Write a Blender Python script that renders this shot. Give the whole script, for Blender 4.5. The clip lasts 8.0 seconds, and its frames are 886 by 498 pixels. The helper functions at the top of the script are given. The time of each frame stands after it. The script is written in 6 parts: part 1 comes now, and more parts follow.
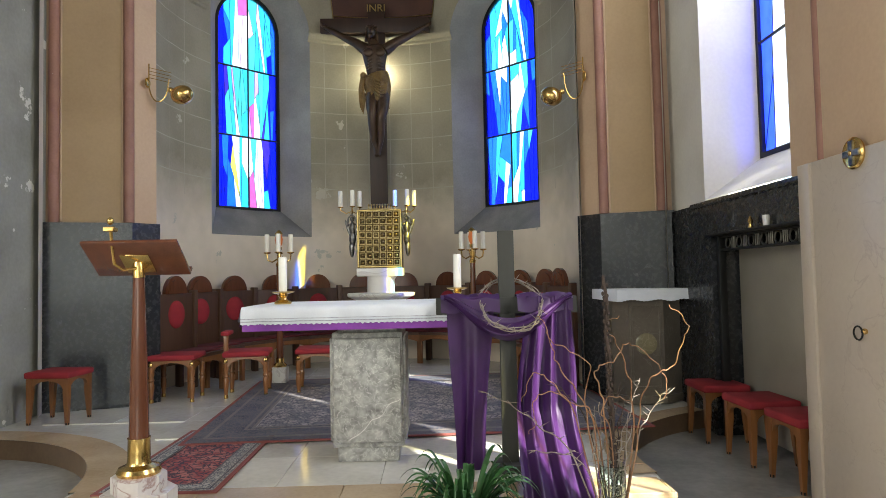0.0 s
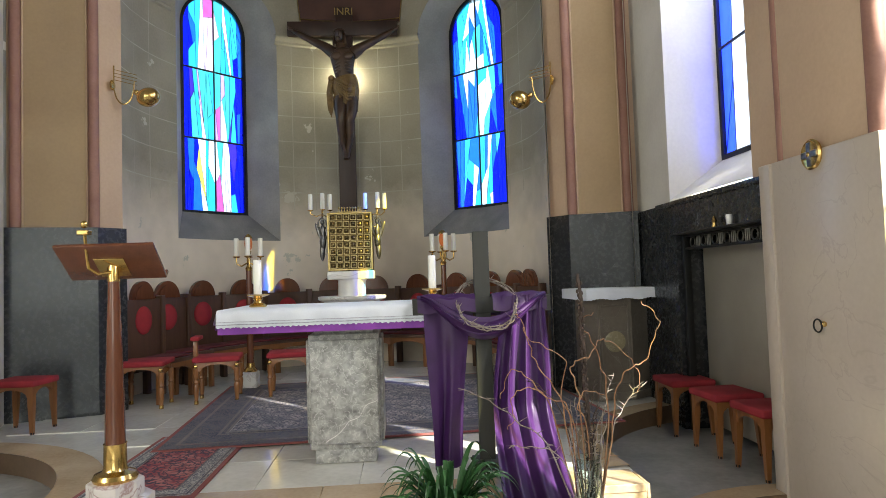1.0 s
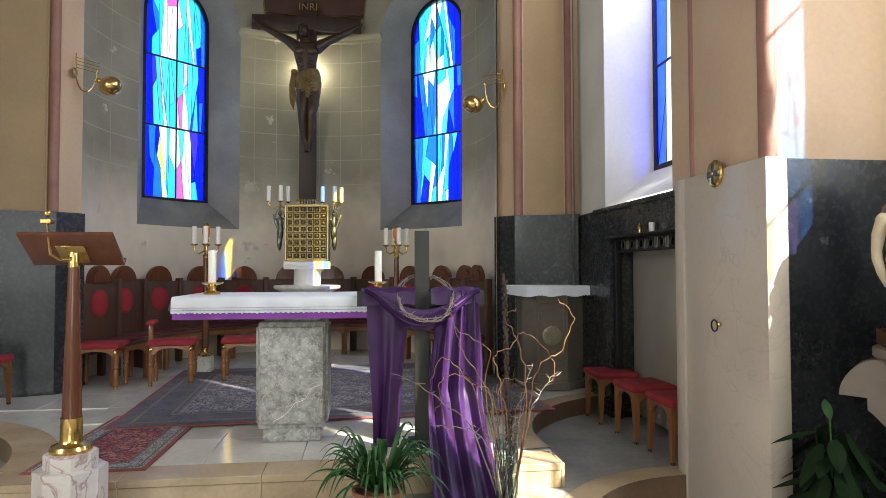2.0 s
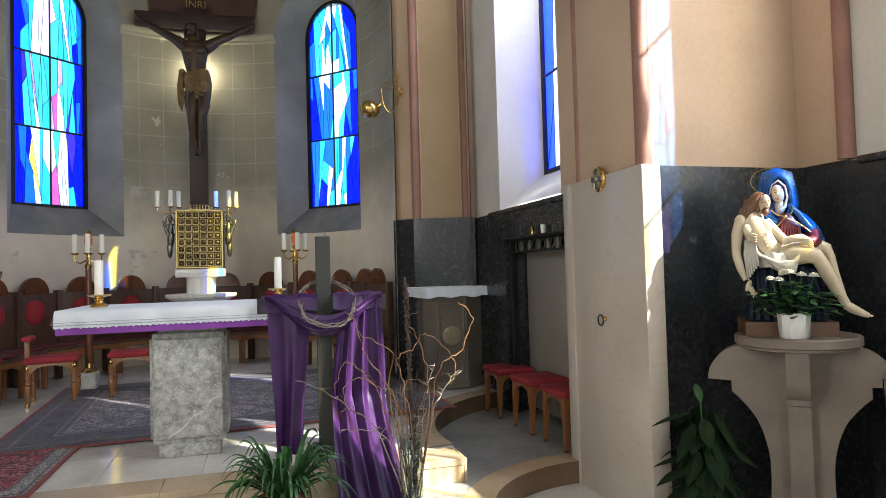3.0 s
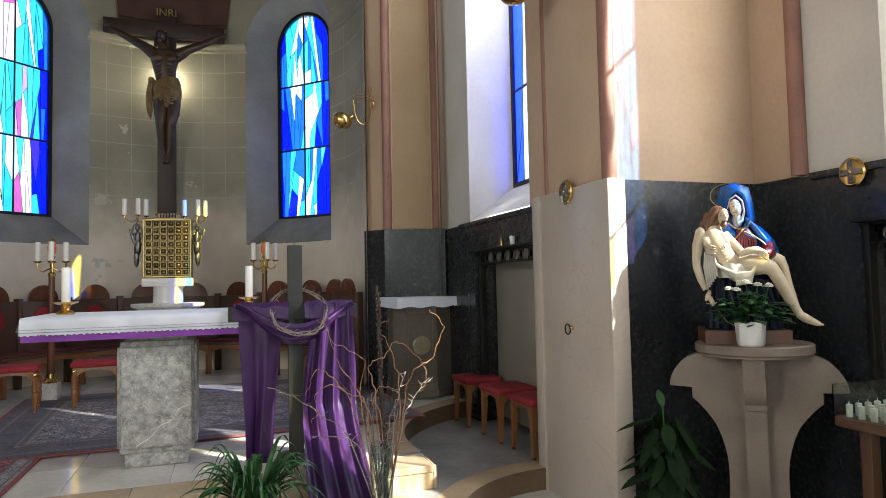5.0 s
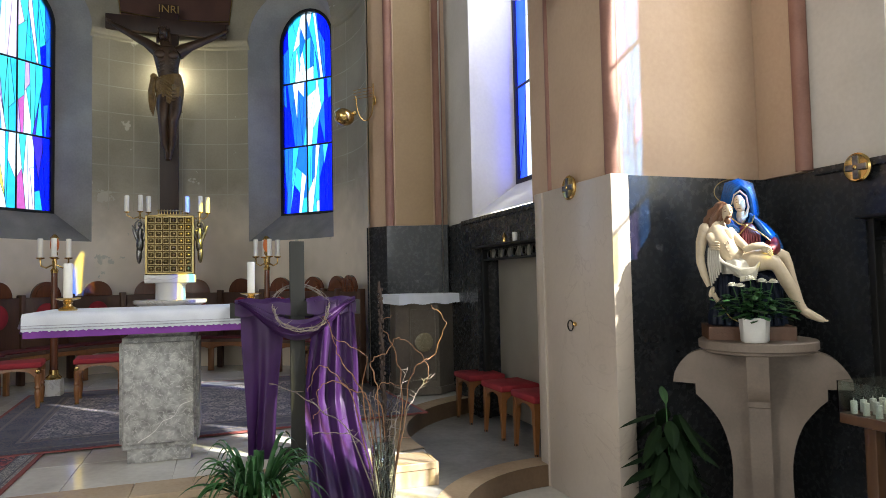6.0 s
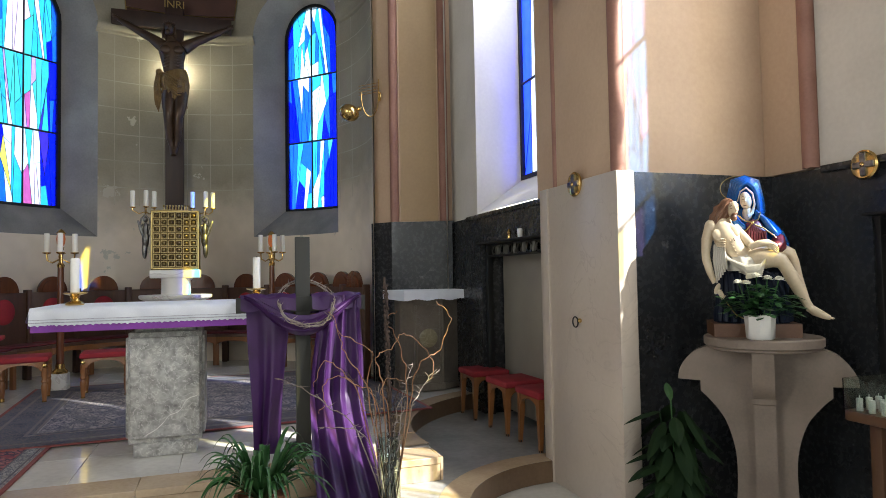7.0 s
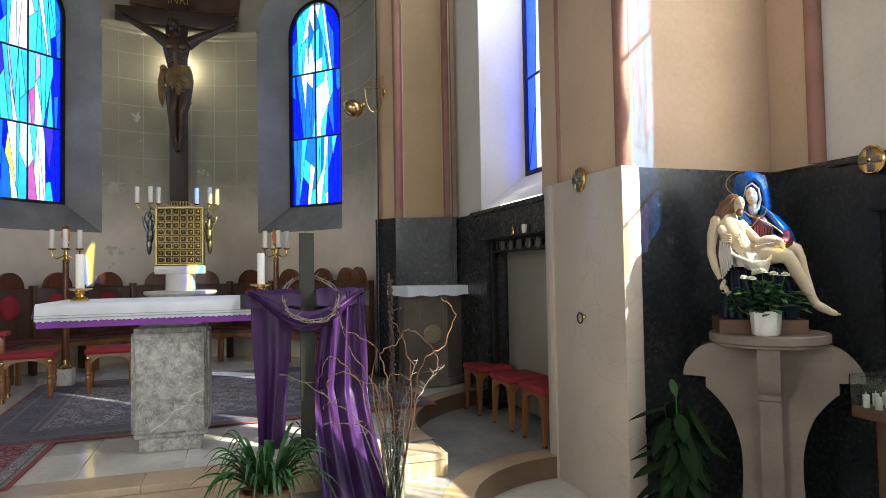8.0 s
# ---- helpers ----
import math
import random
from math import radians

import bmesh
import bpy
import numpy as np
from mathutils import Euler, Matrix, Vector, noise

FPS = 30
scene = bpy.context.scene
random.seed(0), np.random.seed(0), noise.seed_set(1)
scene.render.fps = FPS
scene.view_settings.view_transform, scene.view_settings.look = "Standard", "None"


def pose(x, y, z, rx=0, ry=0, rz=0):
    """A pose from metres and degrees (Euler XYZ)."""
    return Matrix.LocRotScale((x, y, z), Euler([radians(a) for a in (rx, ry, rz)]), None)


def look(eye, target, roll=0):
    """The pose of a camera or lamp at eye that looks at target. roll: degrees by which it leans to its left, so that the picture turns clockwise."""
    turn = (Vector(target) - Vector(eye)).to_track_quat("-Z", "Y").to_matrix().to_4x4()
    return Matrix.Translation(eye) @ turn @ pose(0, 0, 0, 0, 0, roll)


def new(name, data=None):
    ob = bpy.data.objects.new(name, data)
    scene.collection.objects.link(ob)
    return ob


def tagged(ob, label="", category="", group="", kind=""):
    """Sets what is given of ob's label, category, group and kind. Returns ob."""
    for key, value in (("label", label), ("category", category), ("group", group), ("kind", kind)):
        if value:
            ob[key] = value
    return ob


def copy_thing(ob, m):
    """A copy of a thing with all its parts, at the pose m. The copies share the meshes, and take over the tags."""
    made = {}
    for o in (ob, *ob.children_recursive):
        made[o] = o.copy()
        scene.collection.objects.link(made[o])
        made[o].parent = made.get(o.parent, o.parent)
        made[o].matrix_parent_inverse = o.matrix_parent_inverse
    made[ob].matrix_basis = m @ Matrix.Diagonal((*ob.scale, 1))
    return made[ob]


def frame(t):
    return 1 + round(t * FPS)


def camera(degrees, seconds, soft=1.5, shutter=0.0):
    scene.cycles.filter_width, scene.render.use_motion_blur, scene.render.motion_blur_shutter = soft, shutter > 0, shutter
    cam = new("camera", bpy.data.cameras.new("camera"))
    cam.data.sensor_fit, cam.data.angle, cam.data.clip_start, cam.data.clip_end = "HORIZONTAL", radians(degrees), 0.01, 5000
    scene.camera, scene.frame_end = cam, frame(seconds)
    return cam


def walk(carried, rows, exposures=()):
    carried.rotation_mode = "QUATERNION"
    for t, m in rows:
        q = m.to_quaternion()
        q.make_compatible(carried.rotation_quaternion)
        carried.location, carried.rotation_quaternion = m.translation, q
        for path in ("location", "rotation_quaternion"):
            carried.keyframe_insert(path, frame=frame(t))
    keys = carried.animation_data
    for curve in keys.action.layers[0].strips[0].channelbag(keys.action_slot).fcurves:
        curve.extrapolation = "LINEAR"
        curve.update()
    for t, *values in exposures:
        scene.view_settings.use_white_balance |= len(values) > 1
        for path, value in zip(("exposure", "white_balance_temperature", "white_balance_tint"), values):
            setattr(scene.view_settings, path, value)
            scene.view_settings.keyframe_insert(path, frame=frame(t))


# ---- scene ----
cam = camera(69.1, 8.0, soft=0.6)
PATH = [
    (0, (0.647, 0.576, 1.22), (0.68, 2.574, 1.304), -1.2),
    (0.5, (0.609, 0.561, 1.211), (0.679, 2.557, 1.31), -0.7),
    (1, (0.578, 0.527, 1.203), (0.719, 2.52, 1.295), -1.9),
    (1.2, (0.589, 0.48, 1.216), (0.737, 2.473, 1.308), -1.6),
    (2.3, (0.711, 0.118, 1.232), (1.049, 2.088, 1.288), -0.0),
    (2.5, (0.694, 0.124, 1.237), (1.139, 2.073, 1.298), -1.2),
    (3, (0.665, 0.079, 1.246), (1.222, 1.998, 1.309), -1.6),
    (3.5, (0.657, 0.082, 1.246), (1.281, 1.98, 1.322), -1.2),
    (4, (0.64, 0.023, 1.232), (1.296, 1.909, 1.343), -1.1),
    (5.5, (0.622, 0.01, 1.219), (1.27, 1.9, 1.314), -1.3),
    (6, (0.629, 0.024, 1.213), (1.272, 1.915, 1.306), -1.2),
    (6.5, (0.624, 0.021, 1.217), (1.26, 1.916, 1.304), -1.1),
    (7, (0.618, 0.022, 1.213), (1.25, 1.918, 1.294), -1.0),
    (7.5, (0.62, 0.028, 1.212), (1.246, 1.926, 1.286), -0.9),
    (8, (0.616, 0.03, 1.212), (1.237, 1.93, 1.281), -1.0),
]
walk(cam, [(t, look(eye, target, roll)) for t, eye, target, roll in PATH], exposures=[(0.0, 2.84, 6620, 4), (1.0, 2.80, 6560, 4), (2.5, 2.70, 6380, 6), (4.0, 2.58, 6330, 7), (5.5, 2.53, 6320, 7), (8.0, 2.49, 6350, 7)])

# ---- light ----
SUN_FROM = Vector((0.69, -0.725, 0.64)).normalized()
world = bpy.data.worlds.new("sky")
scene.world = world
world.use_nodes = True
wn = world.node_tree
sky = wn.nodes.new("ShaderNodeTexSky")
sky.sky_type, sky.sun_disc = "NISHITA", False
sky.sun_elevation = math.asin(SUN_FROM.z)
sky.sun_rotation = math.atan2(SUN_FROM.x, SUN_FROM.y)
wn.nodes["Background"].inputs["Strength"].default_value = 0.08
wn.links.new(sky.outputs[0], wn.nodes["Background"].inputs["Color"])
sun = new("sun", bpy.data.lights.new("sun", "SUN"))
sun.data.energy, sun.data.angle, sun.data.color = 5.0, radians(0.5), (1.0, 0.95, 0.86)
sun.matrix_world = look(SUN_FROM * 20, (0, 0, 0))


def area_lamp(name, eye, target, w, h, watts, color):
    """A rectangular lamp: sky light at the modelled windows, added fill in the nave."""
    lamp = new(name, bpy.data.lights.new(name, "AREA"))
    lamp.data.shape, lamp.data.size, lamp.data.size_y = "RECTANGLE", w, h
    lamp.data.energy, lamp.data.color = watts, color
    lamp.matrix_world = look(eye, target)
    return lamp


area_lamp("sky_fill_light", (3.62, 5.37, 4.0), (0.0, 6.6, 1.6), 1.2, 3.3, 16, (0.94, 0.97, 1.0))
area_lamp("sky_fill_light", (4.84, 1.30, 3.8), (3.2, 2.3, 3.1), 1.2, 2.8, 46, (1.0, 0.96, 0.90))
# four fill lamps added before the closed nave walls, in place of unseen windows
area_lamp("sky_fill_light", (-4.3, 0.2, 2.9), (1.7, 9.0, 1.5), 1.6, 2.6, 38, (1.0, 0.97, 0.91))
area_lamp("sky_fill_light", (-4.3, -4.5, 3.4), (0.6, 5.0, 0.4), 1.6, 3.0, 17, (0.95, 0.98, 0.96))
area_lamp("sky_fill_light", (4.3, -4.5, 3.8), (0, -3.0, 1.5), 1.6, 3.4, 9.5, (0.98, 0.97, 0.96))
area_lamp("sky_fill_light", (0, -8.8, 2.2), (0, 4.0, 0.4), 4.5, 3.2, 30, (0.95, 0.98, 0.96))
for side in (-1, 1):
    area_lamp("sky_fill_light", (-0.08 + side * 1.80, 8.0 + 1.80, 3.8), (-0.08, 8.0, 2.5), 0.75, 2.9, 1.25, (0.55, 0.72, 1.0))

# ---- materials ----
def nodes_of(name):
    m = bpy.data.materials.new(name)
    m.use_nodes = True
    return m, m.node_tree, m.node_tree.nodes["Principled BSDF"]


def surface(name, c1, c2, rough=0.6, metal=0.0, scale=3.0, fine=60.0, bump=0.15, spread=0.35, coat=0.0, island=0.0, stretch=(1, 1, 1), spec=0.5, sheen=0.0):
    """Two tones mixed by broad and fine noise, with a fine relief."""
    m, t, b = nodes_of(name)
    N, L = t.nodes.new, t.links.new
    co, mp = N("ShaderNodeTexCoord"), N("ShaderNodeMapping")
    mp.inputs["Scale"].default_value = stretch
    L(co.outputs["Object"], mp.inputs[0])
    big, small = N("ShaderNodeTexNoise"), N("ShaderNodeTexNoise")
    big.inputs["Scale"].default_value, big.inputs["Detail"].default_value = scale, 5
    small.inputs["Scale"].default_value, small.inputs["Detail"].default_value = fine, 3
    for n in (big, small):
        L(mp.outputs[0], n.inputs["Vector"])
    mixv = N("ShaderNodeMath")
    mixv.operation = "MULTIPLY_ADD"
    mixv.inputs[1].default_value = 0.35
    L(small.outputs["Fac"], mixv.inputs[0])
    sub = N("ShaderNodeMath")
    sub.operation = "MULTIPLY_ADD"
    sub.inputs[1].default_value, sub.inputs[2].default_value = 0.9, -0.12
    L(big.outputs["Fac"], sub.inputs[0])
    L(sub.outputs[0], mixv.inputs[2])
    ramp = N("ShaderNodeMapRange")
    ramp.inputs[1].default_value, ramp.inputs[2].default_value = 0.5 - spread / 2, 0.5 + spread / 2
    L(mixv.outputs[0], ramp.inputs[0])
    mix = N("ShaderNodeMix")
    mix.data_type = "RGBA"
    mix.inputs["A"].default_value, mix.inputs["B"].default_value = (*c1, 1), (*c2, 1)
    L(ramp.outputs[0], mix.inputs["Factor"])
    col = mix.outputs["Result"]
    if island:
        info, hsv, rg = N("ShaderNodeObjectInfo"), N("ShaderNodeHueSaturation"), N("ShaderNodeMapRange")
        rg.inputs[3].default_value, rg.inputs[4].default_value = 1 - island, 1 + island
        L(info.outputs["Random"], rg.inputs[0])
        L(rg.outputs[0], hsv.inputs["Value"])
        L(col, hsv.inputs["Color"])
        col = hsv.outputs[0]
    L(col, b.inputs["Base Color"])
    rr = N("ShaderNodeMapRange")
    rr.inputs[3].default_value, rr.inputs[4].default_value = rough * 0.85, min(1, rough * 1.15)
    L(small.outputs["Fac"], rr.inputs[0])
    L(rr.outputs[0], b.inputs["Roughness"])
    b.inputs["Metallic"].default_value = metal
    b.inputs["Coat Weight"].default_value = coat
    b.inputs["Specular IOR Level"].default_value = spec
    b.inputs["Sheen Weight"].default_value = sheen
    bp = N("ShaderNodeBump")
    bp.inputs["Strength"].default_value, bp.inputs["Distance"].default_value = bump, 0.01
    L(mixv.outputs[0], bp.inputs["Height"])
    L(bp.outputs[0], b.inputs["Normal"])
    return m


def veined(name, base, dark, vein, rough=0.25, scale=2.0, amount=0.03, coat=0.0, bump=0.05, warp=1.2):
    """Marble: cloudy ground with thin lighter veins."""
    m = surface(name, base, dark, rough, 0.0, scale, 30.0, bump, 0.5, coat)
    t = m.node_tree
    N, L, b = t.nodes.new, t.links.new, t.nodes["Principled BSDF"]
    old = b.inputs["Base Color"].links[0].from_socket
    co, nz = N("ShaderNodeTexCoord"), N("ShaderNodeTexNoise")
    nz.inputs["Scale"].default_value, nz.inputs["Detail"].default_value, nz.inputs["Distortion"].default_value = scale * 0.9, 7, warp
    L(co.outputs["Object"], nz.inputs["Vector"])
    d = N("ShaderNodeMath")
    d.operation, d.inputs[1].default_value = "SUBTRACT", 0.5
    L(nz.outputs["Fac"], d.inputs[0])
    a = N("ShaderNodeMath")
    a.operation = "ABSOLUTE"
    L(d.outputs[0], a.inputs[0])
    r = N("ShaderNodeMapRange")
    r.inputs[1].default_value, r.inputs[2].default_value, r.inputs[3].default_value, r.inputs[4].default_value = 0.0, amount, 0.8, 0.0
    L(a.outputs[0], r.inputs[0])
    mix = N("ShaderNodeMix")
    mix.data_type = "RGBA"
    mix.inputs["B"].default_value = (*vein, 1)
    L(r.outputs[0], mix.inputs["Factor"])
    L(old, mix.inputs["A"])
    L(mix.outputs["Result"], b.inputs["Base Color"])
    return m


def wooden(name, c1, c2, rough=0.35, coat=0.2):
    return surface(name, c1, c2, rough, 0.0, 5.0, 40.0, 0.12, 0.6, coat, stretch=(3.0, 3.0, 0.35))


def stained(name, color, through_part=0.72):
    """Coloured glass that lets light through and scatters a part of it."""
    m = bpy.data.materials.new(name)
    m.use_nodes = True
    t = m.node_tree
    t.nodes.remove(t.nodes["Principled BSDF"])
    N, L, out = t.nodes.new, t.links.new, t.nodes["Material Output"]
    co, nz = N("ShaderNodeTexCoord"), N("ShaderNodeTexNoise")
    nz.inputs["Scale"].default_value, nz.inputs["Detail"].default_value = 9.0, 4
    L(co.outputs["Object"], nz.inputs["Vector"])
    mix = N("ShaderNodeMix")
    mix.data_type = "RGBA"
    mix.inputs["A"].default_value = (*[c * 0.62 for c in color], 1)
    mix.inputs["B"].default_value = (*[min(1, c * 1.25) for c in color], 1)
    L(nz.outputs["Fac"], mix.inputs["Factor"])
    tr, tl, gl = N("ShaderNodeBsdfTransparent"), N("ShaderNodeBsdfTranslucent"), N("ShaderNodeBsdfGlossy")
    L(mix.outputs["Result"], tr.inputs[0])
    L(mix.outputs["Result"], tl.inputs[0])
    gl.inputs["Roughness"].default_value = 0.15
    m1, m2 = N("ShaderNodeMixShader"), N("ShaderNodeMixShader")
    m1.inputs[0].default_value = 1 - through_part
    L(tr.outputs[0], m1.inputs[1])
    L(tl.outputs[0], m1.inputs[2])
    m2.inputs[0].default_value = 0.03
    L(m1.outputs[0], m2.inputs[1])
    L(gl.outputs[0], m2.inputs[2])
    L(m2.outputs[0], out.inputs["Surface"])
    return m


def glowing(name, color, strength):
    m, t, b = nodes_of(name)
    b.inputs["Base Color"].default_value = (*color, 1)
    b.inputs["Emission Color"].default_value = (*color, 1)
    b.inputs["Emission Strength"].default_value = strength
    return m


PLASTER = surface("warm_plaster", (0.46, 0.325, 0.225), (0.55, 0.402, 0.285), 0.85, scale=1.2, fine=35, bump=0.12)
PLASTER_PANEL = surface("ochre_plaster", (0.32, 0.22, 0.125), (0.40, 0.285, 0.165), 0.85, scale=1.2, fine=35, bump=0.12)
PLASTER_LIGHT = surface("pale_plaster", (0.54, 0.505, 0.455), (0.64, 0.605, 0.55), 0.85, scale=1.5, fine=35, bump=0.15)
PLASTER_WORN = surface("worn_plaster", (0.22, 0.22, 0.195), (0.35, 0.35, 0.32), 0.9, scale=2.2, fine=28, bump=0.3, spread=0.5)
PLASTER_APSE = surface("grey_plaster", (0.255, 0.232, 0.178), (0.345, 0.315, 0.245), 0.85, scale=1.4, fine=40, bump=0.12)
PLASTER_DARK = surface("grey_reveal_plaster", (0.27, 0.26, 0.245), (0.36, 0.345, 0.325), 0.85, scale=2.5, fine=40, bump=0.2)
JOINT = surface("joint_paint", (0.34, 0.315, 0.25), (0.46, 0.43, 0.35), 0.9)
SHAFT = surface("red_brown_paint", (0.24, 0.115, 0.085), (0.32, 0.165, 0.125), 0.6, scale=4, bump=0.1)
BLACK_MARBLE = veined("black_marble", (0.0125, 0.014, 0.0165), (0.030, 0.032, 0.036), (0.055, 0.058, 0.063), 0.27, 2.2, 0.004, 0.1)
PALE_MARBLE = veined("pale_marble", (0.44, 0.375, 0.315), (0.53, 0.46, 0.395), (0.42, 0.355, 0.30), 0.30, 1.5, 0.006, 0.1)
ALTAR_MARBLE = veined("grey_altar_marble", (0.15, 0.146, 0.14), (0.50, 0.49, 0.47), (0.62, 0.61, 0.58), 0.30, 21.0, 0.020, 0.0, 0.15, 0.6)
WHITE_MARBLE = veined("white_marble", (0.74, 0.72, 0.69), (0.82, 0.80, 0.77), (0.55, 0.5, 0.48), 0.3, 2.0, 0.015)
RED_MARBLE = veined("pink_marble", (0.50, 0.44, 0.42), (0.66, 0.62, 0.60), (0.25, 0.12, 0.11), 0.3, 5.0, 0.03)
FLOOR_STONE = surface("floor_marble", (0.56, 0.54, 0.495), (0.73, 0.71, 0.66), 0.13, scale=1.8, fine=22, bump=0.02, island=0.06, coat=0.15)
GREY_STONE = surface("grey_floor_marble", (0.25, 0.25, 0.245), (0.36, 0.355, 0.345), 0.16, scale=2.2, fine=22, bump=0.02, coat=0.1)
TAN_STONE = surface("tan_stone", (0.38, 0.275, 0.175), (0.50, 0.385, 0.26), 0.25, scale=3.0, fine=40, bump=0.03, island=0.08)
SAND_STONE = surface("sandstone", (0.165, 0.127, 0.102), (0.245, 0.193, 0.157), 0.6, scale=4.0, fine=70, bump=0.1)
OLIVE_STONE = veined("olive_marble", (0.20, 0.17, 0.10), (0.30, 0.26, 0.16), (0.36, 0.33, 0.24), 0.3, 8.0, 0.02)
SIDE_MARBLE = veined("brown_grey_marble", (0.115, 0.095, 0.076), (0.20, 0.172, 0.14), (0.22, 0.20, 0.18), 0.3, 3.0, 0.006)
DARK_WOOD = wooden("dark_walnut", (0.055, 0.025, 0.014), (0.098, 0.046, 0.027), 0.5, 0.0)
BLACK_WOOD = wooden("blackened_wood", (0.024, 0.011, 0.007), (0.046, 0.021, 0.013), 0.5, 0.0)
RED_WOOD = wooden("mahogany", (0.085, 0.026, 0.012), (0.145, 0.047, 0.021), 0.25, 0.4)
OAK = wooden("honey_oak", (0.17, 0.064, 0.019), (0.27, 0.112, 0.037), 0.35, 0.3)
GREY_WOOD = wooden("grey_painted_wood", (0.034, 0.034, 0.031), (0.052, 0.052, 0.047), 0.8, 0.0)
VELVET = surface("red_velvet", (0.22, 0.012, 0.020), (0.34, 0.022, 0.032), 0.85, scale=6, fine=120, bump=0.15, sheen=0.0)
VELVET_DARK = surface("worn_dark_velvet", (0.075, 0.008, 0.012), (0.13, 0.016, 0.02), 0.9, scale=6, fine=120, bump=0.15)
BRASS = surface("brass", (0.62, 0.40, 0.13), (0.74, 0.52, 0.20), 0.22, 1.0, scale=8, bump=0.04)
GOLD = surface("aged_gold", (0.36, 0.26, 0.095), (0.52, 0.39, 0.17), 0.32, 1.0, scale=10, bump=0.1)
SILVER = surface("dark_silver", (0.10, 0.10, 0.10), (0.30, 0.29, 0.27), 0.35, 1.0, scale=14, bump=0.2)
IRON = surface("black_iron", (0.012, 0.012, 0.012), (0.03, 0.03, 0.03), 0.5, 0.6)
IRON_WORN = surface("worn_iron", (0.045, 0.043, 0.038), (0.11, 0.105, 0.09), 0.45, 0.6)
PANEL_METAL = surface("dull_metal_panel", (0.27, 0.245, 0.20), (0.35, 0.32, 0.265), 0.4, 0.15, scale=2.0, fine=90, bump=0.03)
WAX = surface("candle_wax", (0.80, 0.77, 0.70), (0.86, 0.84, 0.78), 0.4, bump=0.02)
WHITE_CLOTH = surface("white_linen", (0.60, 0.62, 0.69), (0.70, 0.72, 0.78), 0.9, scale=5, fine=160, bump=0.15, sheen=0.2)
LACE = surface("lace_openwork", (0.26, 0.25, 0.31), (0.48, 0.47, 0.53), 0.9, scale=90, fine=200)
PURPLE = surface("purple_satin", (0.028, 0.006, 0.052), (0.046, 0.010, 0.082), 0.50, scale=6, fine=120, bump=0.08)
PURPLE_BAND = surface("violet_band", (0.16, 0.02, 0.26), (0.22, 0.03, 0.34), 0.5, scale=6)
BRONZE = surface("dark_bronze", (0.042, 0.023, 0.013), (0.085, 0.048, 0.027), 0.34, 0.2, scale=7, bump=0.15)
GILT = surface("gilt_cloth", (0.13, 0.075, 0.025), (0.24, 0.15, 0.055), 0.45, 0.3, scale=9, bump=0.2)
LEAD = surface("lead_bar", (0.008, 0.009, 0.012), (0.02, 0.02, 0.025), 0.6)
BROWN_PANEL = surface("brown_red_panel", (0.060, 0.022, 0.015), (0.095, 0.038, 0.025), 0.6, scale=3)
SLATE = surface("slate_sill", (0.13, 0.125, 0.12), (0.22, 0.21, 0.20), 0.6, scale=3, bump=0.2)
TWIG = surface("dry_twig", (0.20, 0.085, 0.036), (0.38, 0.22, 0.125), 0.7, scale=5)
TWIG_PALE = surface("grey_twig", (0.17, 0.135, 0.11), (0.34, 0.29, 0.25), 0.75, scale=7)
TWIG_DARK = surface("dark_twig", (0.035, 0.022, 0.018), (0.07, 0.045, 0.035), 0.8, scale=12)
LEAF = surface("strap_leaf", (0.014, 0.060, 0.015), (0.045, 0.13, 0.038), 0.4, scale=8, island=0.2)
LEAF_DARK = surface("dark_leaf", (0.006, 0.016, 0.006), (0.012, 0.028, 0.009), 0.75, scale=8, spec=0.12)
PETAL = surface("cream_petal", (0.74, 0.72, 0.62), (0.84, 0.82, 0.74), 0.7, scale=12)
TERRACOTTA = surface("terracotta", (0.26, 0.11, 0.06), (0.36, 0.17, 0.10), 0.7)
WHITE_GLAZE = surface("white_glaze", (0.72, 0.71, 0.69), (0.80, 0.79, 0.77), 0.25)
SKIN_PAINT = surface("cream_statue_paint", (0.50, 0.40, 0.27), (0.66, 0.55, 0.40), 0.4, scale=6, bump=0.08)
BLUE_PAINT = surface("blue_statue_paint", (0.003, 0.040, 0.16), (0.008, 0.11, 0.38), 0.2, scale=6, bump=0.1)
BOSS_GOLD = surface("boss_gilt", (0.22, 0.165, 0.075), (0.36, 0.28, 0.14), 0.3, 1.0, scale=10, bump=0.1)
DARK_GOLD = surface("dark_gilt", (0.045, 0.028, 0.010), (0.09, 0.06, 0.022), 0.4, 0.9, scale=10, bump=0.1)
RISER = surface("brown_riser_stone", (0.11, 0.068, 0.040), (0.18, 0.115, 0.070), 0.3, scale=3.0, fine=40, bump=0.03)


def flake(m, color, scale, level):
    """Patches where the paint has come off, with sharp ragged edges."""
    t = m.node_tree
    N, L, b = t.nodes.new, t.links.new, t.nodes["Principled BSDF"]
    old = b.inputs["Base Color"].links[0].from_socket
    co, nz = N("ShaderNodeTexCoord"), N("ShaderNodeTexNoise")
    nz.inputs["Scale"].default_value, nz.inputs["Detail"].default_value, nz.inputs["Roughness"].default_value = scale, 9, 0.62
    L(co.outputs["Object"], nz.inputs["Vector"])
    r = N("ShaderNodeMapRange")
    r.inputs[1].default_value, r.inputs[2].default_value = level, level + 0.012
    L(nz.outputs["Fac"], r.inputs[0])
    mix = N("ShaderNodeMix")
    mix.data_type = "RGBA"
    mix.inputs["B"].default_value = (*color, 1)
    L(r.outputs[0], mix.inputs["Factor"])
    L(old, mix.inputs["A"])
    L(mix.outputs["Result"], b.inputs["Base Color"])


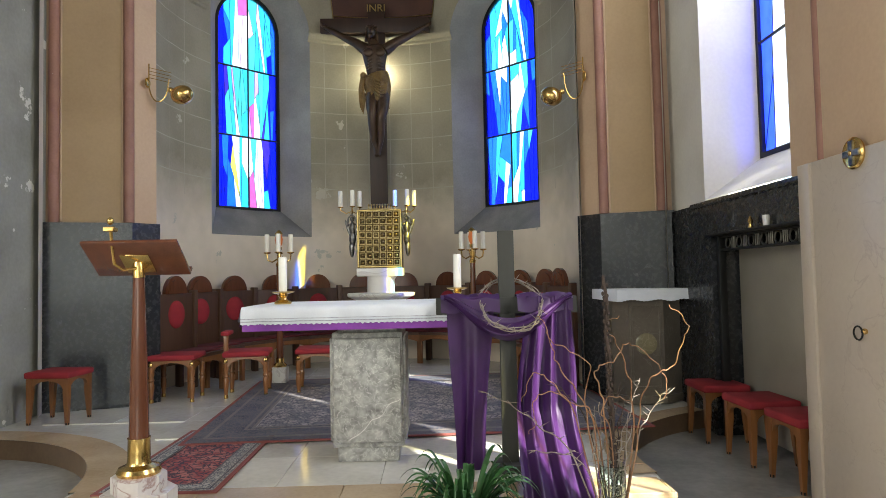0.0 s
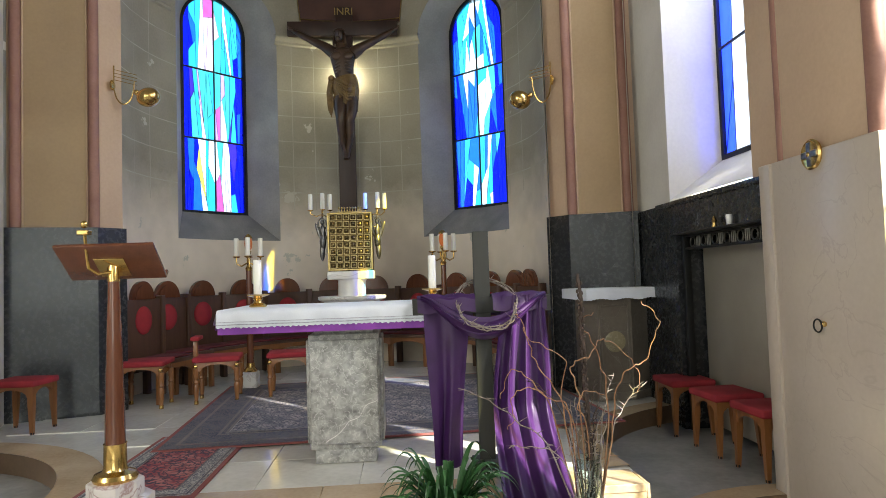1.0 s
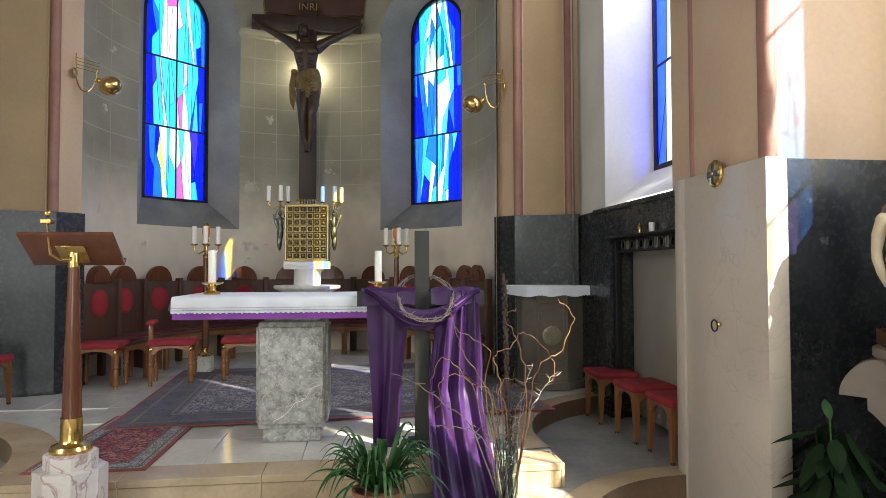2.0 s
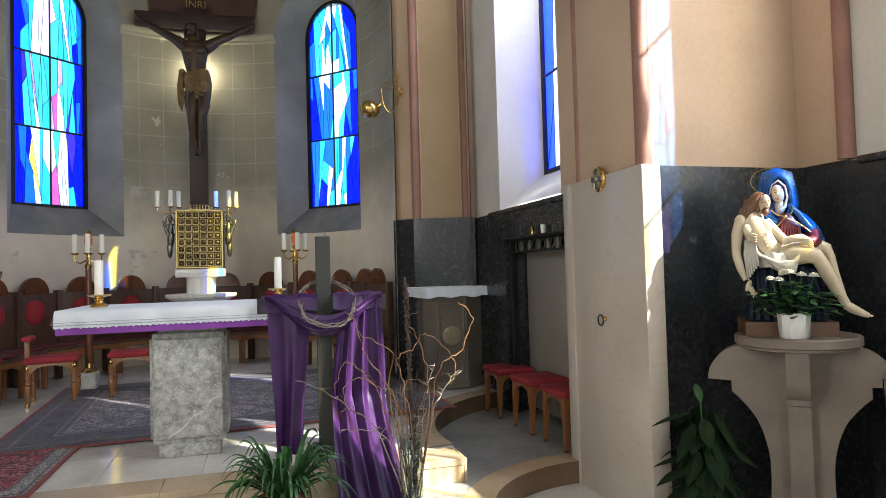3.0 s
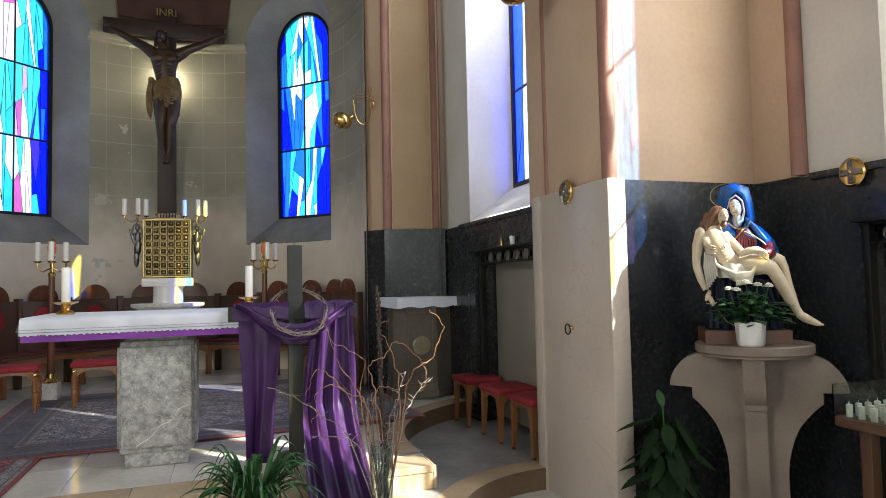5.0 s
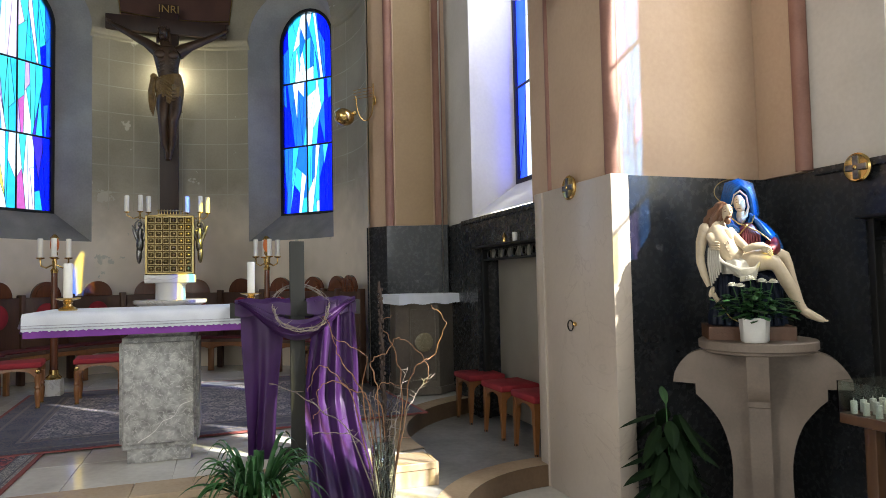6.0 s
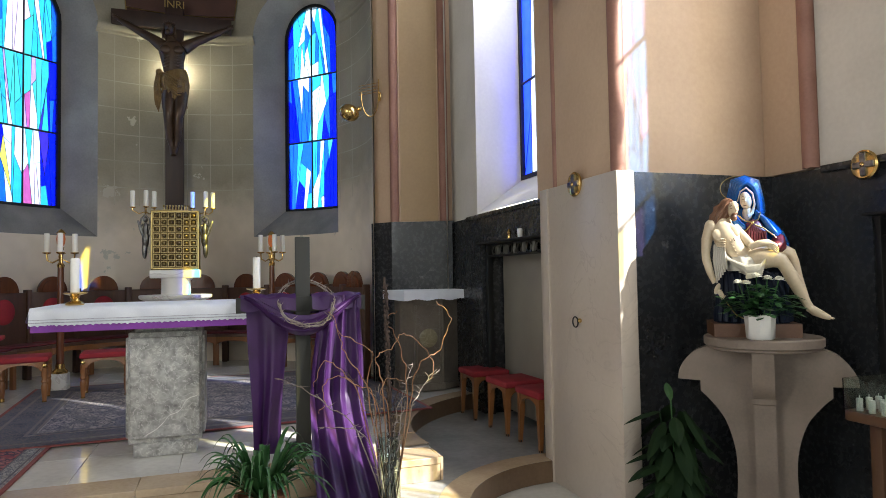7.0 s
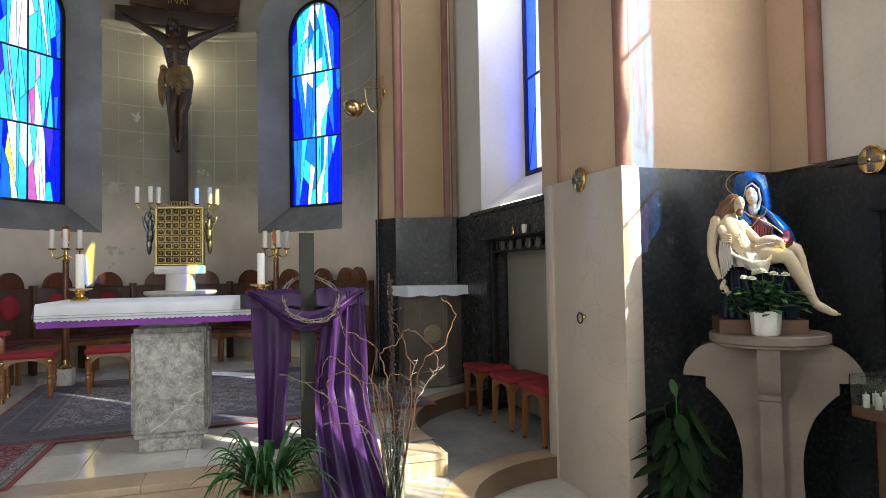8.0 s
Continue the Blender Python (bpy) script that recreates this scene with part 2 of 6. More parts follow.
BLACK_MARBLE.node_tree.nodes["Principled BSDF"].inputs["Specular IOR Level"].default_value = 0.46
flake(BLACK_MARBLE, (0.048, 0.052, 0.06), 2.6, 0.64)
flake(BLACK_MARBLE, (0.10, 0.10, 0.105), 9.0, 0.66)
def lit_lower_coat(m, c1, c2, z, ragged):
    """A paler coat of plaster on the lower wall, ending in a soft, ragged ramp."""
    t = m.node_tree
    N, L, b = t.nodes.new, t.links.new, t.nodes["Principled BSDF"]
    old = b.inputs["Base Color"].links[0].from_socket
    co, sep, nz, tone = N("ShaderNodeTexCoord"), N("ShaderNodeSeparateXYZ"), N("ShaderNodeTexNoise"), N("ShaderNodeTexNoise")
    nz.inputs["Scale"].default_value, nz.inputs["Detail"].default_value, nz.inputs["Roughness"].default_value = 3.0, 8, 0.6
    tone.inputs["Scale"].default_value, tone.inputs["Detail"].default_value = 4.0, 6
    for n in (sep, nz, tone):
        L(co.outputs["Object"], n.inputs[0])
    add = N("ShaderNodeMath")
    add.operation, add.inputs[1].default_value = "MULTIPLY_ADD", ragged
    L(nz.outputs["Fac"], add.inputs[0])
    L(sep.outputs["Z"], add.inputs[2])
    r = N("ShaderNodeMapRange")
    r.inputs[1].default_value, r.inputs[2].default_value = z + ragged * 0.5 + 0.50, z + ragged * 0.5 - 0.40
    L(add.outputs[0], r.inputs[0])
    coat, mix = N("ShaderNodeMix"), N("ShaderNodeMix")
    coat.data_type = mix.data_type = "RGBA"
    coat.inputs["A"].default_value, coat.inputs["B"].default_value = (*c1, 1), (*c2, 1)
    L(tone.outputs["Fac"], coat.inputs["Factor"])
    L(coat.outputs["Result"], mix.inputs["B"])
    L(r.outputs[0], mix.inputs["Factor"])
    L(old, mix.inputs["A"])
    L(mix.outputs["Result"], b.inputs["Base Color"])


# coat colours raised well above the plaster: warm light low in the apse painted in
lit_lower_coat(PLASTER_APSE, (0.60, 0.52, 0.42), (0.80, 0.70, 0.585), 2.25, 0.7)
flake(PLASTER_WORN, (0.66, 0.65, 0.61), 2.6, 0.61)
flake(PLASTER_APSE, (0.50, 0.47, 0.395), 2.1, 0.65)
flake(PLASTER_PANEL, (0.62, 0.55, 0.44), 2.8, 0.71)
flake(SHAFT, (0.62, 0.56, 0.50), 5.0, 0.72)
GLASS_COLOURS = [stained("deep_blue_glass", (0.003, 0.008, 0.70)), stained("cyan_glass", (0.035, 0.36, 0.62)), stained("white_glass", (0.62, 0.72, 0.80)),
                 stained("lilac_glass", (0.40, 0.25, 0.66)), stained("turquoise_glass", (0.06, 0.44, 0.47)), stained("rose_glass", (0.42, 0.08, 0.28)),
                 stained("amber_glass", (0.95, 0.70, 0.10)), stained("indigo_glass", (0.035, 0.02, 0.35)), stained("sky_glass", (0.012, 0.10, 0.72)), stained("pale_pink_glass", (0.68, 0.46, 0.64))]
SUNNY_GLASS = stained("sunlit_cathedral_glass", (0.90, 0.92, 0.92), 0.45)
BORDER_BLUE = stained("border_blue_glass", (0.01, 0.03, 0.85), 0.12)
MILKY_GLASS = stained("milky_cathedral_glass", (0.17, 0.21, 0.28), 0.05)
PALE_TINTS = [stained("pale_blue_glass", (0.10, 0.32, 1.0), 0.9), stained("pale_yellow_glass", (0.95, 0.80, 0.35), 0.65), stained("pale_lilac_glass", (0.42, 0.34, 1.0), 0.88), stained("pale_clear_glass", (0.75, 0.78, 0.86), 0.65)]
CLEAR_GLASS = stained("clear_cathedral_glass", (0.96, 0.96, 0.94), 0.88)
GUARD = nodes_of("clear_glass")[0]
gb = GUARD.node_tree.nodes["Principled BSDF"]
gb.inputs["Transmission Weight"].default_value, gb.inputs["Roughness"].default_value, gb.inputs["Base Color"].default_value = 1.0, 0.02, (0.75, 0.85, 0.82, 1)
EMBER = glowing("red_lamp_glass", (0.42, 0.11, 0.025), 0.06)


# ---- mesh tools ----
def finish(name, bm, mat, parent=None, label="", smooth=True):
    me = bpy.data.meshes.new(name)
    bmesh.ops.recalc_face_normals(bm, faces=bm.faces)
    bm.to_mesh(me)
    bm.free()
    me.materials.append(mat)
    if smooth:
        me.polygons.foreach_set("use_smooth", [True] * len(me.polygons))
        me.set_sharp_from_angle(angle=radians(38))
    ob = new(name, me)
    if parent is not None:
        ob.parent = parent
    if label:
        tagged(ob, label)
    return ob


def part(name, bm, mat, parent, label="", smooth=True):
    return finish(name, bm, mat, parent, label, smooth)


def thing(name, x, y, z, label, category, group="", kind="", rz=0):
    ob = new(name)
    ob.empty_display_size = 0.1
    ob.matrix_world = pose(x, y, z, 0, 0, rz)
    return tagged(ob, label, category, group, kind)


def BM():
    return bmesh.new()


def box(x0, x1, y0, y1, z0, z1, bev=0.0, seg=2, bm=None):
    bm = bm or BM()
    vs = [bm.verts.new((x, y, z)) for x in (x0, x1) for y in (y0, y1) for z in (z0, z1)]
    fs = [bm.faces.new([vs[i] for i in f]) for f in ((0, 1, 3, 2), (4, 6, 7, 5), (0, 4, 5, 1), (2, 3, 7, 6), (0, 2, 6, 4), (1, 5, 7, 3))]
    if bev:
        es = {e for f in fs for e in f.edges}
        bmesh.ops.bevel(bm, geom=list(es), offset=bev, segments=seg, affect="EDGES", profile=0.5)
    return bm


def prism(poly, z0, z1, bm=None, bev=0.0):
    """An upright prism over a plan."""
    bm = bm or BM()
    lo, hi = [bm.verts.new((x, y, z0)) for x, y in poly], [bm.verts.new((x, y, z1)) for x, y in poly]
    n = len(poly)
    top = bm.faces.new(hi)
    bm.faces.new(lo[::-1])
    for i in range(n):
        bm.faces.new((lo[i], lo[(i + 1) % n], hi[(i + 1) % n], hi[i]))
    if bev:
        bmesh.ops.bevel(bm, geom=list(top.edges), offset=bev, segments=2, affect="EDGES", profile=0.5)
    return bm


def lathe(profile, seg=24, x=0, y=0, bm=None):
    """A turned body from (radius, height) pairs."""
    bm = bm or BM()
    rings = []
    for r, z in profile:
        rings.append([bm.verts.new((x + max(r, 1e-4) * math.cos(2 * math.pi * k / seg), y + max(r, 1e-4) * math.sin(2 * math.pi * k / seg), z)) for k in range(seg)])
    for a, b in zip(rings, rings[1:]):
        for k in range(seg):
            bm.faces.new((a[k], a[(k + 1) % seg], b[(k + 1) % seg], b[k]))
    bm.faces.new(rings[0][::-1])
    bm.faces.new(rings[-1])
    return bm


def tube(pts, radii, seg=8, bm=None):
    """A round bar along points."""
    bm = bm or BM()
    pts = [Vector(p) for p in pts]
    if not hasattr(radii, "__len__"):
        radii = [radii] * len(pts)
    rings, side = [], None
    for i, p in enumerate(pts):
        d = (pts[min(i + 1, len(pts) - 1)] - pts[max(i - 1, 0)]).normalized()
        if side is None:
            side = d.orthogonal().normalized()
        side = (side - d * side.dot(d)).normalized()
        up = d.cross(side)
        rings.append([bm.verts.new(p + (side * math.cos(2 * math.pi * k / seg) + up * math.sin(2 * math.pi * k / seg)) * radii[i]) for k in range(seg)])
    for a, b in zip(rings, rings[1:]):
        for k in range(seg):
            bm.faces.new((a[k], a[(k + 1) % seg], b[(k + 1) % seg], b[k]))
    bm.faces.new(rings[0][::-1])
    bm.faces.new(rings[-1])
    return bm


def blob(cx, cy, cz, rx, ry, rz, bm=None, rot=None, u=14, v=9):
    bm = bm or BM()
    m = Matrix.LocRotScale((cx, cy, cz), Euler([radians(a) for a in rot]) if rot else None, (rx, ry, rz))
    bmesh.ops.create_uvsphere(bm, u_segments=u, v_segments=v, radius=1.0, matrix=m)
    return bm


def arc(cx, cy, r, a0, a1, n):
    return [(cx + r * math.cos(radians(a0 + (a1 - a0) * k / n)), cy + r * math.sin(radians(a0 + (a1 - a0) * k / n))) for k in range(n + 1)]


def ribbon(pts_a, pts_b, bm=None, close=False):
    """Quads between two matching rows of points."""
    bm = bm or BM()
    a, b = [bm.verts.new(p) for p in pts_a], [bm.verts.new(p) for p in pts_b]
    for i in range(len(a) - (0 if close else 1)):
        j = (i + 1) % len(a)
        bm.faces.new((a[i], a[j], b[j], b[i]))
    return bm


def solid(name, bm, mat, label, category, parent=None, smooth=True):
    return tagged(finish(name, bm, mat, parent, "", smooth), label, category, kind="structure")


# ---- setting: floors and steps ----
STEP = 0.155
CX, CY, R_APSE = -0.08, 8.0, 2.40
TOP = 7.6
right_arc = [(3.55 + 1.58 * math.cos(radians(a)), 4.75 + 1.58 * math.sin(radians(a))) for a in np.linspace(110, 188, 16)]
left_arc = [(-3.10 + 1.61 * math.cos(radians(a)), 4.20 + 1.61 * math.sin(radians(a))) for a in np.linspace(8, 90, 16)]
FRONT = 4.17
sanctuary_plan = [(3.01, 6.30)] + right_arc[1:] + [(1.97, 4.36), (1.90, FRONT), (-1.5, FRONT)] + left_arc + [(-3.6, 5.81), (-3.6, 10.9), (3.6, 10.9), (3.6, 6.30)]
solid("floor_sanctuary", prism(sanctuary_plan, -0.6, -0.012), FLOOR_STONE, "pale grey polished marble floor of the raised sanctuary", "floor")
low_arc = [(2.85 + 0.93 * math.cos(radians(a)), 3.36 + 0.93 * math.sin(radians(a))) for a in np.linspace(80, 178, 16)]
middle_plan = [(3.6, 6.30), (3.6, 4.28)] + low_arc + [(1.92, 3.45), (-4.3, 3.45), (-4.3, 6.2)]
solid("floor_middle", prism(middle_plan, -0.6, -STEP), GREY_STONE, "grey marble floor one step below the altar", "floor")
bm = BM()
bm.faces.new([bm.verts.new(p) for p in ((-4.6, -9.2, -2 * STEP), (4.6, -9.2, -2 * STEP), (4.6, 4.6, -2 * STEP), (-4.6, 4.6, -2 * STEP))])
solid("floor", bm, FLOOR_STONE, "pale stone floor of the nave", "floor")


def nosing(name, inner, outer, z, drop, label):
    """A stone band on the rim of a step: top and riser."""
    step = tagged(finish(name, ribbon([(*p, z) for p in outer], [(*p, z) for p in inner]), TAN_STONE), label, "step", kind="structure")
    part("riser", ribbon([(*p, z - 0.001) for p in inner], [(*p, z - drop) for p in inner]), RISER, step, "dark brown stone riser")
    return step


def offset_arc(pts, cx, cy, by):
    out = []
    for x, y in pts:
        d = math.hypot(x - cx, y - cy)
        out.append((cx + (x - cx) * (d + by) / d, cy + (y - cy) * (d + by) / d))
    return out


nosing("step_right_curve", offset_arc(right_arc, 3.55, 4.75, -0.004), offset_arc(right_arc, 3.55, 4.75, 0.19), 0.0, STEP, "curved tan stone step round the side floor")
nosing("step_left_curve", offset_arc(left_arc, -3.1, 4.2, -0.004), offset_arc(left_arc, -3.1, 4.2, 0.27), 0.0, STEP, "curved tan stone step on the lectern side")
nosing("step_low_curve", offset_arc(low_arc, 2.85, 3.36, -0.004), offset_arc(low_arc, 2.85, 3.36, 0.19), -STEP + 0.004, STEP, "curved tan stone step beside the marble pier")


# ---- setting: walls ----
def wall_box(name, x0, x1, y0, y1, z0, z1, mat, label):
    return solid(name, box(x0, x1, y0, y1, z0, z1), mat, label, "wall")


def polar(u, r):
    """A plan point at angle u (degrees from straight ahead) on a circle round the apse's middle."""
    return CX + r * math.sin(radians(u)), CY + r * math.cos(radians(u))


WIN_A, HALF_A, SILL_W, SPRING = 45.2, 19.0, 1.84, 4.88
GLASS_D, GLASS_HW, SILL_G = 2.71, 0.495, 2.27
WALL_R = R_APSE * radians(HALF_A)


def head(u):
    s = min(1.0, abs(u) / HALF_A)
    return SPRING + WALL_R * math.sqrt(max(0.0, 1 - s * s))


bm = BM()
samples = [HALF_A * math.sin(radians(a)) for a in np.linspace(-90, 90, 25)]
angles = sorted(set([float(a) for a in (-110, -102, -94, -86, -78, -72, -24, -18, -12, -6, 0, 6, 12, 18, 24, 72, 78, 86, 94, 102, 110)] + [s - WIN_A for s in samples] + [s + WIN_A for s in samples]))
for a, b in zip(angles, angles[1:]):
    mid = (a + b) / 2
    spans = [(-0.02, None, TOP)]
    for c in (-WIN_A, WIN_A):
        if abs(mid - c) < HALF_A:
            spans = [(-0.02, None, SILL_W), (0, (head(a - c), head(b - c)), TOP)]
    for lo, pair, hi in spans:
        za, zb = pair or (lo, lo)
        bm.faces.new([bm.verts.new((*polar(u, R_APSE), z)) for u, z in ((a, za), (b, zb), (b, hi), (a, hi))])
bmesh.ops.remove_doubles(bm, verts=bm.verts, dist=0.0005)
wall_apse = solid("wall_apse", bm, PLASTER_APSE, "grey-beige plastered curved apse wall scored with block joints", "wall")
bm = BM()
for z in [0.25 + 0.385 * k for k in range(6, 13)]:
    for a, b in zip(angles, angles[1:]):
        mid = (a + b) / 2
        if any(abs(mid - c) < HALF_A + 0.3 and SILL_W - 0.02 < z < max(head(a - c), head(b - c)) + 0.02 for c in (-WIN_A, WIN_A)) or z > 4.80:
            continue
        bm.faces.new([bm.verts.new((*polar(u, R_APSE - 0.003), zz)) for u, zz in ((a, z - 0.007), (b, z - 0.007), (b, z + 0.007), (a, z + 0.007))])
for u in [-100 + 7.9 * k for k in range(26)]:
    if any(abs(u - c) < HALF_A + 0.4 for c in (-WIN_A, WIN_A)):
        continue
    bm.faces.new([bm.verts.new((*polar(u + du, R_APSE - 0.004), z)) for du, z in ((-0.14, 2.3), (0.14, 2.3), (0.14, 4.80), (-0.14, 4.80))])
part("joint_lines", bm, JOINT, wall_apse, "thin pale joint lines")
bm = BM()
# outer face of the apse, open at the two windows
for a, b in zip(range(-115, 115, 5), range(-110, 116, 5)):
    mid = (a + b) / 2
    for z0, z1 in ((-0.6, 2.1), (5.6, TOP)) if any(abs(mid - c) < 14 for c in (-WIN_A, WIN_A)) else ((-0.6, TOP),):
        bm.faces.new([bm.verts.new((*polar(u, R_APSE + 0.85), z)) for u, z in ((a, z0), (b, z0), (b, z1), (a, z1))])
solid("wall_apse_outside", bm, PLASTER_LIGHT, "outer face of the apse wall", "wall")
# cornice between and beside the windows
for k, (a0, a1) in enumerate(((-27, 27), (-108, -66.5), (66.5, 108))):
    prof = [(0.0, 4.78), (0.03, 4.80), (0.035, 4.83), (0.075, 4.86), (0.085, 4.89), (0.085, 4.91), (0.0, 4.93)]
    us = np.linspace(a0, a1, 19)
    bm = BM()
    rows = [[bm.verts.new((*polar(u, R_APSE - d), z)) for u in us] for d, z in prof]
    for r0, r1 in zip(rows, rows[1:]):
        for i in range(len(us) - 1):
            bm.faces.new((r0[i], r0[i + 1], r1[i + 1], r1[i]))
    solid("trim_cornice_%d" % (k + 1), bm, PLASTER_APSE, "moulded plaster cornice on the apse wall", "cornice")


def split_poly(poly, p, d):
    """Cuts a convex outline by the line through p along d."""
    left, right = [], []
    n = len(poly)
    side = [(q[0] - p[0]) * d[1] - (q[1] - p[1]) * d[0] for q in poly]
    for i in range(n):
        a, b, sa, sb = poly[i], poly[(i + 1) % n], side[i], side[(i + 1) % n]
        (left if sa >= 0 else right).append(a)
        if sa * sb < 0:
            t = sa / (sa - sb)
            q = (a[0] + (b[0] - a[0]) * t, a[1] + (b[1] - a[1]) * t)
            left.append(q)
            right.append(q)
    return left, right


def area_of(poly):
    return abs(sum(a[0] * b[1] - b[0] * a[1] for a, b in zip(poly, poly[1:] + poly[:1]))) / 2


def bordered(poly, rng, hw):
    """Cuts slightly slanting border strips off both sides of the light."""
    out = [poly]
    for s in (-1, 1):
        nxt = []
        for q in out:
            x = s * hw * rng.uniform(0.66, 0.84)
            ang = 90 + rng.uniform(-3.5, 3.5)
            cy = sum(p[1] for p in q) / len(q)
            nxt += [r for r in split_poly(q, (x, cy), (math.cos(radians(ang)), math.sin(radians(ang)))) if len(r) > 2 and area_of(r) > 2e-4]
        out = nxt
    return out


def shards(poly, rng, smallest):
    """Long slanting pieces, as the glazier cut them."""
    done, todo = [], [poly]
    while todo:
        q = todo.pop()
        big = area_of(q)
        if big < smallest or (big < smallest * 2.2 and rng.random() < 0.4):
            done.append(q)
            continue
        cx, cy = sum(p[0] for p in q) / len(q), sum(p[1] for p in q) / len(q)
        w = max(p[0] for p in q) - min(p[0] for p in q)
        h = max(p[1] for p in q) - min(p[1] for p in q)
        ang = rng.gauss(90, 8) if w > h * 0.15 and rng.random() < 0.88 else rng.choice((rng.gauss(62, 14), rng.gauss(118, 14), rng.gauss(20, 12)))
        a, b = split_poly(q, (cx + rng.uniform(-0.15, 0.15) * w, cy + rng.uniform(-0.2, 0.2) * h), (math.cos(radians(ang)), math.sin(radians(ang))))
        if len(a) > 2 and len(b) > 2 and min(area_of(a), area_of(b)) > smallest * 0.12:
            todo += [a, b]
        else:
            done.append(q)
    return done


def glazing(parent, m, hw, z0, spring, picker, seed, rows, smallest=0.02):
    """Panes, lead and frame of an arched window. Local: x across, y up, from the middle of the sill."""
    rng = random.Random(seed)
    H = spring - z0
    outline = [(-hw, 0), (hw, 0)] + [(hw * math.cos(a), H + hw * math.sin(a)) for a in np.linspace(0, math.pi, 17)]
    cells = [outline]
    cuts = [((0, 0), (0, 1))] + [((0, h), (1, 0)) for h in rows]
    for p, d in cuts:
        nxt = []
        for c in cells:
            nxt += [s for s in split_poly(c, p, d) if len(s) > 2 and area_of(s) > 1e-4]
        cells = nxt
    lead = BM()
    for c in cells:
        for q in [s for b in bordered(c, rng, hw) for s in shards(b, rng, smallest)]:
            bm = BM()
            bm.faces.new([bm.verts.new(m @ Vector((x, y, 0))) for x, y in q])
            cx, cy = sum(p[0] for p in q) / len(q), sum(p[1] for p in q) / len(q)
            pane = part("pane", bm, picker(cx / hw, cy / (H + hw), rng), parent)
            for a, b in zip(q, q[1:] + q[:1]):
                if math.hypot(a[0] - b[0], a[1] - b[1]) > 0.03:
                    tube([m @ Vector((*a, 0.004)), m @ Vector((*b, 0.004))], 0.0035, 4, lead)
    part("lead_cames", lead, LEAD, parent, "thin dark lead lines")
    bars = BM()
    tube([m @ Vector((0, 0, 0.012)), m @ Vector((0, H + hw, 0.012))], 0.013, 6, bars)
    for h in rows:
        tube([m @ Vector((-hw, h, 0.014)), m @ Vector((hw, h, 0.014))], 0.014, 6, bars)
    part("saddle_bars", bars, LEAD, parent, "black glazing bars")
    rim = BM()
    grown = [(-hw - 0.045, -0.045), (hw + 0.045, -0.045)] + [((hw + 0.045) * math.cos(a), H + (hw + 0.045) * math.sin(a)) for a in np.linspace(0, math.pi, 17)]
    for zz0, zz1, A, B in ((0.03, 0.03, outline, grown), (-0.03, 0.03, outline, outline), (-0.03, 0.03, grown, grown)):
        ribbon([m @ Vector((*p, zz0)) for p in A], [m @ Vector((*p, zz1)) for p in B], rim, True)
    part("window_frame", rim, IRON, parent, "black iron frame")


def blue_edged(x, y, rng):
    if abs(x) > 0.74:
        return GLASS_COLOURS[rng.choice((0, 0, 0, 0, 8))]
    if abs(x) > 0.5:
        return GLASS_COLOURS[rng.choice((0, 8, 1, 1, 4, 7))]
    if y < 0.3 and rng.random() < 0.1:
        return GLASS_COLOURS[6]
    return GLASS_COLOURS[rng.choice((2, 2, 9, 9, 3, 4, 1, 5, 2, 4))]


def cool_edged(x, y, rng):
    if abs(x) > 0.74:
        return GLASS_COLOURS[rng.choice((0, 0, 0, 8))]
    if abs(x) > 0.5:
        return GLASS_COLOURS[rng.choice((0, 8, 8, 1, 4))]
    return GLASS_COLOURS[rng.choice((2, 2, 1, 1, 8, 4, 8, 2))]


def sunny(x, y, rng):
    if abs(x) > 0.81:
        return BORDER_BLUE
    if -0.72 < x < -0.5:
        return GLASS_COLOURS[rng.choice((1, 6, 2, 8))]
    if x > 0.12 or y > 0.62:
        return MILKY_GLASS
    return GLASS_COLOURS[rng.choice((2, 2, 6, 2, 6, 6))] if rng.random() < 0.35 else SUNNY_GLASS


def clear_centre(x, y, rng):
    """Blue and lilac edge towards the chancel, clear lights beside it and low down, milky panes above."""
    if x > 0.66:
        return PALE_TINTS[rng.choice((0, 0, 2))]
    if x > 0.50:
        return CLEAR_GLASS
    if y < 0.05 and rng.random() < 0.6:
        return GLASS_COLOURS[6]
    if y < 0.47:
        return rng.choice((CLEAR_GLASS, CLEAR_GLASS, CLEAR_GLASS, PALE_TINTS[1]))
    # unseen upper panes, made milky only to keep sun off the far floor
    return MILKY_GLASS


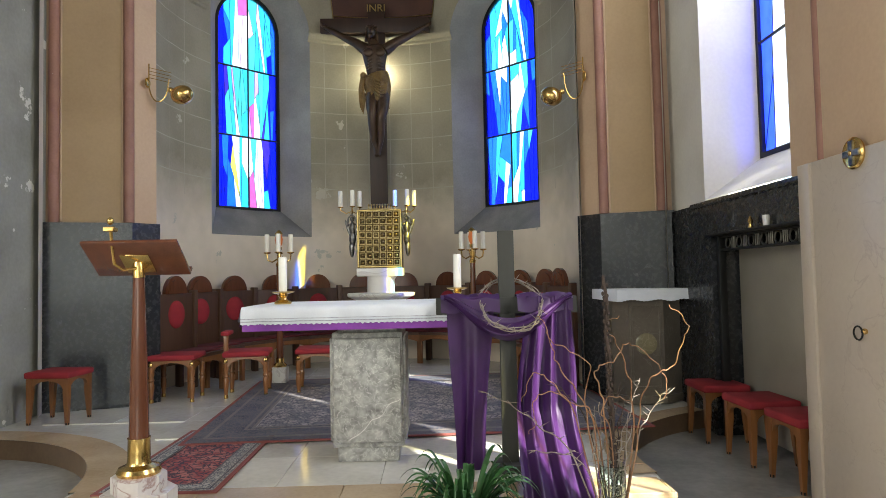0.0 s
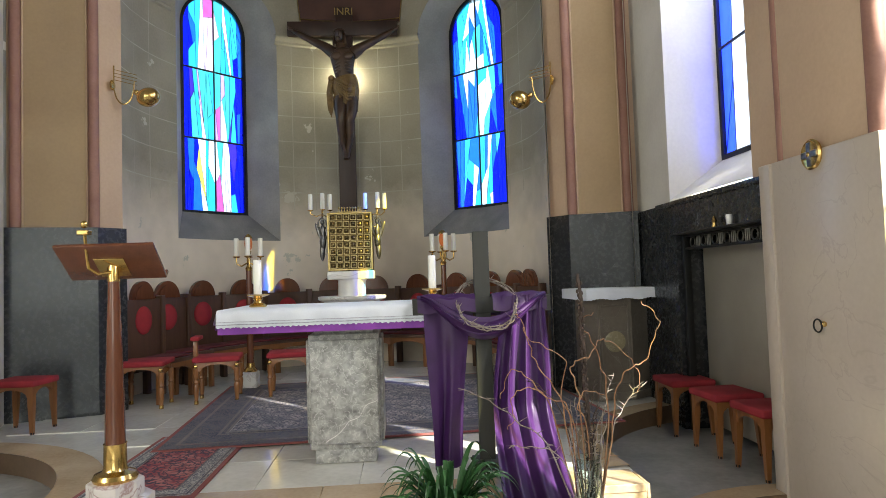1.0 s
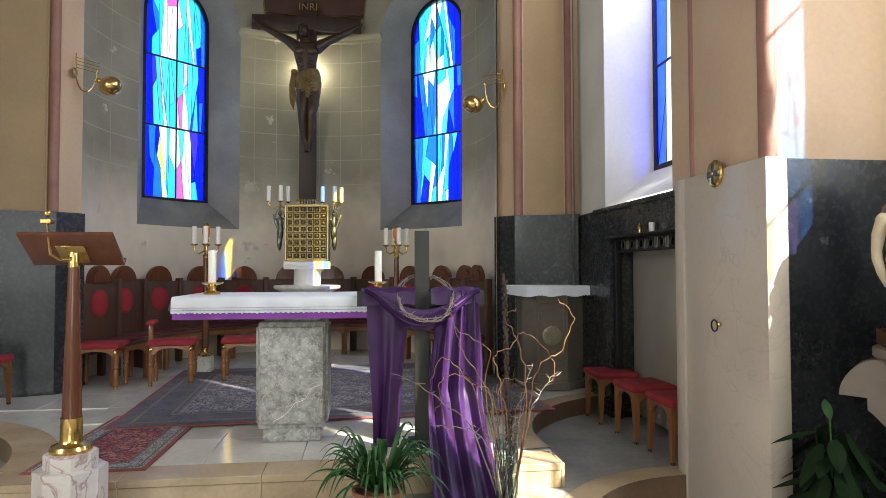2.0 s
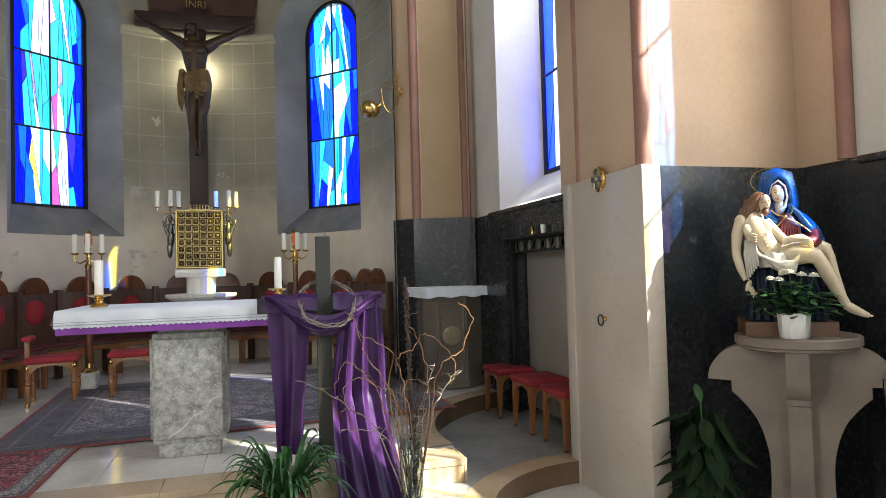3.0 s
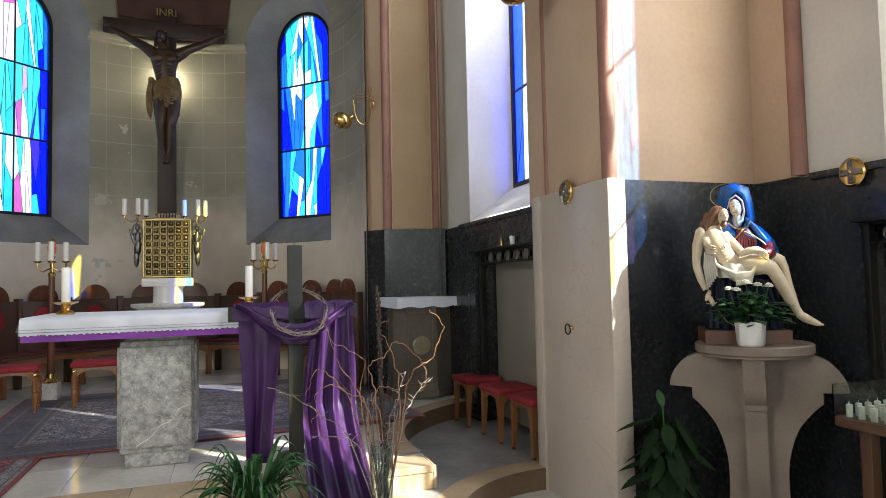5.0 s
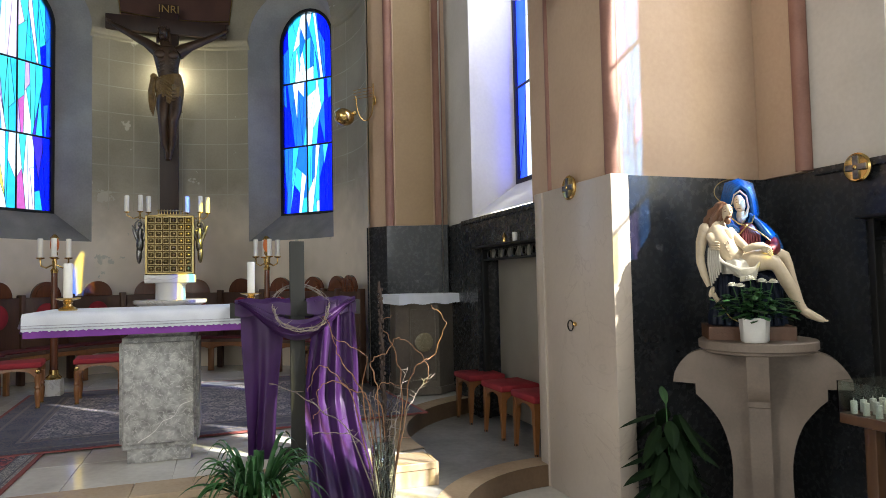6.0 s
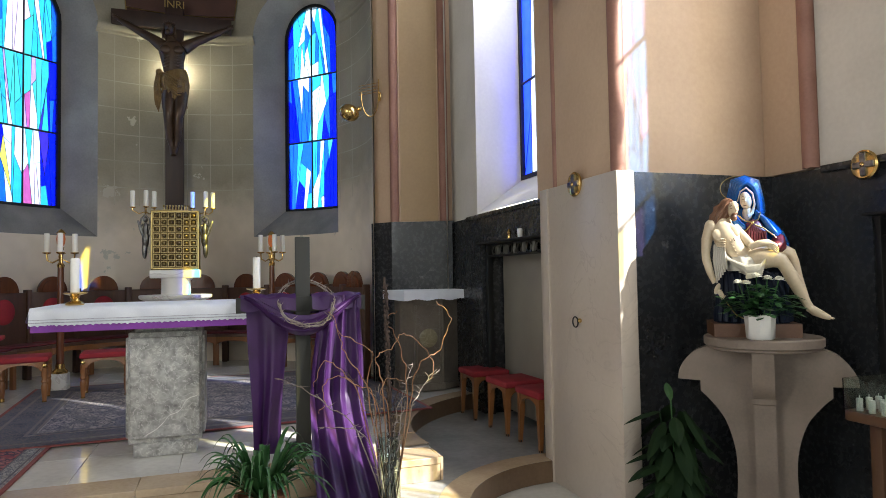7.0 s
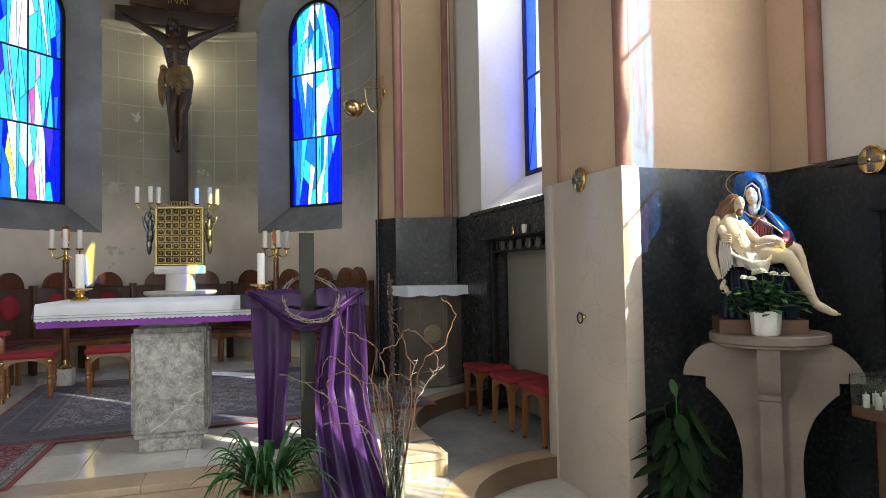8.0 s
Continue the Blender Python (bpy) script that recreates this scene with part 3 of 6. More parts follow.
for k, (c, picker, seed) in enumerate(((-WIN_A, blue_edged, 5), (WIN_A, cool_edged, 11))):
    win = thing("window_%d" % (k + 1), *polar(c, GLASS_D), SILL_G, "tall arched stained glass window of blue, cyan and white shards", "window", kind="structure")
    px, py = polar(c, GLASS_D)
    across = Vector((math.cos(radians(c)), -math.sin(radians(c)), 0))
    inward = Vector((-math.sin(radians(c)), -math.cos(radians(c)), 0))
    m = Matrix((across, Vector((0, 0, 1)), inward)).transposed().to_4x4()
    glazing(win, m, GLASS_HW - 0.03, SILL_G, SPRING + 0.02, picker, seed, (1.02, 2.02), 0.040)
    # splayed reveal
    wall_pts, glass_pts = [(*polar(c - HALF_A, R_APSE), SILL_W)], [Vector((px, py, SILL_G)) - across * GLASS_HW]
    for s in samples:
        wall_pts.append((*polar(c + s, R_APSE), head(s)))
        g = s / HALF_A
        glass_pts.append(Vector((px, py, SPRING + 0.02 + GLASS_HW * math.sqrt(max(0, 1 - g * g)))) + across * GLASS_HW * g)
    wall_pts.append((*polar(c + HALF_A, R_APSE), SILL_W))
    glass_pts.append(Vector((px, py, SILL_G)) + across * GLASS_HW)
    solid("trim_reveal_%d" % (k + 1), ribbon(wall_pts, [tuple(g) for g in glass_pts]), PLASTER_DARK, "splayed grey plaster reveal of the apse window", "reveal")
    us = np.linspace(-HALF_A, HALF_A, 9)
    solid("trim_sill_%d" % (k + 1), ribbon([(*polar(c + u, R_APSE + 0.001), SILL_W) for u in us], [tuple(Vector((px, py, SILL_G)) + across * GLASS_HW * u / HALF_A) for u in us]),
          SLATE, "steep grey slate sill below the apse window", "sill")
    bm = BM()
    bx, by = polar(c, GLASS_D + 1.6)
    bm.faces.new([bm.verts.new(tuple(Vector((bx, by, z)) + across * s)) for s, z in ((-3, 0.5), (3, 0.5), (3, 9), (-3, 9))])
    solid("backdrop_%d" % (k + 1), bm, glowing("bright_sky", (0.80, 0.92, 1.0), 0.36), "bright sky outside the apse window", "sky")

# piers either side of the apse mouth, their fronts slanting
WALL_LEFT = -3.11
for side, name, wide in ((-1, "left", 3.11), (1, "right", 3.0)):
    inner, outer, bend = Vector((side * 2.36, 7.07, 0)), Vector((side * wide, 6.83, 0)), Vector((side * 2.18, 7.30, 0))
    end = polar(side * 101, R_APSE + 0.01)
    along = (outer - inner).normalized()
    back = Vector((-along.y, along.x, 0)) if side > 0 else Vector((along.y, -along.x, 0))
    if back.y < 0:
        back = -back
    low = [tuple((outer + along * 0.3).xy), tuple(inner.xy), tuple(bend.xy), end, (side * 2.7, 8.2), (side * 3.9, 8.2)]
    solid("wall_pier_dado_%s" % name, prism(low, -0.02, 1.82), BLACK_MARBLE, "black polished marble dado of the apse pier", "wall", smooth=False)
    setback = [p + back * 0.045 for p in (outer + along * 0.3, inner)] + [bend + Vector((side * 0.05, 0.03, 0))]
    up = [tuple(p.xy) for p in setback] + [end, (side * 2.7, 8.2), (side * 3.9, 8.2)]
    solid("wall_pier_%s" % name, prism(up, 1.82, TOP), PLASTER, "warm beige plastered apse pier", "wall", smooth=False)
    run = (outer - inner).length
    near_edge, far_edge = 0.035, run - 0.085
    for k, d in enumerate((near_edge, far_edge)):
        p = inner + along * d + back * 0.035
        solid("trim_shaft_%s_%d" % (name, k + 1), lathe([(0.05, 1.822), (0.05, TOP)], 14, p.x, p.y), SHAFT, "red-brown painted corner shaft", "moulding")
    for k, d in enumerate((near_edge + 0.06, far_edge - 0.06)):
        p = inner + along * d + back * 0.038
        solid("trim_bead_%s_%d" % (name, k + 1), tube([(p.x, p.y, 1.83), (p.x, p.y, TOP)], 0.009, 8), PLASTER, "pale plaster bead beside the shaft", "moulding")
    field = [inner + along * (near_edge + 0.07) + back * 0.036, inner + along * (far_edge - 0.07) + back * 0.036, inner + along * (far_edge - 0.07) + back * 0.06, inner + along * (near_edge + 0.07) + back * 0.06]
    solid("wall_panel_%s" % name, prism([tuple(p.xy) for p in field], 1.83, TOP), PLASTER_PANEL, "ochre painted plaster field between two shafts", "wall")
# left chancel wall
wall_box("wall_left", -3.7, WALL_LEFT, 3.4, 7.0, -0.32, TOP, PLASTER_WORN, "pale flaking plaster of the left chancel wall")
wall_box("wall_left_return", -4.4, WALL_LEFT, 3.1, 3.4, -0.32, TOP, PLASTER, "beige plastered return wall")
wall_box("wall_nave_left", -4.7, -4.4, -9.2, 3.4, -0.32, TOP, PLASTER_LIGHT, "pale plastered nave wall")
wall_box("wall_back", -4.7, 4.7, -9.5, -9.2, -0.32, TOP, PLASTER_LIGHT, "pale plastered wall behind the nave")
solid("ceiling", box(-4.8, 4.8, -9.6, 11.4, TOP, TOP + 0.2), PLASTER_DARK, "grey plastered ceiling", "ceiling")

# right chancel wall with its window and radiator niche
W3_Y0, W3_Y1 = 4.75, 6.10
wall_right = wall_box("wall_right_far", 3.02, 3.7, W3_Y1, 7.2, 1.80, TOP, PLASTER_LIGHT, "pale plastered chancel wall beside the window")
wall_box("wall_right_near", 3.02, 3.54, 3.75, W3_Y0, 1.80, TOP, PLASTER, "beige plastered chancel wall")
W3_GX = 3.52
glass_y0, glass_y1, W3_SILL, W3_SPRING = 4.75, 6.00, 2.22, 5.6
win3 = thing("window_3", W3_GX, (glass_y0 + glass_y1) / 2, W3_SILL, "tall sunlit stained glass window with a blue border", "window", kind="structure")
m3 = Matrix(((0, 0, -1, 0), (1, 0, 0, 0), (0, 1, 0, 0), (0, 0, 0, 1)))
glazing(win3, m3, (glass_y1 - glass_y0) / 2, W3_SILL, W3_SPRING, sunny, 3, (0.95, 1.9, 2.9), 0.13)
# reveal: far cheek, near cheek, sloping sill
bm = BM()
for q in (((3.02, 6.10, 1.83), (3.02, 6.10, TOP), (3.56, 6.04, TOP), (3.56, 6.04, W3_SILL)), ((3.02, 4.75, 1.83), (3.02, 4.75, TOP), (3.56, 4.72, TOP), (3.56, 4.72, W3_SILL)),
          ((3.02, 6.10, 1.83), (3.02, 4.75, 1.83), (3.56, 4.72, W3_SILL), (3.56, 6.04, W3_SILL))):
    bm.faces.new([bm.verts.new(p) for p in q])
solid("trim_reveal_3", bm, PLASTER_LIGHT, "smooth white plaster reveal and sloping sill", "reveal")
bm = BM()
# outer wall above the arch
ys = np.linspace(glass_y0 - 0.02, glass_y1 + 0.02, 15)
hwg, mid3 = (glass_y1 - glass_y0) / 2 + 0.02, (glass_y0 + glass_y1) / 2
ribbon([(3.54, y, W3_SPRING + math.sqrt(max(0, hwg ** 2 - (y - mid3) ** 2))) for y in ys], [(3.54, y, TOP) for y in ys], bm)
solid("wall_right_head", bm, PLASTER_LIGHT, "plaster above the arched window", "wall")
# dado with the niche
NX0, NX1, NZ = 4.30, 5.96, 1.52
wall_box("wall_dado_far", 3.0, 3.7, NX1, 7.0, -0.3, 1.80, BLACK_MARBLE, "black marble dado beside the radiator niche")
wall_box("wall_dado_near", 3.0, 3.7, 3.75, NX0, -0.3, 1.80, BLACK_MARBLE, "black marble dado beside the marble pier")
wall_box("wall_dado_lintel", 3.0, 3.7, NX0, NX1, NZ, 1.80, BLACK_MARBLE, "black marble lintel over the radiator niche")
solid("trim_dado_ledge", box(2.975, 3.03, 4.2, 6.33, 1.77, 1.812, 0.006), BLACK_MARBLE, "black marble ledge on the dado", "ledge")
wall_box("wall_niche_back", 3.42, 3.7, NX0, NX1, -0.3, NZ, BLACK_MARBLE, "dark back of the radiator niche")


def radiator_cover(x, y, z):
    c = thing("radiator_cover", x, y, z, "dull metal radiator cover panel set in the dark niche", "radiator cover", "radiator covers")
    part("cover_panel", box(-0.01, 0.012, -0.80, 0.80, 0.05, 1.55, 0.006), PANEL_METAL, c)
    fr = BM()
    box(-0.19, -0.13, 0.77, 0.82, 0.0, 1.67, 0.005, 2, fr)
    box(-0.18, -0.14, -0.80, 0.77, 1.645, 1.675, 0.004, 2, fr)
    box(-0.18, -0.14, -0.80, 0.77, 1.535, 1.555, 0.004, 2, fr)
    part("iron_frame", fr, IRON, c, "black iron frame")
    part("shelf", box(-0.295, -0.19, -0.80, 0.80, 1.66, 1.677, 0.003), IRON, c, "narrow black iron shelf")
    gr = BM()
    for k in range(8):
        yy = 0.66 - 0.19 * k
        tube([(-0.16, yy + 0.042 * math.cos(a), 1.60 + 0.042 * math.sin(a)) for a in np.linspace(0, 2 * math.pi, 17)], 0.008, 5, gr)
        for d in (0.07, 0.095, 0.12):
            tube([(-0.16, yy - d, 1.555), (-0.16, yy - d, 1.645)], 0.006, 5, gr)
    part("iron_grille", gr, IRON_WORN, c, "wrought iron frieze of rings and bars")
    return c


radiator_cover(3.225, 5.13, -STEP)

# marble pier beside the niche
solid("wall_marble_pier", box(2.87, 3.0, 3.40, 4.38, -0.31, 1.84, 0.008), PALE_MARBLE, "pale veined marble cladding of the chancel pier", "wall")
solid("trim_marble_edge", box(2.852, 2.90, 4.28, 4.395, -0.31, 1.835, 0.006), PALE_MARBLE, "pale marble edge strip", "moulding")
solid("wall_pier_upper", box(2.905, 3.8, 3.46, 4.25, 1.84, TOP, 0.01), PLASTER, "warm beige plaster above the marble pier", "wall")
solid("trim_shaft_near", lathe([(0.05, 1.842), (0.05, TOP)], 14, 2.935, 3.47), SHAFT, "red-brown painted corner shaft", "moulding")
solid("trim_shaft_window", lathe([(0.035, 1.842), (0.035, TOP)], 14, 2.925, 4.24), SHAFT, "red-brown painted corner shaft", "moulding")
# transept wall behind the statue
wall_box("wall_statue_dado", 2.90, 4.3, 3.42, 3.75, -0.31, 1.835, BLACK_MARBLE, "black polished marble dado behind the statue")
wall_box("wall_statue", 2.95, 4.3, 3.44, 3.75, 1.835, TOP, PLASTER, "warm beige plaster wall above the dark dado")
W4_Y0, W4_Y1, W4_Z0, W4_Z1 = 0.55, 2.56, 1.86, 5.9
W4_GX, W4_G0, W4_G1, W4_SILL = 4.70, 0.62, 1.86, 2.14
N4_Y0, N4_Y1, N4_Z = 1.10, 2.72, 1.52
wall_box("wall_side_dado_far", 4.10, 4.75, N4_Y1, 3.42, -0.31, 1.83, BLACK_MARBLE, "black marble dado between the statue and the radiator niche")
wall_box("wall_side_dado_near", 4.10, 4.75, -0.6, N4_Y0, -0.31, 1.83, BLACK_MARBLE, "black marble dado of the side wall")
wall_box("wall_side_dado_lintel", 4.10, 4.75, N4_Y0, N4_Y1, N4_Z, 1.83, BLACK_MARBLE, "black marble lintel over the side radiator niche")
wall_box("wall_side_niche_back", 4.32, 4.75, N4_Y0, N4_Y1, -0.31, N4_Z, BLACK_MARBLE, "dark back of the side radiator niche")
solid("trim_side_ledge", box(4.07, 4.11, 1.9, 3.02, 1.80, 1.845, 0.005), BLACK_MARBLE, "black marble ledge on the dado", "ledge")
bm = box(4.12, 4.75, W4_Y1, 3.44, 1.83, TOP)
box(4.12, 4.75, -0.6, W4_Y0, 1.83, TOP, 0, 2, bm)
box(4.12, 4.75, W4_Y0, W4_Y1, W4_Z1, TOP, 0, 2, bm)
solid("wall_side", bm, PLASTER_LIGHT, "pale beige plaster side wall", "wall")
bm = BM()
for q in (((4.12, W4_Y1, W4_Z0), (4.12, W4_Y1, W4_Z1), (4.74, W4_G1, W4_Z1), (4.74, W4_G1, W4_SILL)), ((4.12, W4_Y0, W4_Z0), (4.12, W4_Y0, W4_Z1), (4.74, W4_G0, W4_Z1), (4.74, W4_G0, W4_SILL)),
          ((4.12, W4_Y1, W4_Z0), (4.12, W4_Y0, W4_Z0), (4.74, W4_G0, W4_SILL), (4.74, W4_G1, W4_SILL))):
    bm.faces.new([bm.verts.new(p) for p in q])
mid4, hw4, spring4 = (W4_G0 + W4_G1) / 2, (W4_G1 - W4_G0) / 2, W4_Z1 - 0.8
ys = [mid4 + hw4 * math.cos(a) for a in np.linspace(0, math.pi, 17)]
ribbon([(4.72, y, spring4 - 0.01 + math.sqrt(max(0, hw4 ** 2 - (y - mid4) ** 2))) for y in ys], [(4.72, y, W4_Z1 + 0.02) for y in ys], bm)
solid("trim_reveal_4", bm, PLASTER_LIGHT, "splayed pale plaster reveal and sloping sill of the transept window", "reveal")
radiator_cover(4.30, 1.91, -STEP)
solid("trim_side_pilaster", box(4.06, 4.13, 3.10, 3.44, 1.835, TOP, 0.006), PLASTER, "beige plaster pilaster", "moulding")
solid("trim_shaft_side", lathe([(0.05, 1.842), (0.05, TOP)], 14, 4.09, 3.10), SHAFT, "red-brown painted corner shaft", "moulding")
wall_box("wall_nave_right", 4.3, 4.6, -9.2, -0.6, -0.32, TOP, PLASTER_LIGHT, "pale plastered nave wall")
win4 = thing("window_4", W4_GX, (W4_G0 + W4_G1) / 2, W4_SILL, "stained glass window of the transept", "window", kind="structure")
glazing(win4, m3, (W4_G1 - W4_G0) / 2 - 0.03, W4_SILL + 0.03, W4_Z1 - 0.8, clear_centre, 8, (1.0, 2.0), 0.03)

# brown canopy panel over the crucifix
bm = BM()
us = np.linspace(-17.5, 19.5, 13)
for d0, d1, z0, z1 in ((0.02, 0.02, 5.17, TOP - 0.2), (0.02, 0.14, 5.17, 5.13)):
    ribbon([(*polar(u * (1 - 0.0 * (z0 > 5.2)), R_APSE - d0), z0) for u in us], [(*polar(u * 1.35 if z1 > 6 else u, R_APSE - d1), z1) for u in us], bm)
canopy = solid("trim_canopy", bm, BROWN_PANEL, "dark brown-red painted panel with a gilt rim above the crucifix", "panel")
gold_line = BM()
tube([(*polar(u, R_APSE - 0.03), 5.22) for u in us], 0.008, 5, gold_line)
tube([(*polar(19.5, R_APSE - 0.03), 5.17), (*polar(26.3, R_APSE - 0.03), TOP - 0.2)], 0.008, 5, gold_line)
tube([(*polar(-17.5, R_APSE - 0.03), 5.17), (*polar(-23.6, R_APSE - 0.03), TOP - 0.2)], 0.008, 5, gold_line)
part("gilt_rim", gold_line, GOLD, canopy)


def lettering(words, size, m, mat, name, parent, label):
    cu = bpy.data.curves.new(name, "FONT")
    cu.body, cu.size, cu.align_x, cu.extrude = words, size, "CENTER", 0.004
    tmp = bpy.data.objects.new(name, cu)
    scene.collection.objects.link(tmp)
    bpy.context.view_layer.update()
    me = bpy.data.meshes.new_from_object(tmp.evaluated_get(bpy.context.evaluated_depsgraph_get()))
    bpy.data.objects.remove(tmp)
    me.materials.clear()
    me.materials.append(mat)
    ob = new(name, me)
    ob.parent = parent
    ob.matrix_world = m
    return tagged(ob, label)


# ---- altar ----
altar = thing("altar", 0.20, 5.08, 0.0, "grey marble block altar with a wide table slab", "altar")
part("plinth", box(-0.205, 0.20, -0.17, 0.26, 0, 0.115, 0.006), ALTAR_MARBLE, altar)
blk = box(-0.235, 0.235, -0.19, 0.29, 0.10, 0.855, 0.006)
block = part("block", blk, ALTAR_MARBLE, altar, "mottled grey marble block with framed panels")
fp = box(-0.222, 0.222, -0.215, -0.185, 0.135, 0.82, 0.008)
part("front_panel", fp, ALTAR_MARBLE, block)
part("side_panel", box(0.232, 0.255, -0.165, 0.26, 0.135, 0.82, 0.008), ALTAR_MARBLE, block)
part("side_panel", box(-0.255, -0.232, -0.165, 0.26, 0.135, 0.82, 0.008), ALTAR_MARBLE, block)
vein = BM()
vp = [(-0.13 + 0.36 * f + 0.006 * math.sin(23 * f), 0.14 + 0.30 * f + 0.012 * math.sin(17 * f + 1)) for f in np.linspace(0, 0.96, 30)]
ribbon([(x, -0.2158, z - 0.0022) for x, z in vp], [(x, -0.2158, z + 0.0022) for x, z in vp], vein)
part("white_vein", vein, WHITE_MARBLE, block, "long white vein across the marble")
part("neck", box(-0.20, 0.20, -0.16, 0.26, 0.85, 0.905, 0.01), ALTAR_MARBLE, altar)
part("table_slab", box(-0.74, 0.74, -0.40, 0.40, 0.90, 1.035, 0.012), ALTAR_MARBLE, altar)


def altar_cloth(parent, name, hw, y0, y1, z, drop, mat, label, wave, lace):
    """A cloth over the slab with a hanging, scalloped front and ends."""
    bm = BM()
    xs = np.linspace(-hw, hw, 121)
    rows = []
    for k, (y, zz) in enumerate([(y1, z), ((y0 + y1) / 2, z), (y0 + 0.015, z), (y0 - 0.002, z - 0.012)]):
        rows.append([bm.verts.new((x, y, zz)) for x in xs])
    for f in np.linspace(0.15, 1, 6):
        r = []
        for i, x in enumerate(xs):
            sway = wave * f * (math.sin(x * 23 + 0.7) + 0.6 * math.sin(x * 51))
            tip = lace * (abs(math.sin(x * math.pi / 0.034)) if f == 1 else 0)
            r.append(bm.verts.new((x, y0 - 0.008 - sway - 0.006 * f, z - 0.012 - drop * f + tip)))
        rows.append(r)
    for a, b in zip(rows, rows[1:]):
        for i in range(len(xs) - 1):
            bm.faces.new((a[i], a[i + 1], b[i + 1], b[i]))
    for side in (0, -1):
        s = 1 if side else -1
        top = [rows[0][side], rows[1][side], rows[2][side], rows[3][side]]
        pts = [v.co.copy() for v in top]
        low = [bm.verts.new((p.x + s * 0.02, p.y, z - drop * 0.9 + 0.01 * (i % 2))) for i, p in enumerate(pts)]
        for i in range(3):
            bm.faces.new((top[i], top[i + 1], low[i + 1], low[i]))
    return finish(name, bm, mat, parent, label)


cloth = thing("altar_cloth", 0.20, 5.08, 1.037, "white lace-edged altar cloth over a violet underlay", "altar cloth")
altar_cloth(cloth, "linen", 0.765, -0.425, 0.42, 0.012, 0.105, WHITE_CLOTH, "white linen with a scalloped lace edge", 0.010, 0.010)
lace = BM()
lx = np.linspace(-0.765, 0.765, 121)
for z0, z1 in ((-0.082, -0.076), (-0.064, -0.060)):
    ribbon([(x, -0.450 - 0.010 * (math.sin(x * 23 + 0.7) + 0.6 * math.sin(x * 51)), z0) for x in lx], [(x, -0.450 - 0.010 * (math.sin(x * 23 + 0.7) + 0.6 * math.sin(x * 51)), z1) for x in lx], lace)
part("lace_band", lace, LACE, cloth, "openwork lace band")
altar_cloth(cloth, "violet_underlay", 0.758, -0.414, 0.41, 0.006, 0.135, PURPLE_BAND, "violet satin underlay", 0.002, 0.0)


def altar_candle(m=None):
    c = thing("altar_candle", 0, 0, 0, "thick white candle on a low brass candlestick", "candle", "candles on the altar")
    part("candlestick", lathe([(0.055, 0), (0.06, 0.008), (0.05, 0.02), (0.03, 0.03), (0.024, 0.045), (0.032, 0.055), (0.028, 0.065), (0.075, 0.078), (0.08, 0.086), (0.03, 0.088)], 24), BRASS, c, "brass candlestick with a wide drip pan")
    wax = part("candle", lathe([(0.028, 0.086), (0.028, 0.315), (0.024, 0.322), (0.010, 0.318)], 20), WAX, c)
    part("wick", lathe([(0.0018, 0.315), (0.0015, 0.332)], 6), IRON, wax)
    return c


candle = altar_candle()
candle.matrix_world = pose(-0.385, 5.02, 1.051)
copy_thing(candle, pose(0.82, 5.15, 1.051, 0, 0, 40))

# ---- tabernacle on its column ----
tab = thing("tabernacle", 0.0, 8.60, 0.0, "gilt tabernacle studded with bosses on a white marble column", "tabernacle")
part("column", lathe([(0.20, 0), (0.20, 0.9), (0.41, 0.985), (0.42, 1.0), (0.42, 1.025), (0.41, 1.03), (0.175, 1.031), (0.172, 1.05), (0.170, 1.22), (0.175, 1.235)], 32), WHITE_MARBLE, tab, "white marble column with a round plate")
part("capital", box(-0.285, 0.285, -0.15, 0.22, 1.235, 1.335, 0.012), WHITE_MARBLE, tab)
case = part("case", box(-0.275, 0.275, -0.12, 0.20, 1.335, 2.06, 0.006), DARK_GOLD, tab)
rims = BM()
for x in (-0.262, 0.262):
    box(x - 0.012, x + 0.012, -0.142, -0.115, 1.345, 2.055, 0.004, 1, rims)
for z in (1.352, 2.045):
    box(-0.25, 0.25, -0.142, -0.115, z - 0.01, z + 0.01, 0.004, 1, rims)
part("rim", rims, GOLD, case)
box_m = None
for cxk in range(6):
    for rk in range(8):
        x, z = -0.208 + 0.0832 * cxk, 1.405 + 0.0845 * rk
        if box_m is None:
            bm = BM()
            for a, b in (((-0.036, -0.030), (-0.036, 0.036)), ((0.030, 0.036), (-0.036, 0.036)), ((-0.030, 0.030), (-0.036, -0.030)), ((-0.030, 0.030), (0.030, 0.036))):
                box(a[0], a[1], -0.014, 0.002, b[0], b[1], 0, 1, bm)
            blob(0, -0.006, 0, 0.019, 0.016, 0.019, bm, None, 10, 7)
            ob = part("boss", bm, BOSS_GOLD, case)
            box_m = ob.data
        else:
            ob = new("boss", box_m)
            ob.parent = case
        ob.location = (x, -0.122, z)
cr = BM()
box(-0.15, 0.15, -0.06, 0.10, 2.058, 2.075, 0.004, 1, cr)
for k in range(9):
    x = -0.135 + 0.034 * k
    tube([(x, -0.03, 2.07), (x, -0.03, 2.11)], 0.006, 6, cr)
    blob(x, -0.03, 2.122, 0.014, 0.014, 0.014, cr, None, 8, 6)
part("crown", cr, GOLD, tab, "low gilt cresting")


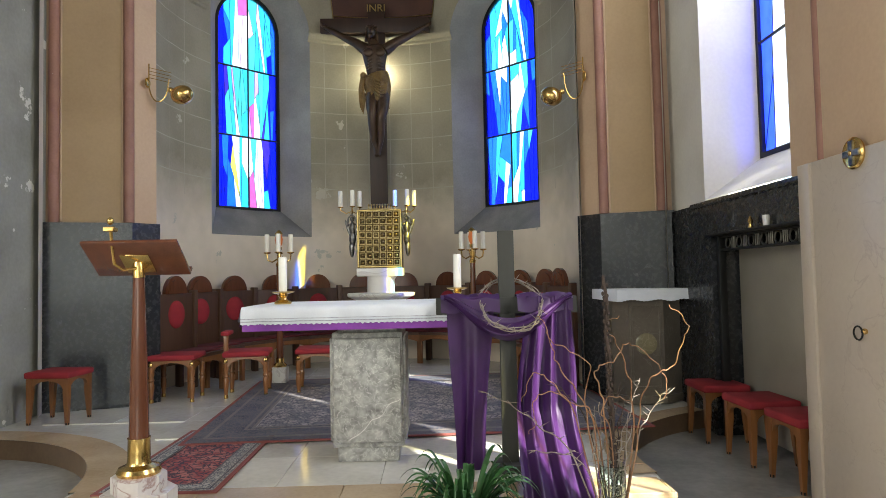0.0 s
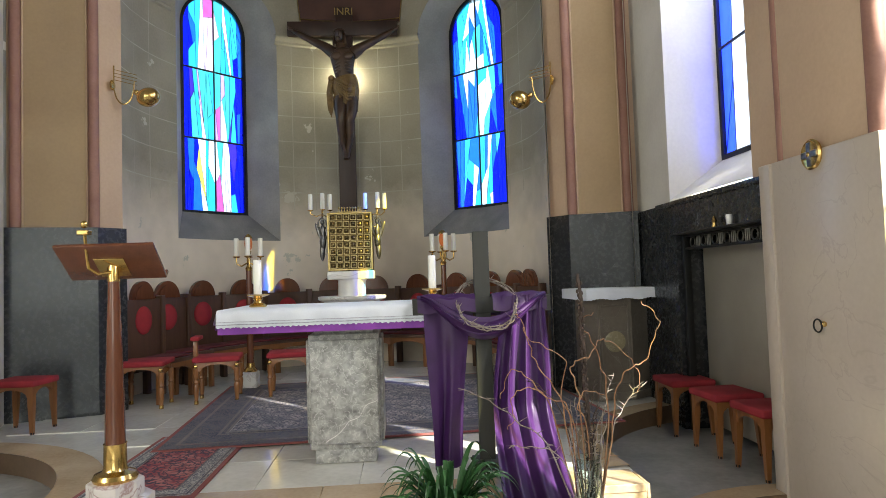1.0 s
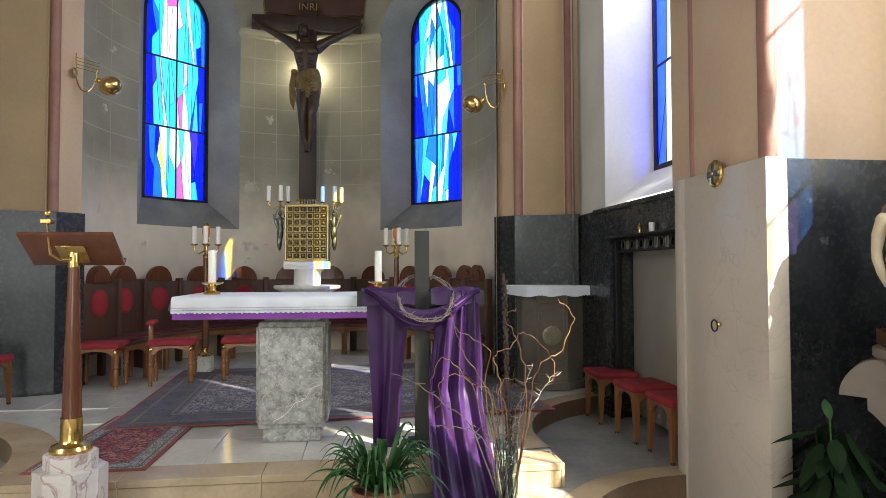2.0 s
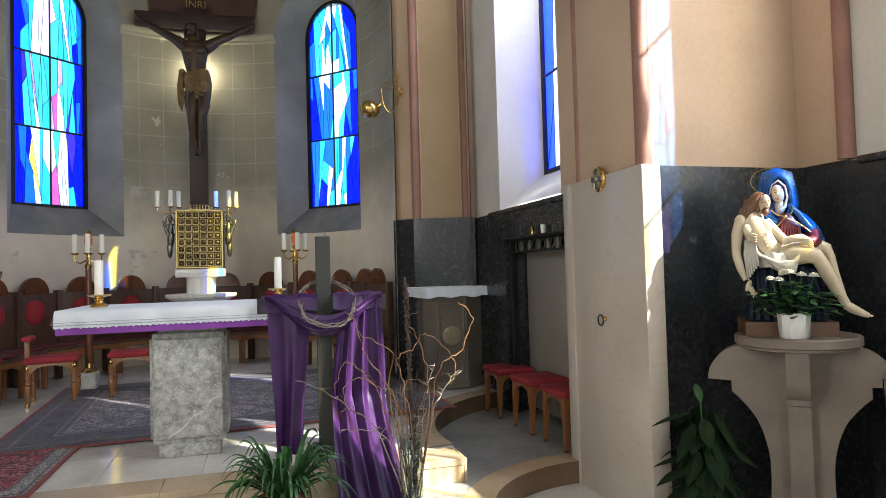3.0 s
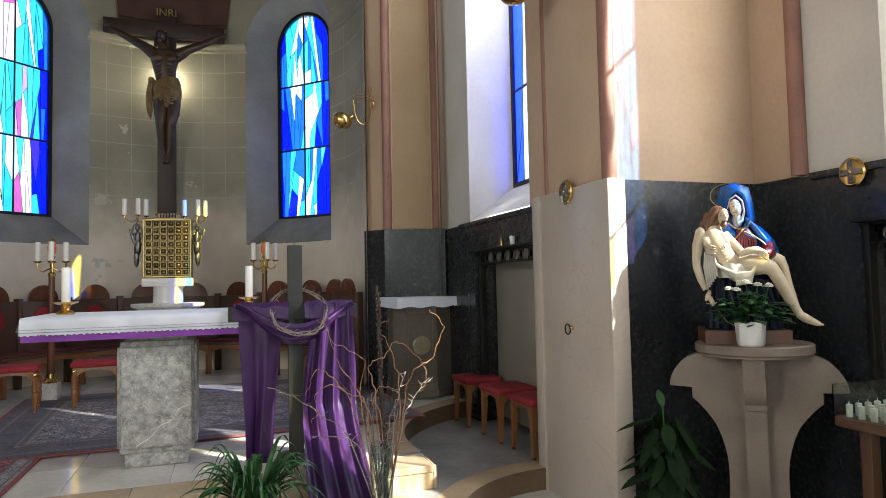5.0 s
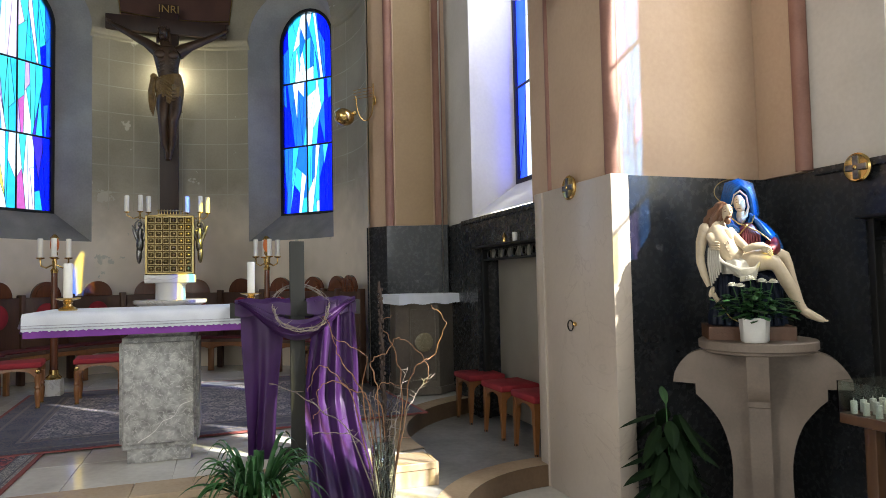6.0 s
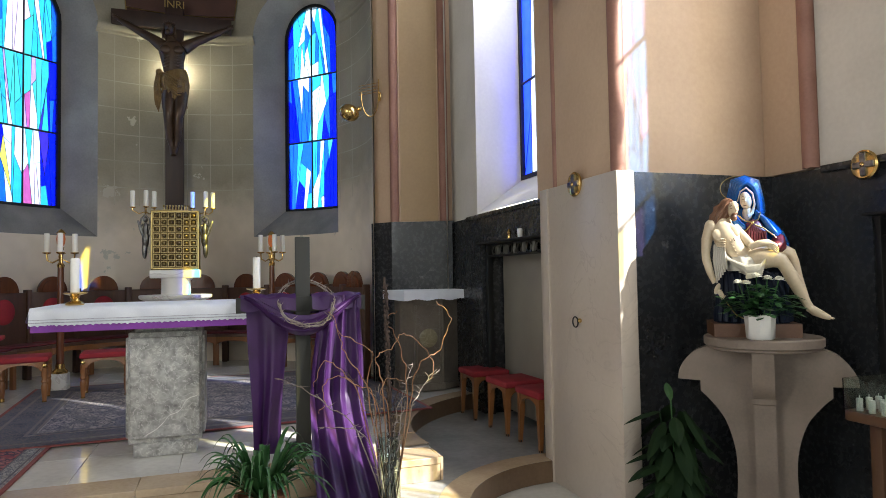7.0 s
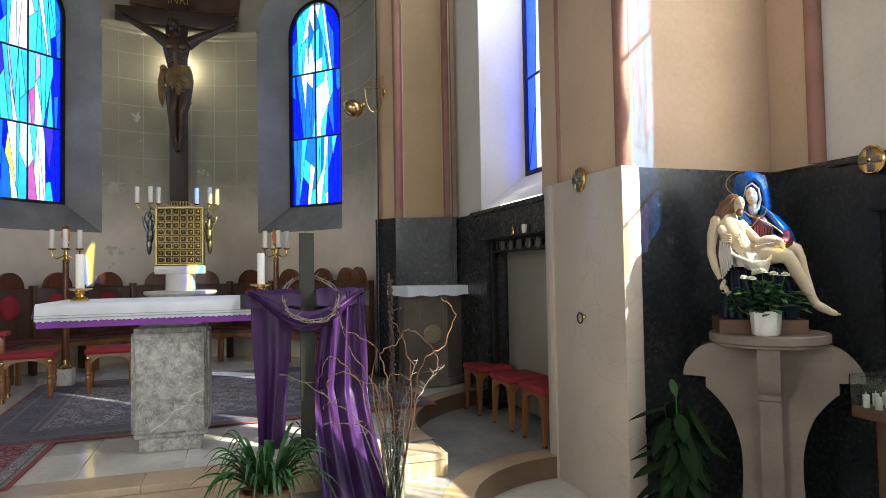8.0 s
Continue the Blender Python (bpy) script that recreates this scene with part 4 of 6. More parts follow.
def angel_candelabrum(side):
    c = thing("angel_candelabrum", side * 0.335, 8.52, 1.60, "dark silver angel figure holding a three-armed candelabrum", "candelabrum", "candelabra beside the tabernacle")
    f = blob(0, 0, 0.22, 0.030, 0.035, 0.10)
    blob(0, 0, 0.10, 0.042, 0.045, 0.10, f)
    blob(side * 0.01, 0, -0.01, 0.032, 0.032, 0.12, f)
    blob(0, -0.01, 0.345, 0.028, 0.028, 0.034, f)
    for s in (-1, 1):
        tube([(s * 0.025, 0, 0.28), (s * 0.06, -0.03, 0.27), (s * 0.04, -0.05, 0.36), (0, -0.05, 0.40)], [0.014, 0.012, 0.010, 0.008], 6, f)
        blob(s * 0.05, 0.03, 0.22, 0.022, 0.012, 0.13, f, (0, s * 18, 0))
    part("angel", f, SILVER, c, "dark silver angel figure")
    tube_bm = tube([(0, -0.02, 0.38), (0, -0.02, 0.50)], 0.010, 8)
    tops = []
    for k, (dx, dy) in enumerate(((-0.14, 0), (0.015, -0.07), (0.095, 0.02))):
        tube([(0, -0.02, 0.44), (dx * 0.5, -0.02 + dy * 0.5, 0.415), (dx, -0.02 + dy, 0.455), (dx, -0.02 + dy, 0.485)], 0.007, 6, tube_bm)
        lathe([(0.01, 0.48), (0.036, 0.49), (0.034, 0.497), (0.012, 0.50)], 12, dx, -0.02 + dy, tube_bm)
        tops.append((dx, -0.02 + dy))
    part("arms", tube_bm, BRASS, c, "brass arms with drip pans")
    for dx, dy in tops:
        part("candle", lathe([(0.026, 0.498), (0.026, 0.685), (0.022, 0.692)], 14, dx, dy), WAX, c)
    return c


angel_candelabrum(-1)
angel_candelabrum(1)


def standing_candelabrum(x, y):
    c = thing("standing_candelabrum", x, y, 0, "tall wooden candelabrum with brass arms and white candles", "candelabrum", "candelabra flanking the altar")
    part("foot", box(-0.085, 0.085, -0.085, 0.085, 0, 0.20, 0.012), WHITE_MARBLE, c, "white marble foot")
    part("collar", lathe([(0.075, 0.20), (0.08, 0.22), (0.05, 0.25), (0.045, 0.30)], 20), BRASS, c)
    part("post", lathe([(0.042, 0.29), (0.032, 1.38)], 14), RED_WOOD, c, "tapered mahogany post")
    part("stem", lathe([(0.034, 1.37), (0.04, 1.40), (0.02, 1.43), (0.024, 1.50), (0.012, 1.54), (0.03, 1.57), (0.034, 1.60)], 16), BRASS, c, "turned brass stem")
    tops = []
    for k in range(4):
        a = radians(10 + 90 * k)
        dx, dy = 0.135 * math.cos(a), 0.135 * math.sin(a)
        arm = part("arm", tube([(0.02 * math.cos(a), 0.02 * math.sin(a), 1.46), (dx * 0.6, dy * 0.6, 1.425), (dx * 0.95, dy * 0.95, 1.45), (dx, dy, 1.50), (dx, dy, 1.53)], 0.009, 7), BRASS, c, "curved brass arm")
        part("drip_pan", lathe([(0.012, 1.52), (0.042, 1.53), (0.044, 1.54), (0.02, 1.545)], 14, dx, dy), BRASS, arm)
        tops.append((dx, dy))
    for dx, dy in tops:
        part("candle", lathe([(0.028, 1.54), (0.028, 1.745), (0.024, 1.752)], 14, dx, dy), WAX, c)
    part("lamp_glass", lathe([(0.02, 1.60), (0.04, 1.64), (0.046, 1.69), (0.04, 1.73), (0.034, 1.75)], 18), EMBER, c, "small red glass lamp")
    part("lamp_hood", lathe([(0.044, 1.748), (0.05, 1.755), (0.03, 1.785), (0.012, 1.80)], 16), BRASS, c)
    return c


standing_candelabrum(-1.165, 8.20)
standing_candelabrum(1.13, 8.35)


# ---- crucifix ----
rood = thing("crucifix", -0.13, 10.15, 2.0, "life-size dark bronze crucified figure on a dark wooden cross", "crucifix")
rood_wood = box(-0.125, 0.125, -0.02, 0.10, 0.0, 3.35, 0.008)
box(-0.84, 0.80, -0.045, 0.03, 2.90, 3.12, 0.008, 2, rood_wood)
part("wooden_cross", rood_wood, BLACK_WOOD, rood, "dark stained wooden beams")
fig = BM()


def flat(fn, cy, k, *args, **kw):
    """Adds a body and flattens it from front to back."""
    n = len(fig.verts)
    fn(*args, bm=fig, **kw)
    fig.verts.ensure_lookup_table()
    for v in fig.verts[n:]:
        v.co.y = cy + (v.co.y - cy) * k


flat(tube, -0.16, 0.62, [(0.02, -0.16, 1.84), (0.015, -0.17, 2.0), (0.0, -0.18, 2.18), (-0.01, -0.20, 2.34), (-0.015, -0.20, 2.50), (-0.02, -0.18, 2.61), (-0.03, -0.19, 2.67), (-0.035, -0.21, 2.74)],
     [0.145, 0.150, 0.125, 0.150, 0.185, 0.170, 0.085, 0.055], 20)
for s in (-1, 1):
    blob(-0.015 + s * 0.085, -0.275, 2.51, 0.085, 0.035, 0.065, fig, None, 14, 9)
    for k in range(4):
        tube([(s * 0.03 - 0.01, -0.295, 2.42 - 0.045 * k), (s * 0.09 - 0.01, -0.28, 2.40 - 0.045 * k), (s * 0.135, -0.22, 2.41 - 0.045 * k)], [0.005, 0.011, 0.004], 6, fig)
    tube([(s * 0.13, -0.16, 2.58), (s * 0.22, -0.15, 2.645), (s * 0.30, -0.15, 2.70), (s * 0.42, -0.13, 2.765), (s * 0.50, -0.12, 2.81), (s * 0.62, -0.10, 2.885), (s * 0.74, -0.08, 2.96)], [0.095, 0.082, 0.066, 0.058, 0.048, 0.046, 0.028], 12, fig)
    blob(s * 0.775, -0.075, 2.985, 0.05, 0.022, 0.03, fig, (0, -s * 28, 0))
    for k in range(4):
        tube([(s * 0.79, -0.08, 2.975 + 0.012 * k), (s * 0.83, -0.10, 2.99 + 0.014 * k)], [0.008, 0.005], 5, fig)
    tube([(s * 0.075 + 0.02, -0.17, 1.90), (s * 0.08 + 0.015, -0.23, 1.72), (s * 0.07 + 0.01, -0.255, 1.60), (s * 0.06, -0.25, 1.54), (s * 0.055, -0.205, 1.40), (s * 0.05, -0.17, 1.24), (s * 0.025, -0.15, 1.14), (s * 0.015, -0.18, 1.06), (s * 0.01, -0.21, 1.00)], [0.105, 0.092, 0.074, 0.070, 0.064, 0.048, 0.036, 0.036, 0.026], 12, fig)
blob(-0.055, -0.245, 2.83, 0.062, 0.078, 0.092, fig, (18, -12, 0), 18, 12)
blob(-0.062, -0.315, 2.82, 0.012, 0.02, 0.024, fig, None, 8, 6)
blob(-0.07, -0.30, 2.755, 0.038, 0.034, 0.042, fig, None, 10, 8)
for k in range(12):
    a = 0.3 + 2.9 * k / 11
    tube([(-0.05 + 0.062 * math.cos(a), -0.22 + 0.05 * math.sin(a), 2.87), (-0.055 + 0.085 * math.cos(a), -0.22 + 0.05 * math.sin(a), 2.78), (-0.05 + 0.10 * math.cos(a), -0.23 + 0.03 * math.sin(a), 2.68)], [0.018, 0.02, 0.006], 6, fig)
for k in range(18):
    a = 2 * math.pi * k / 18
    blob(-0.055 + 0.07 * math.cos(a), -0.24 + 0.08 * math.sin(a), 2.885 + 0.008 * (k % 2), 0.020, 0.016, 0.016, fig, (0, 0, 57 * a), 6, 5)
part("figure", fig, BRONZE, rood, "dark bronze figure")
loin = BM()
rows = []
M = 72
for k in range(14):
    f = k / 13
    row = []
    for i in range(M):
        a = 2 * math.pi * i / M
        fold = 0.010 * math.sin(11 * a + 7 * f) + 0.006 * math.sin(19 * a - 5 * f)
        r = 0.165 + 0.035 * math.sin(math.pi * min(1, f * 1.3)) + fold * (0.4 + f)
        z = 2.20 + 0.05 * math.cos(a + 0.5) * (1 - f) - (0.40 + 0.10 * math.cos(a)) * f
        row.append(loin.verts.new((r * math.cos(a) + 0.01, -0.175 + 0.66 * r * math.sin(a), z)))
    rows.append(row)
for a, b in zip(rows, rows[1:]):
    for i in range(M):
        loin.faces.new((a[i], a[(i + 1) % M], b[(i + 1) % M], b[i]))
loincloth = part("loincloth", loin, GILT, rood, "gilt loincloth")
for k in range(6):
    fold = tube([(-0.17, -0.21, 2.20 - 0.02 * k), (-0.06, -0.305, 2.13 - 0.035 * k), (0.06, -0.31, 2.06 - 0.042 * k), (0.17, -0.22, 2.10 - 0.045 * k)], [0.012, 0.018, 0.018, 0.010], 7)
    part("fold", fold, GILT, loincloth)
part("knot", blob(-0.185, -0.22, 2.19, 0.05, 0.045, 0.05), GILT, loincloth)
for k in range(4):
    fold = tube([(-0.18 - 0.01 * k, -0.22, 2.18), (-0.20 - 0.014 * k, -0.22 + 0.02 * k, 2.00), (-0.175 - 0.02 * k, -0.21, 1.82), (-0.20 - 0.012 * k, -0.20, 1.62 + 0.03 * k)], [0.018, 0.026, 0.022, 0.006], 7)
    part("trailing_fold", fold, GILT, loincloth)
lettering("INRI", 0.155, pose(-0.13, 10.10, 5.215, 90, 0, 0), GOLD, "gilt_letters", rood, "gilt letters INRI")
lamp_back = new("crucifix_lamp", bpy.data.lights.new("crucifix_lamp", "POINT"))
lamp_back.data.energy, lamp_back.data.color, lamp_back.data.shadow_soft_size = 4.2, (1.0, 0.92, 0.66), 0.05
lamp_back.location = (-0.13, 10.32, 4.30)


# ---- stalls along the apse wall ----
def stall():
    s = thing("choir_stall", 0, 0, 0, "dark walnut choir stall with red back cushion and seat", "choir stall", "stalls round the apse")
    back = part("back_panel", box(-0.285, 0.285, -0.02, 0.02, 0.30, 1.085, 0.006), DARK_WOOD, s)
    hd = BM()
    for r, y0, y1 in ((0.185, -0.025, 0.02), (0.145, -0.04, -0.02)):
        c0 = [hd.verts.new((r * math.cos(a), y0, 1.085 + r * 1.08 * math.sin(a))) for a in np.linspace(0, math.pi, 17)]
        c1 = [hd.verts.new((r * math.cos(a), y1, 1.085 + r * 1.08 * math.sin(a))) for a in np.linspace(0, math.pi, 17)]
        hd.faces.new(c0)
        hd.faces.new(c1[::-1])
        for i in range(17):
            hd.faces.new((c0[i], c0[(i + 1) % 17], c1[(i + 1) % 17], c1[i]))
    part("round_head", hd, RED_WOOD, s, "reddish round head board")
    part("post", box(0.285, 0.345, -0.05, 0.03, 0.0, 1.12, 0.008), DARK_WOOD, s)
    part("post", box(-0.345, -0.285, -0.05, 0.03, 0.0, 1.12, 0.008), DARK_WOOD, s)
    part("back_cushion", blob(0, -0.02, 0.855, 0.135, 0.04, 0.155, None, None, 20, 12), VELVET, s, "round red velvet back cushion")
    part("seat_board", box(-0.30, 0.30, -0.44, -0.02, 0.40, 0.44, 0.006), DARK_WOOD, s)
    part("seat_cushion", box(-0.28, 0.28, -0.40, -0.04, 0.44, 0.465, 0.012), VELVET_DARK, s, "thin worn dark red seat cushion")
    ap = BM()
    prof = [(-0.30, 0.40), (0.30, 0.40), (0.30, 0.28)] + [(0.25 * math.cos(a), 0.28 + 0.07 * math.sin(a)) for a in np.linspace(0, math.pi, 9)] + [(-0.30, 0.28)]
    f0, f1 = [ap.verts.new((x, -0.43, z)) for x, z in prof], [ap.verts.new((x, -0.40, z)) for x, z in prof]
    ap.faces.new(f0)
    ap.faces.new(f1[::-1])
    for i in range(len(prof)):
        ap.faces.new((f0[i], f0[(i + 1) % len(prof)], f1[(i + 1) % len(prof)], f1[i]))
    part("apron", ap, OAK, s, "arched front apron")
    for x in (-0.28, 0.28):
        part("front_leg", box(x - 0.025, x + 0.025, -0.43, -0.38, 0.0, 0.40, 0.005), OAK, s)
    return s


first = stall()
stall_angles = [-95.2 + 17.3 * k for k in range(12)]
for k, u in enumerate(stall_angles):
    m = pose(*polar(u, 2.16), 0, 0, 0, -u if abs(u) < 40 else -math.copysign(40 + (abs(u) - 40) * 0.62, u))
    if k == 0:
        first.matrix_world = m
    else:
        copy_thing(first, m)


# ---- seats with turned legs ----
def turned(h):
    return [(0.024, 0), (0.016, 0.01), (0.019, 0.05), (0.027, 0.14 * h / 0.4), (0.030, 0.20 * h / 0.4), (0.022, 0.23 * h / 0.4), (0.031, 0.25 * h / 0.4), (0.022, 0.28 * h / 0.4), (0.029, 0.31 * h / 0.4), (0.029, h)]


def arched_apron(w, y, z0, z1, t=0.022):
    bm = BM()
    prof = [(-w, z1), (w, z1), (w, z0)] + [(w * 0.82 * math.cos(a), z0 + (z1 - z0) * 0.72 * math.sin(a)) for a in np.linspace(0, math.pi, 9)] + [(-w, z0)]
    f0, f1 = [bm.verts.new((x, y - t / 2, z)) for x, z in prof], [bm.verts.new((x, y + t / 2, z)) for x, z in prof]
    bm.faces.new(f0)
    bm.faces.new(f1[::-1])
    for i in range(len(prof)):
        bm.faces.new((f0[i], f0[(i + 1) % len(prof)], f1[(i + 1) % len(prof)], f1[i]))
    return bm


def cushion(hw, hd, z0, z1):
    bm = box(-hw, hw, -hd, hd, z0, z1, 0.018, 3)
    for v in bm.verts:
        if v.co.z > z0 + 0.01:
            v.co.z += 0.018 * max(0, 1 - (v.co.x / hw) ** 2) * max(0, 1 - (v.co.y / hd) ** 2)
    return bm


def sedile(arm):
    c = thing("sedile", 0, 0, 0, "honey oak chair with turned legs and red velvet seat" + (" and arm" if arm else ""), "chair", "seats before the stalls")
    for x in (-0.20, 0.20):
        for y in (-0.18, 0.18):
            leg = part("leg", lathe(turned(0.36), 12, x, y), OAK, c)
            part("brass_foot", lathe([(0.022, 0.0), (0.021, 0.035)], 12, x, y), BRASS, leg)
    for rot in range(4):
        bm = arched_apron(0.20, -0.185, 0.33, 0.425)
        bmesh.ops.rotate(bm, verts=bm.verts, cent=(0, 0, 0), matrix=Matrix.Rotation(rot * math.pi / 2, 3, "Z"))
        part("apron", bm, OAK, c)
    for x in (-0.20, 0.20):
        part("rosette", blob(x, -0.205, 0.385, 0.022, 0.012, 0.022, None, None, 12, 8), BRASS, c, "brass rosette")
    part("seat", cushion(0.235, 0.215, 0.42, 0.475), VELVET, c, "red velvet seat")
    if arm:
        part("arm_post", box(-0.245, -0.20, -0.06, 0.0, 0.42, 0.64, 0.006), OAK, c)
        part("arm_pad", box(-0.26, -0.17, -0.14, 0.14, 0.64, 0.685, 0.015), VELVET, c, "red padded arm")
    return c


sedile(False).matrix_world = pose(-2.03, 7.36, 0, 0, 0, 4)
sedile(True).matrix_world = pose(-1.35, 7.55, 0, 0, 0, 8)
plain = sedile(False)
plain.matrix_world = pose(-0.62, 7.68, 0, 0, 0, 6)


def stool(label):
    c = thing("stool", 0, 0, 0, label, "stool", "red-topped stools")
    for x in (-0.165, 0.165):
        for y in (-0.15, 0.15):
            bm = BM()
            lo, hi = 0.013, 0.023
            vs = [[bm.verts.new((x * (1.06 if z == 0 else 1) + sx * r, y * (1.06 if z == 0 else 1) + sy * r, z)) for sx, sy in ((-1, -1), (1, -1), (1, 1), (-1, 1))] for r, z in ((lo, 0), (hi, 0.27), (hi, 0.40))]
            for a, b in zip(vs, vs[1:]):
                for i in range(4):
                    bm.faces.new((a[i], a[(i + 1) % 4], b[(i + 1) % 4], b[i]))
            bm.faces.new(vs[0][::-1])
            bm.faces.new(vs[-1])
            leg = part("leg", bm, OAK, c)
            part("dark_tip", lathe([(0.016, -0.001), (0.017, 0.018)], 8, x * 1.06, y * 1.06), IRON, leg)
    for rot in range(4):
        bm = arched_apron(0.165 if rot % 2 == 0 else 0.15, -0.155 if rot % 2 == 0 else -0.17, 0.31, 0.405)
        bmesh.ops.rotate(bm, verts=bm.verts, cent=(0, 0, 0), matrix=Matrix.Rotation(rot * math.pi / 2, 3, "Z"))
        part("apron", bm, OAK, c)
    part("seat", cushion(0.205, 0.19, 0.40, 0.455), VELVET, c, "red velvet seat")
    return c


st = stool("small honey oak stool with a red velvet seat")
st.matrix_world = pose(2.97, 5.90, -STEP, 0, 0, 90)
copy_thing(st, pose(3.00, 5.25, -STEP, 0, 0, 92))
copy_thing(st, pose(3.03, 4.69, -STEP, 0, 0, 91))
copy_thing(st, pose(-2.71, 6.43, 0.0, 0, 0, -4))

# ---- lectern ----
lec = thing("lectern", -0.90, 3.99, -STEP, "mahogany lectern with brass fittings on an octagonal pink marble base", "lectern")


def octagon(r):
    return [(r * math.cos(radians(22.5 + 45 * k)), r * math.sin(radians(22.5 + 45 * k))) for k in range(8)]


part("base_block", prism(octagon(0.185), 0.0, 0.30, None, 0.008), RED_MARBLE, lec, "pink veined marble base")
part("base_step", prism(octagon(0.135), 0.30, 0.385, None, 0.008), RED_MARBLE, lec)
part("foot_ring", lathe([(0.105, 0.385), (0.11, 0.40), (0.10, 0.42), (0.062, 0.435), (0.056, 0.45), (0.054, 0.56), (0.057, 0.57)], 28), BRASS, lec, "polished brass foot")
part("post", lathe([(0.050, 0.56), (0.046, 0.80), (0.028, 1.42)], 20), RED_WOOD, lec, "tapered mahogany post")
part("collar", lathe([(0.031, 1.40), (0.031, 1.46), (0.026, 1.49), (0.02, 1.51)], 20), BRASS, lec)
tilt = Matrix.Translation((0.0, 0.0, 1.472)) @ Matrix.Rotation(radians(-40), 4, "X")
bm = box(-0.245, 0.245, -0.165, 0.095, 0.0, 0.02, 0.004)
box(-0.245, 0.245, 0.075, 0.095, 0.02, 0.045, 0.003, 1, bm)
bmesh.ops.transform(bm, matrix=tilt, verts=bm.verts)
part("book_board", bm, RED_WOOD, lec, "slanting mahogany book board")
bm = box(-0.075, 0.075, -0.075, 0.06, -0.008, -0.001, 0.002)
bmesh.ops.transform(bm, matrix=tilt, verts=bm.verts)
part("brass_plate", bm, BRASS, lec)
neck = tube([(0.0, -0.03, 1.45), (-0.05, -0.06, 1.44), (-0.085, -0.09, 1.47), (-0.09, -0.10, 1.55), (-0.09, -0.12, 1.66)], 0.008, 8)
box(-0.115, -0.06, -0.15, -0.10, 1.635, 1.66, 0.004, 1, neck)
blob(-0.09, -0.12, 1.69, 0.018, 0.018, 0.02, neck, None, 10, 7)
part("reading_lamp", neck, BRASS, lec, "brass gooseneck reading lamp")


# ---- rugs ----
def woven(name, c1, c2, c3, scale, weave):
    m = surface(name, c1, c2, 0.95, 0.0, scale, 24.0, 0.25, 0.20)
    t = m.node_tree
    N, L, b = t.nodes.new, t.links.new, t.nodes["Principled BSDF"]
    old = b.inputs["Base Color"].links[0].from_socket
    co, vor = N("ShaderNodeTexCoord"), N("ShaderNodeTexVoronoi")
    vor.inputs["Scale"].default_value = weave
    vor.feature = "DISTANCE_TO_EDGE"
    wob, add = N("ShaderNodeTexNoise"), N("ShaderNodeMix")
    wob.inputs["Scale"].default_value, wob.inputs["Detail"].default_value = weave * 0.7, 3
    add.data_type, add.inputs["Factor"].default_value = "RGBA", 0.09
    L(co.outputs["Object"], wob.inputs["Vector"])
    L(co.outputs["Object"], add.inputs["A"])
    L(wob.outputs["Color"], add.inputs["B"])
    L(add.outputs["Result"], vor.inputs["Vector"])
    r = N("ShaderNodeMapRange")
    r.inputs[1].default_value, r.inputs[2].default_value, r.inputs[3].default_value, r.inputs[4].default_value = 0.05, 0.13, 1.0, 0.0
    L(vor.outputs["Distance"], r.inputs[0])
    mix = N("ShaderNodeMix")
    mix.data_type = "RGBA"
    mix.inputs["B"].default_value = (*c3, 1)
    L(r.outputs[0], mix.inputs["Factor"])
    L(old, mix.inputs["A"])
    L(mix.outputs["Result"], b.inputs["Base Color"])
    return m


RUG_FIELD = woven("rug_field", (0.19, 0.18, 0.20), (0.44, 0.38, 0.355), (0.075, 0.075, 0.10), 6.0, 27)
RUG_BORDER = woven("rug_border", (0.055, 0.06, 0.095), (0.12, 0.115, 0.14), (0.16, 0.14, 0.14), 5, 36)
RUG_LINE = surface("rug_line", (0.17, 0.145, 0.14), (0.22, 0.19, 0.18), 0.95, fine=120)
RUG_RED = surface("rug_red_edge", (0.20, 0.055, 0.050), (0.28, 0.085, 0.075), 0.95, fine=120)
RUNNER_FIELD = woven("runner_field", (0.26, 0.05, 0.06), (0.40, 0.16, 0.15), (0.05, 0.035, 0.06), 9, 22)
RUNNER_BORDER = woven("runner_border", (0.33, 0.31, 0.29), (0.40, 0.38, 0.36), (0.08, 0.085, 0.12), 8, 40)


def rug(name, x, y, w, d, rz, label, bands, field, z=0.0):
    r = thing(name, x, y, z, label, "rug", rz=rz)
    inset, k = 0.0, 0
    for width, mat, pname in bands:
        bm = BM()
        x0, y0, x1, y1 = w / 2 - inset, d / 2 - inset, w / 2 - inset - width, d / 2 - inset - width
        h = 0.010 + 0.0012 * k
        for a, b in (((-x0, -y0, x0, -y0), (-x1, -y1, x1, -y1)), ((x0, -y0, x0, y0), (x1, -y1, x1, y1)), ((x0, y0, -x0, y0), (x1, y1, -x1, y1)), ((-x0, y0, -x0, -y0), (-x1, y1, -x1, -y1))):
            bm.faces.new([bm.verts.new(p) for p in ((a[0], a[1], h), (a[2], a[3], h), (b[2], b[3], h), (b[0], b[1], h))])
            if k == 0:
                bm.faces.new([bm.verts.new(p) for p in ((a[0], a[1], 0), (a[2], a[3], 0), (a[2], a[3], h), (a[0], a[1], h))])
        bmesh.ops.remove_doubles(bm, verts=bm.verts, dist=1e-5)
        part(pname, bm, mat, r)
        inset += width
        k += 1
    part("field", box(-w / 2 + inset, w / 2 - inset, -d / 2 + inset, d / 2 - inset, 0.002, 0.011), field, r)
    return r


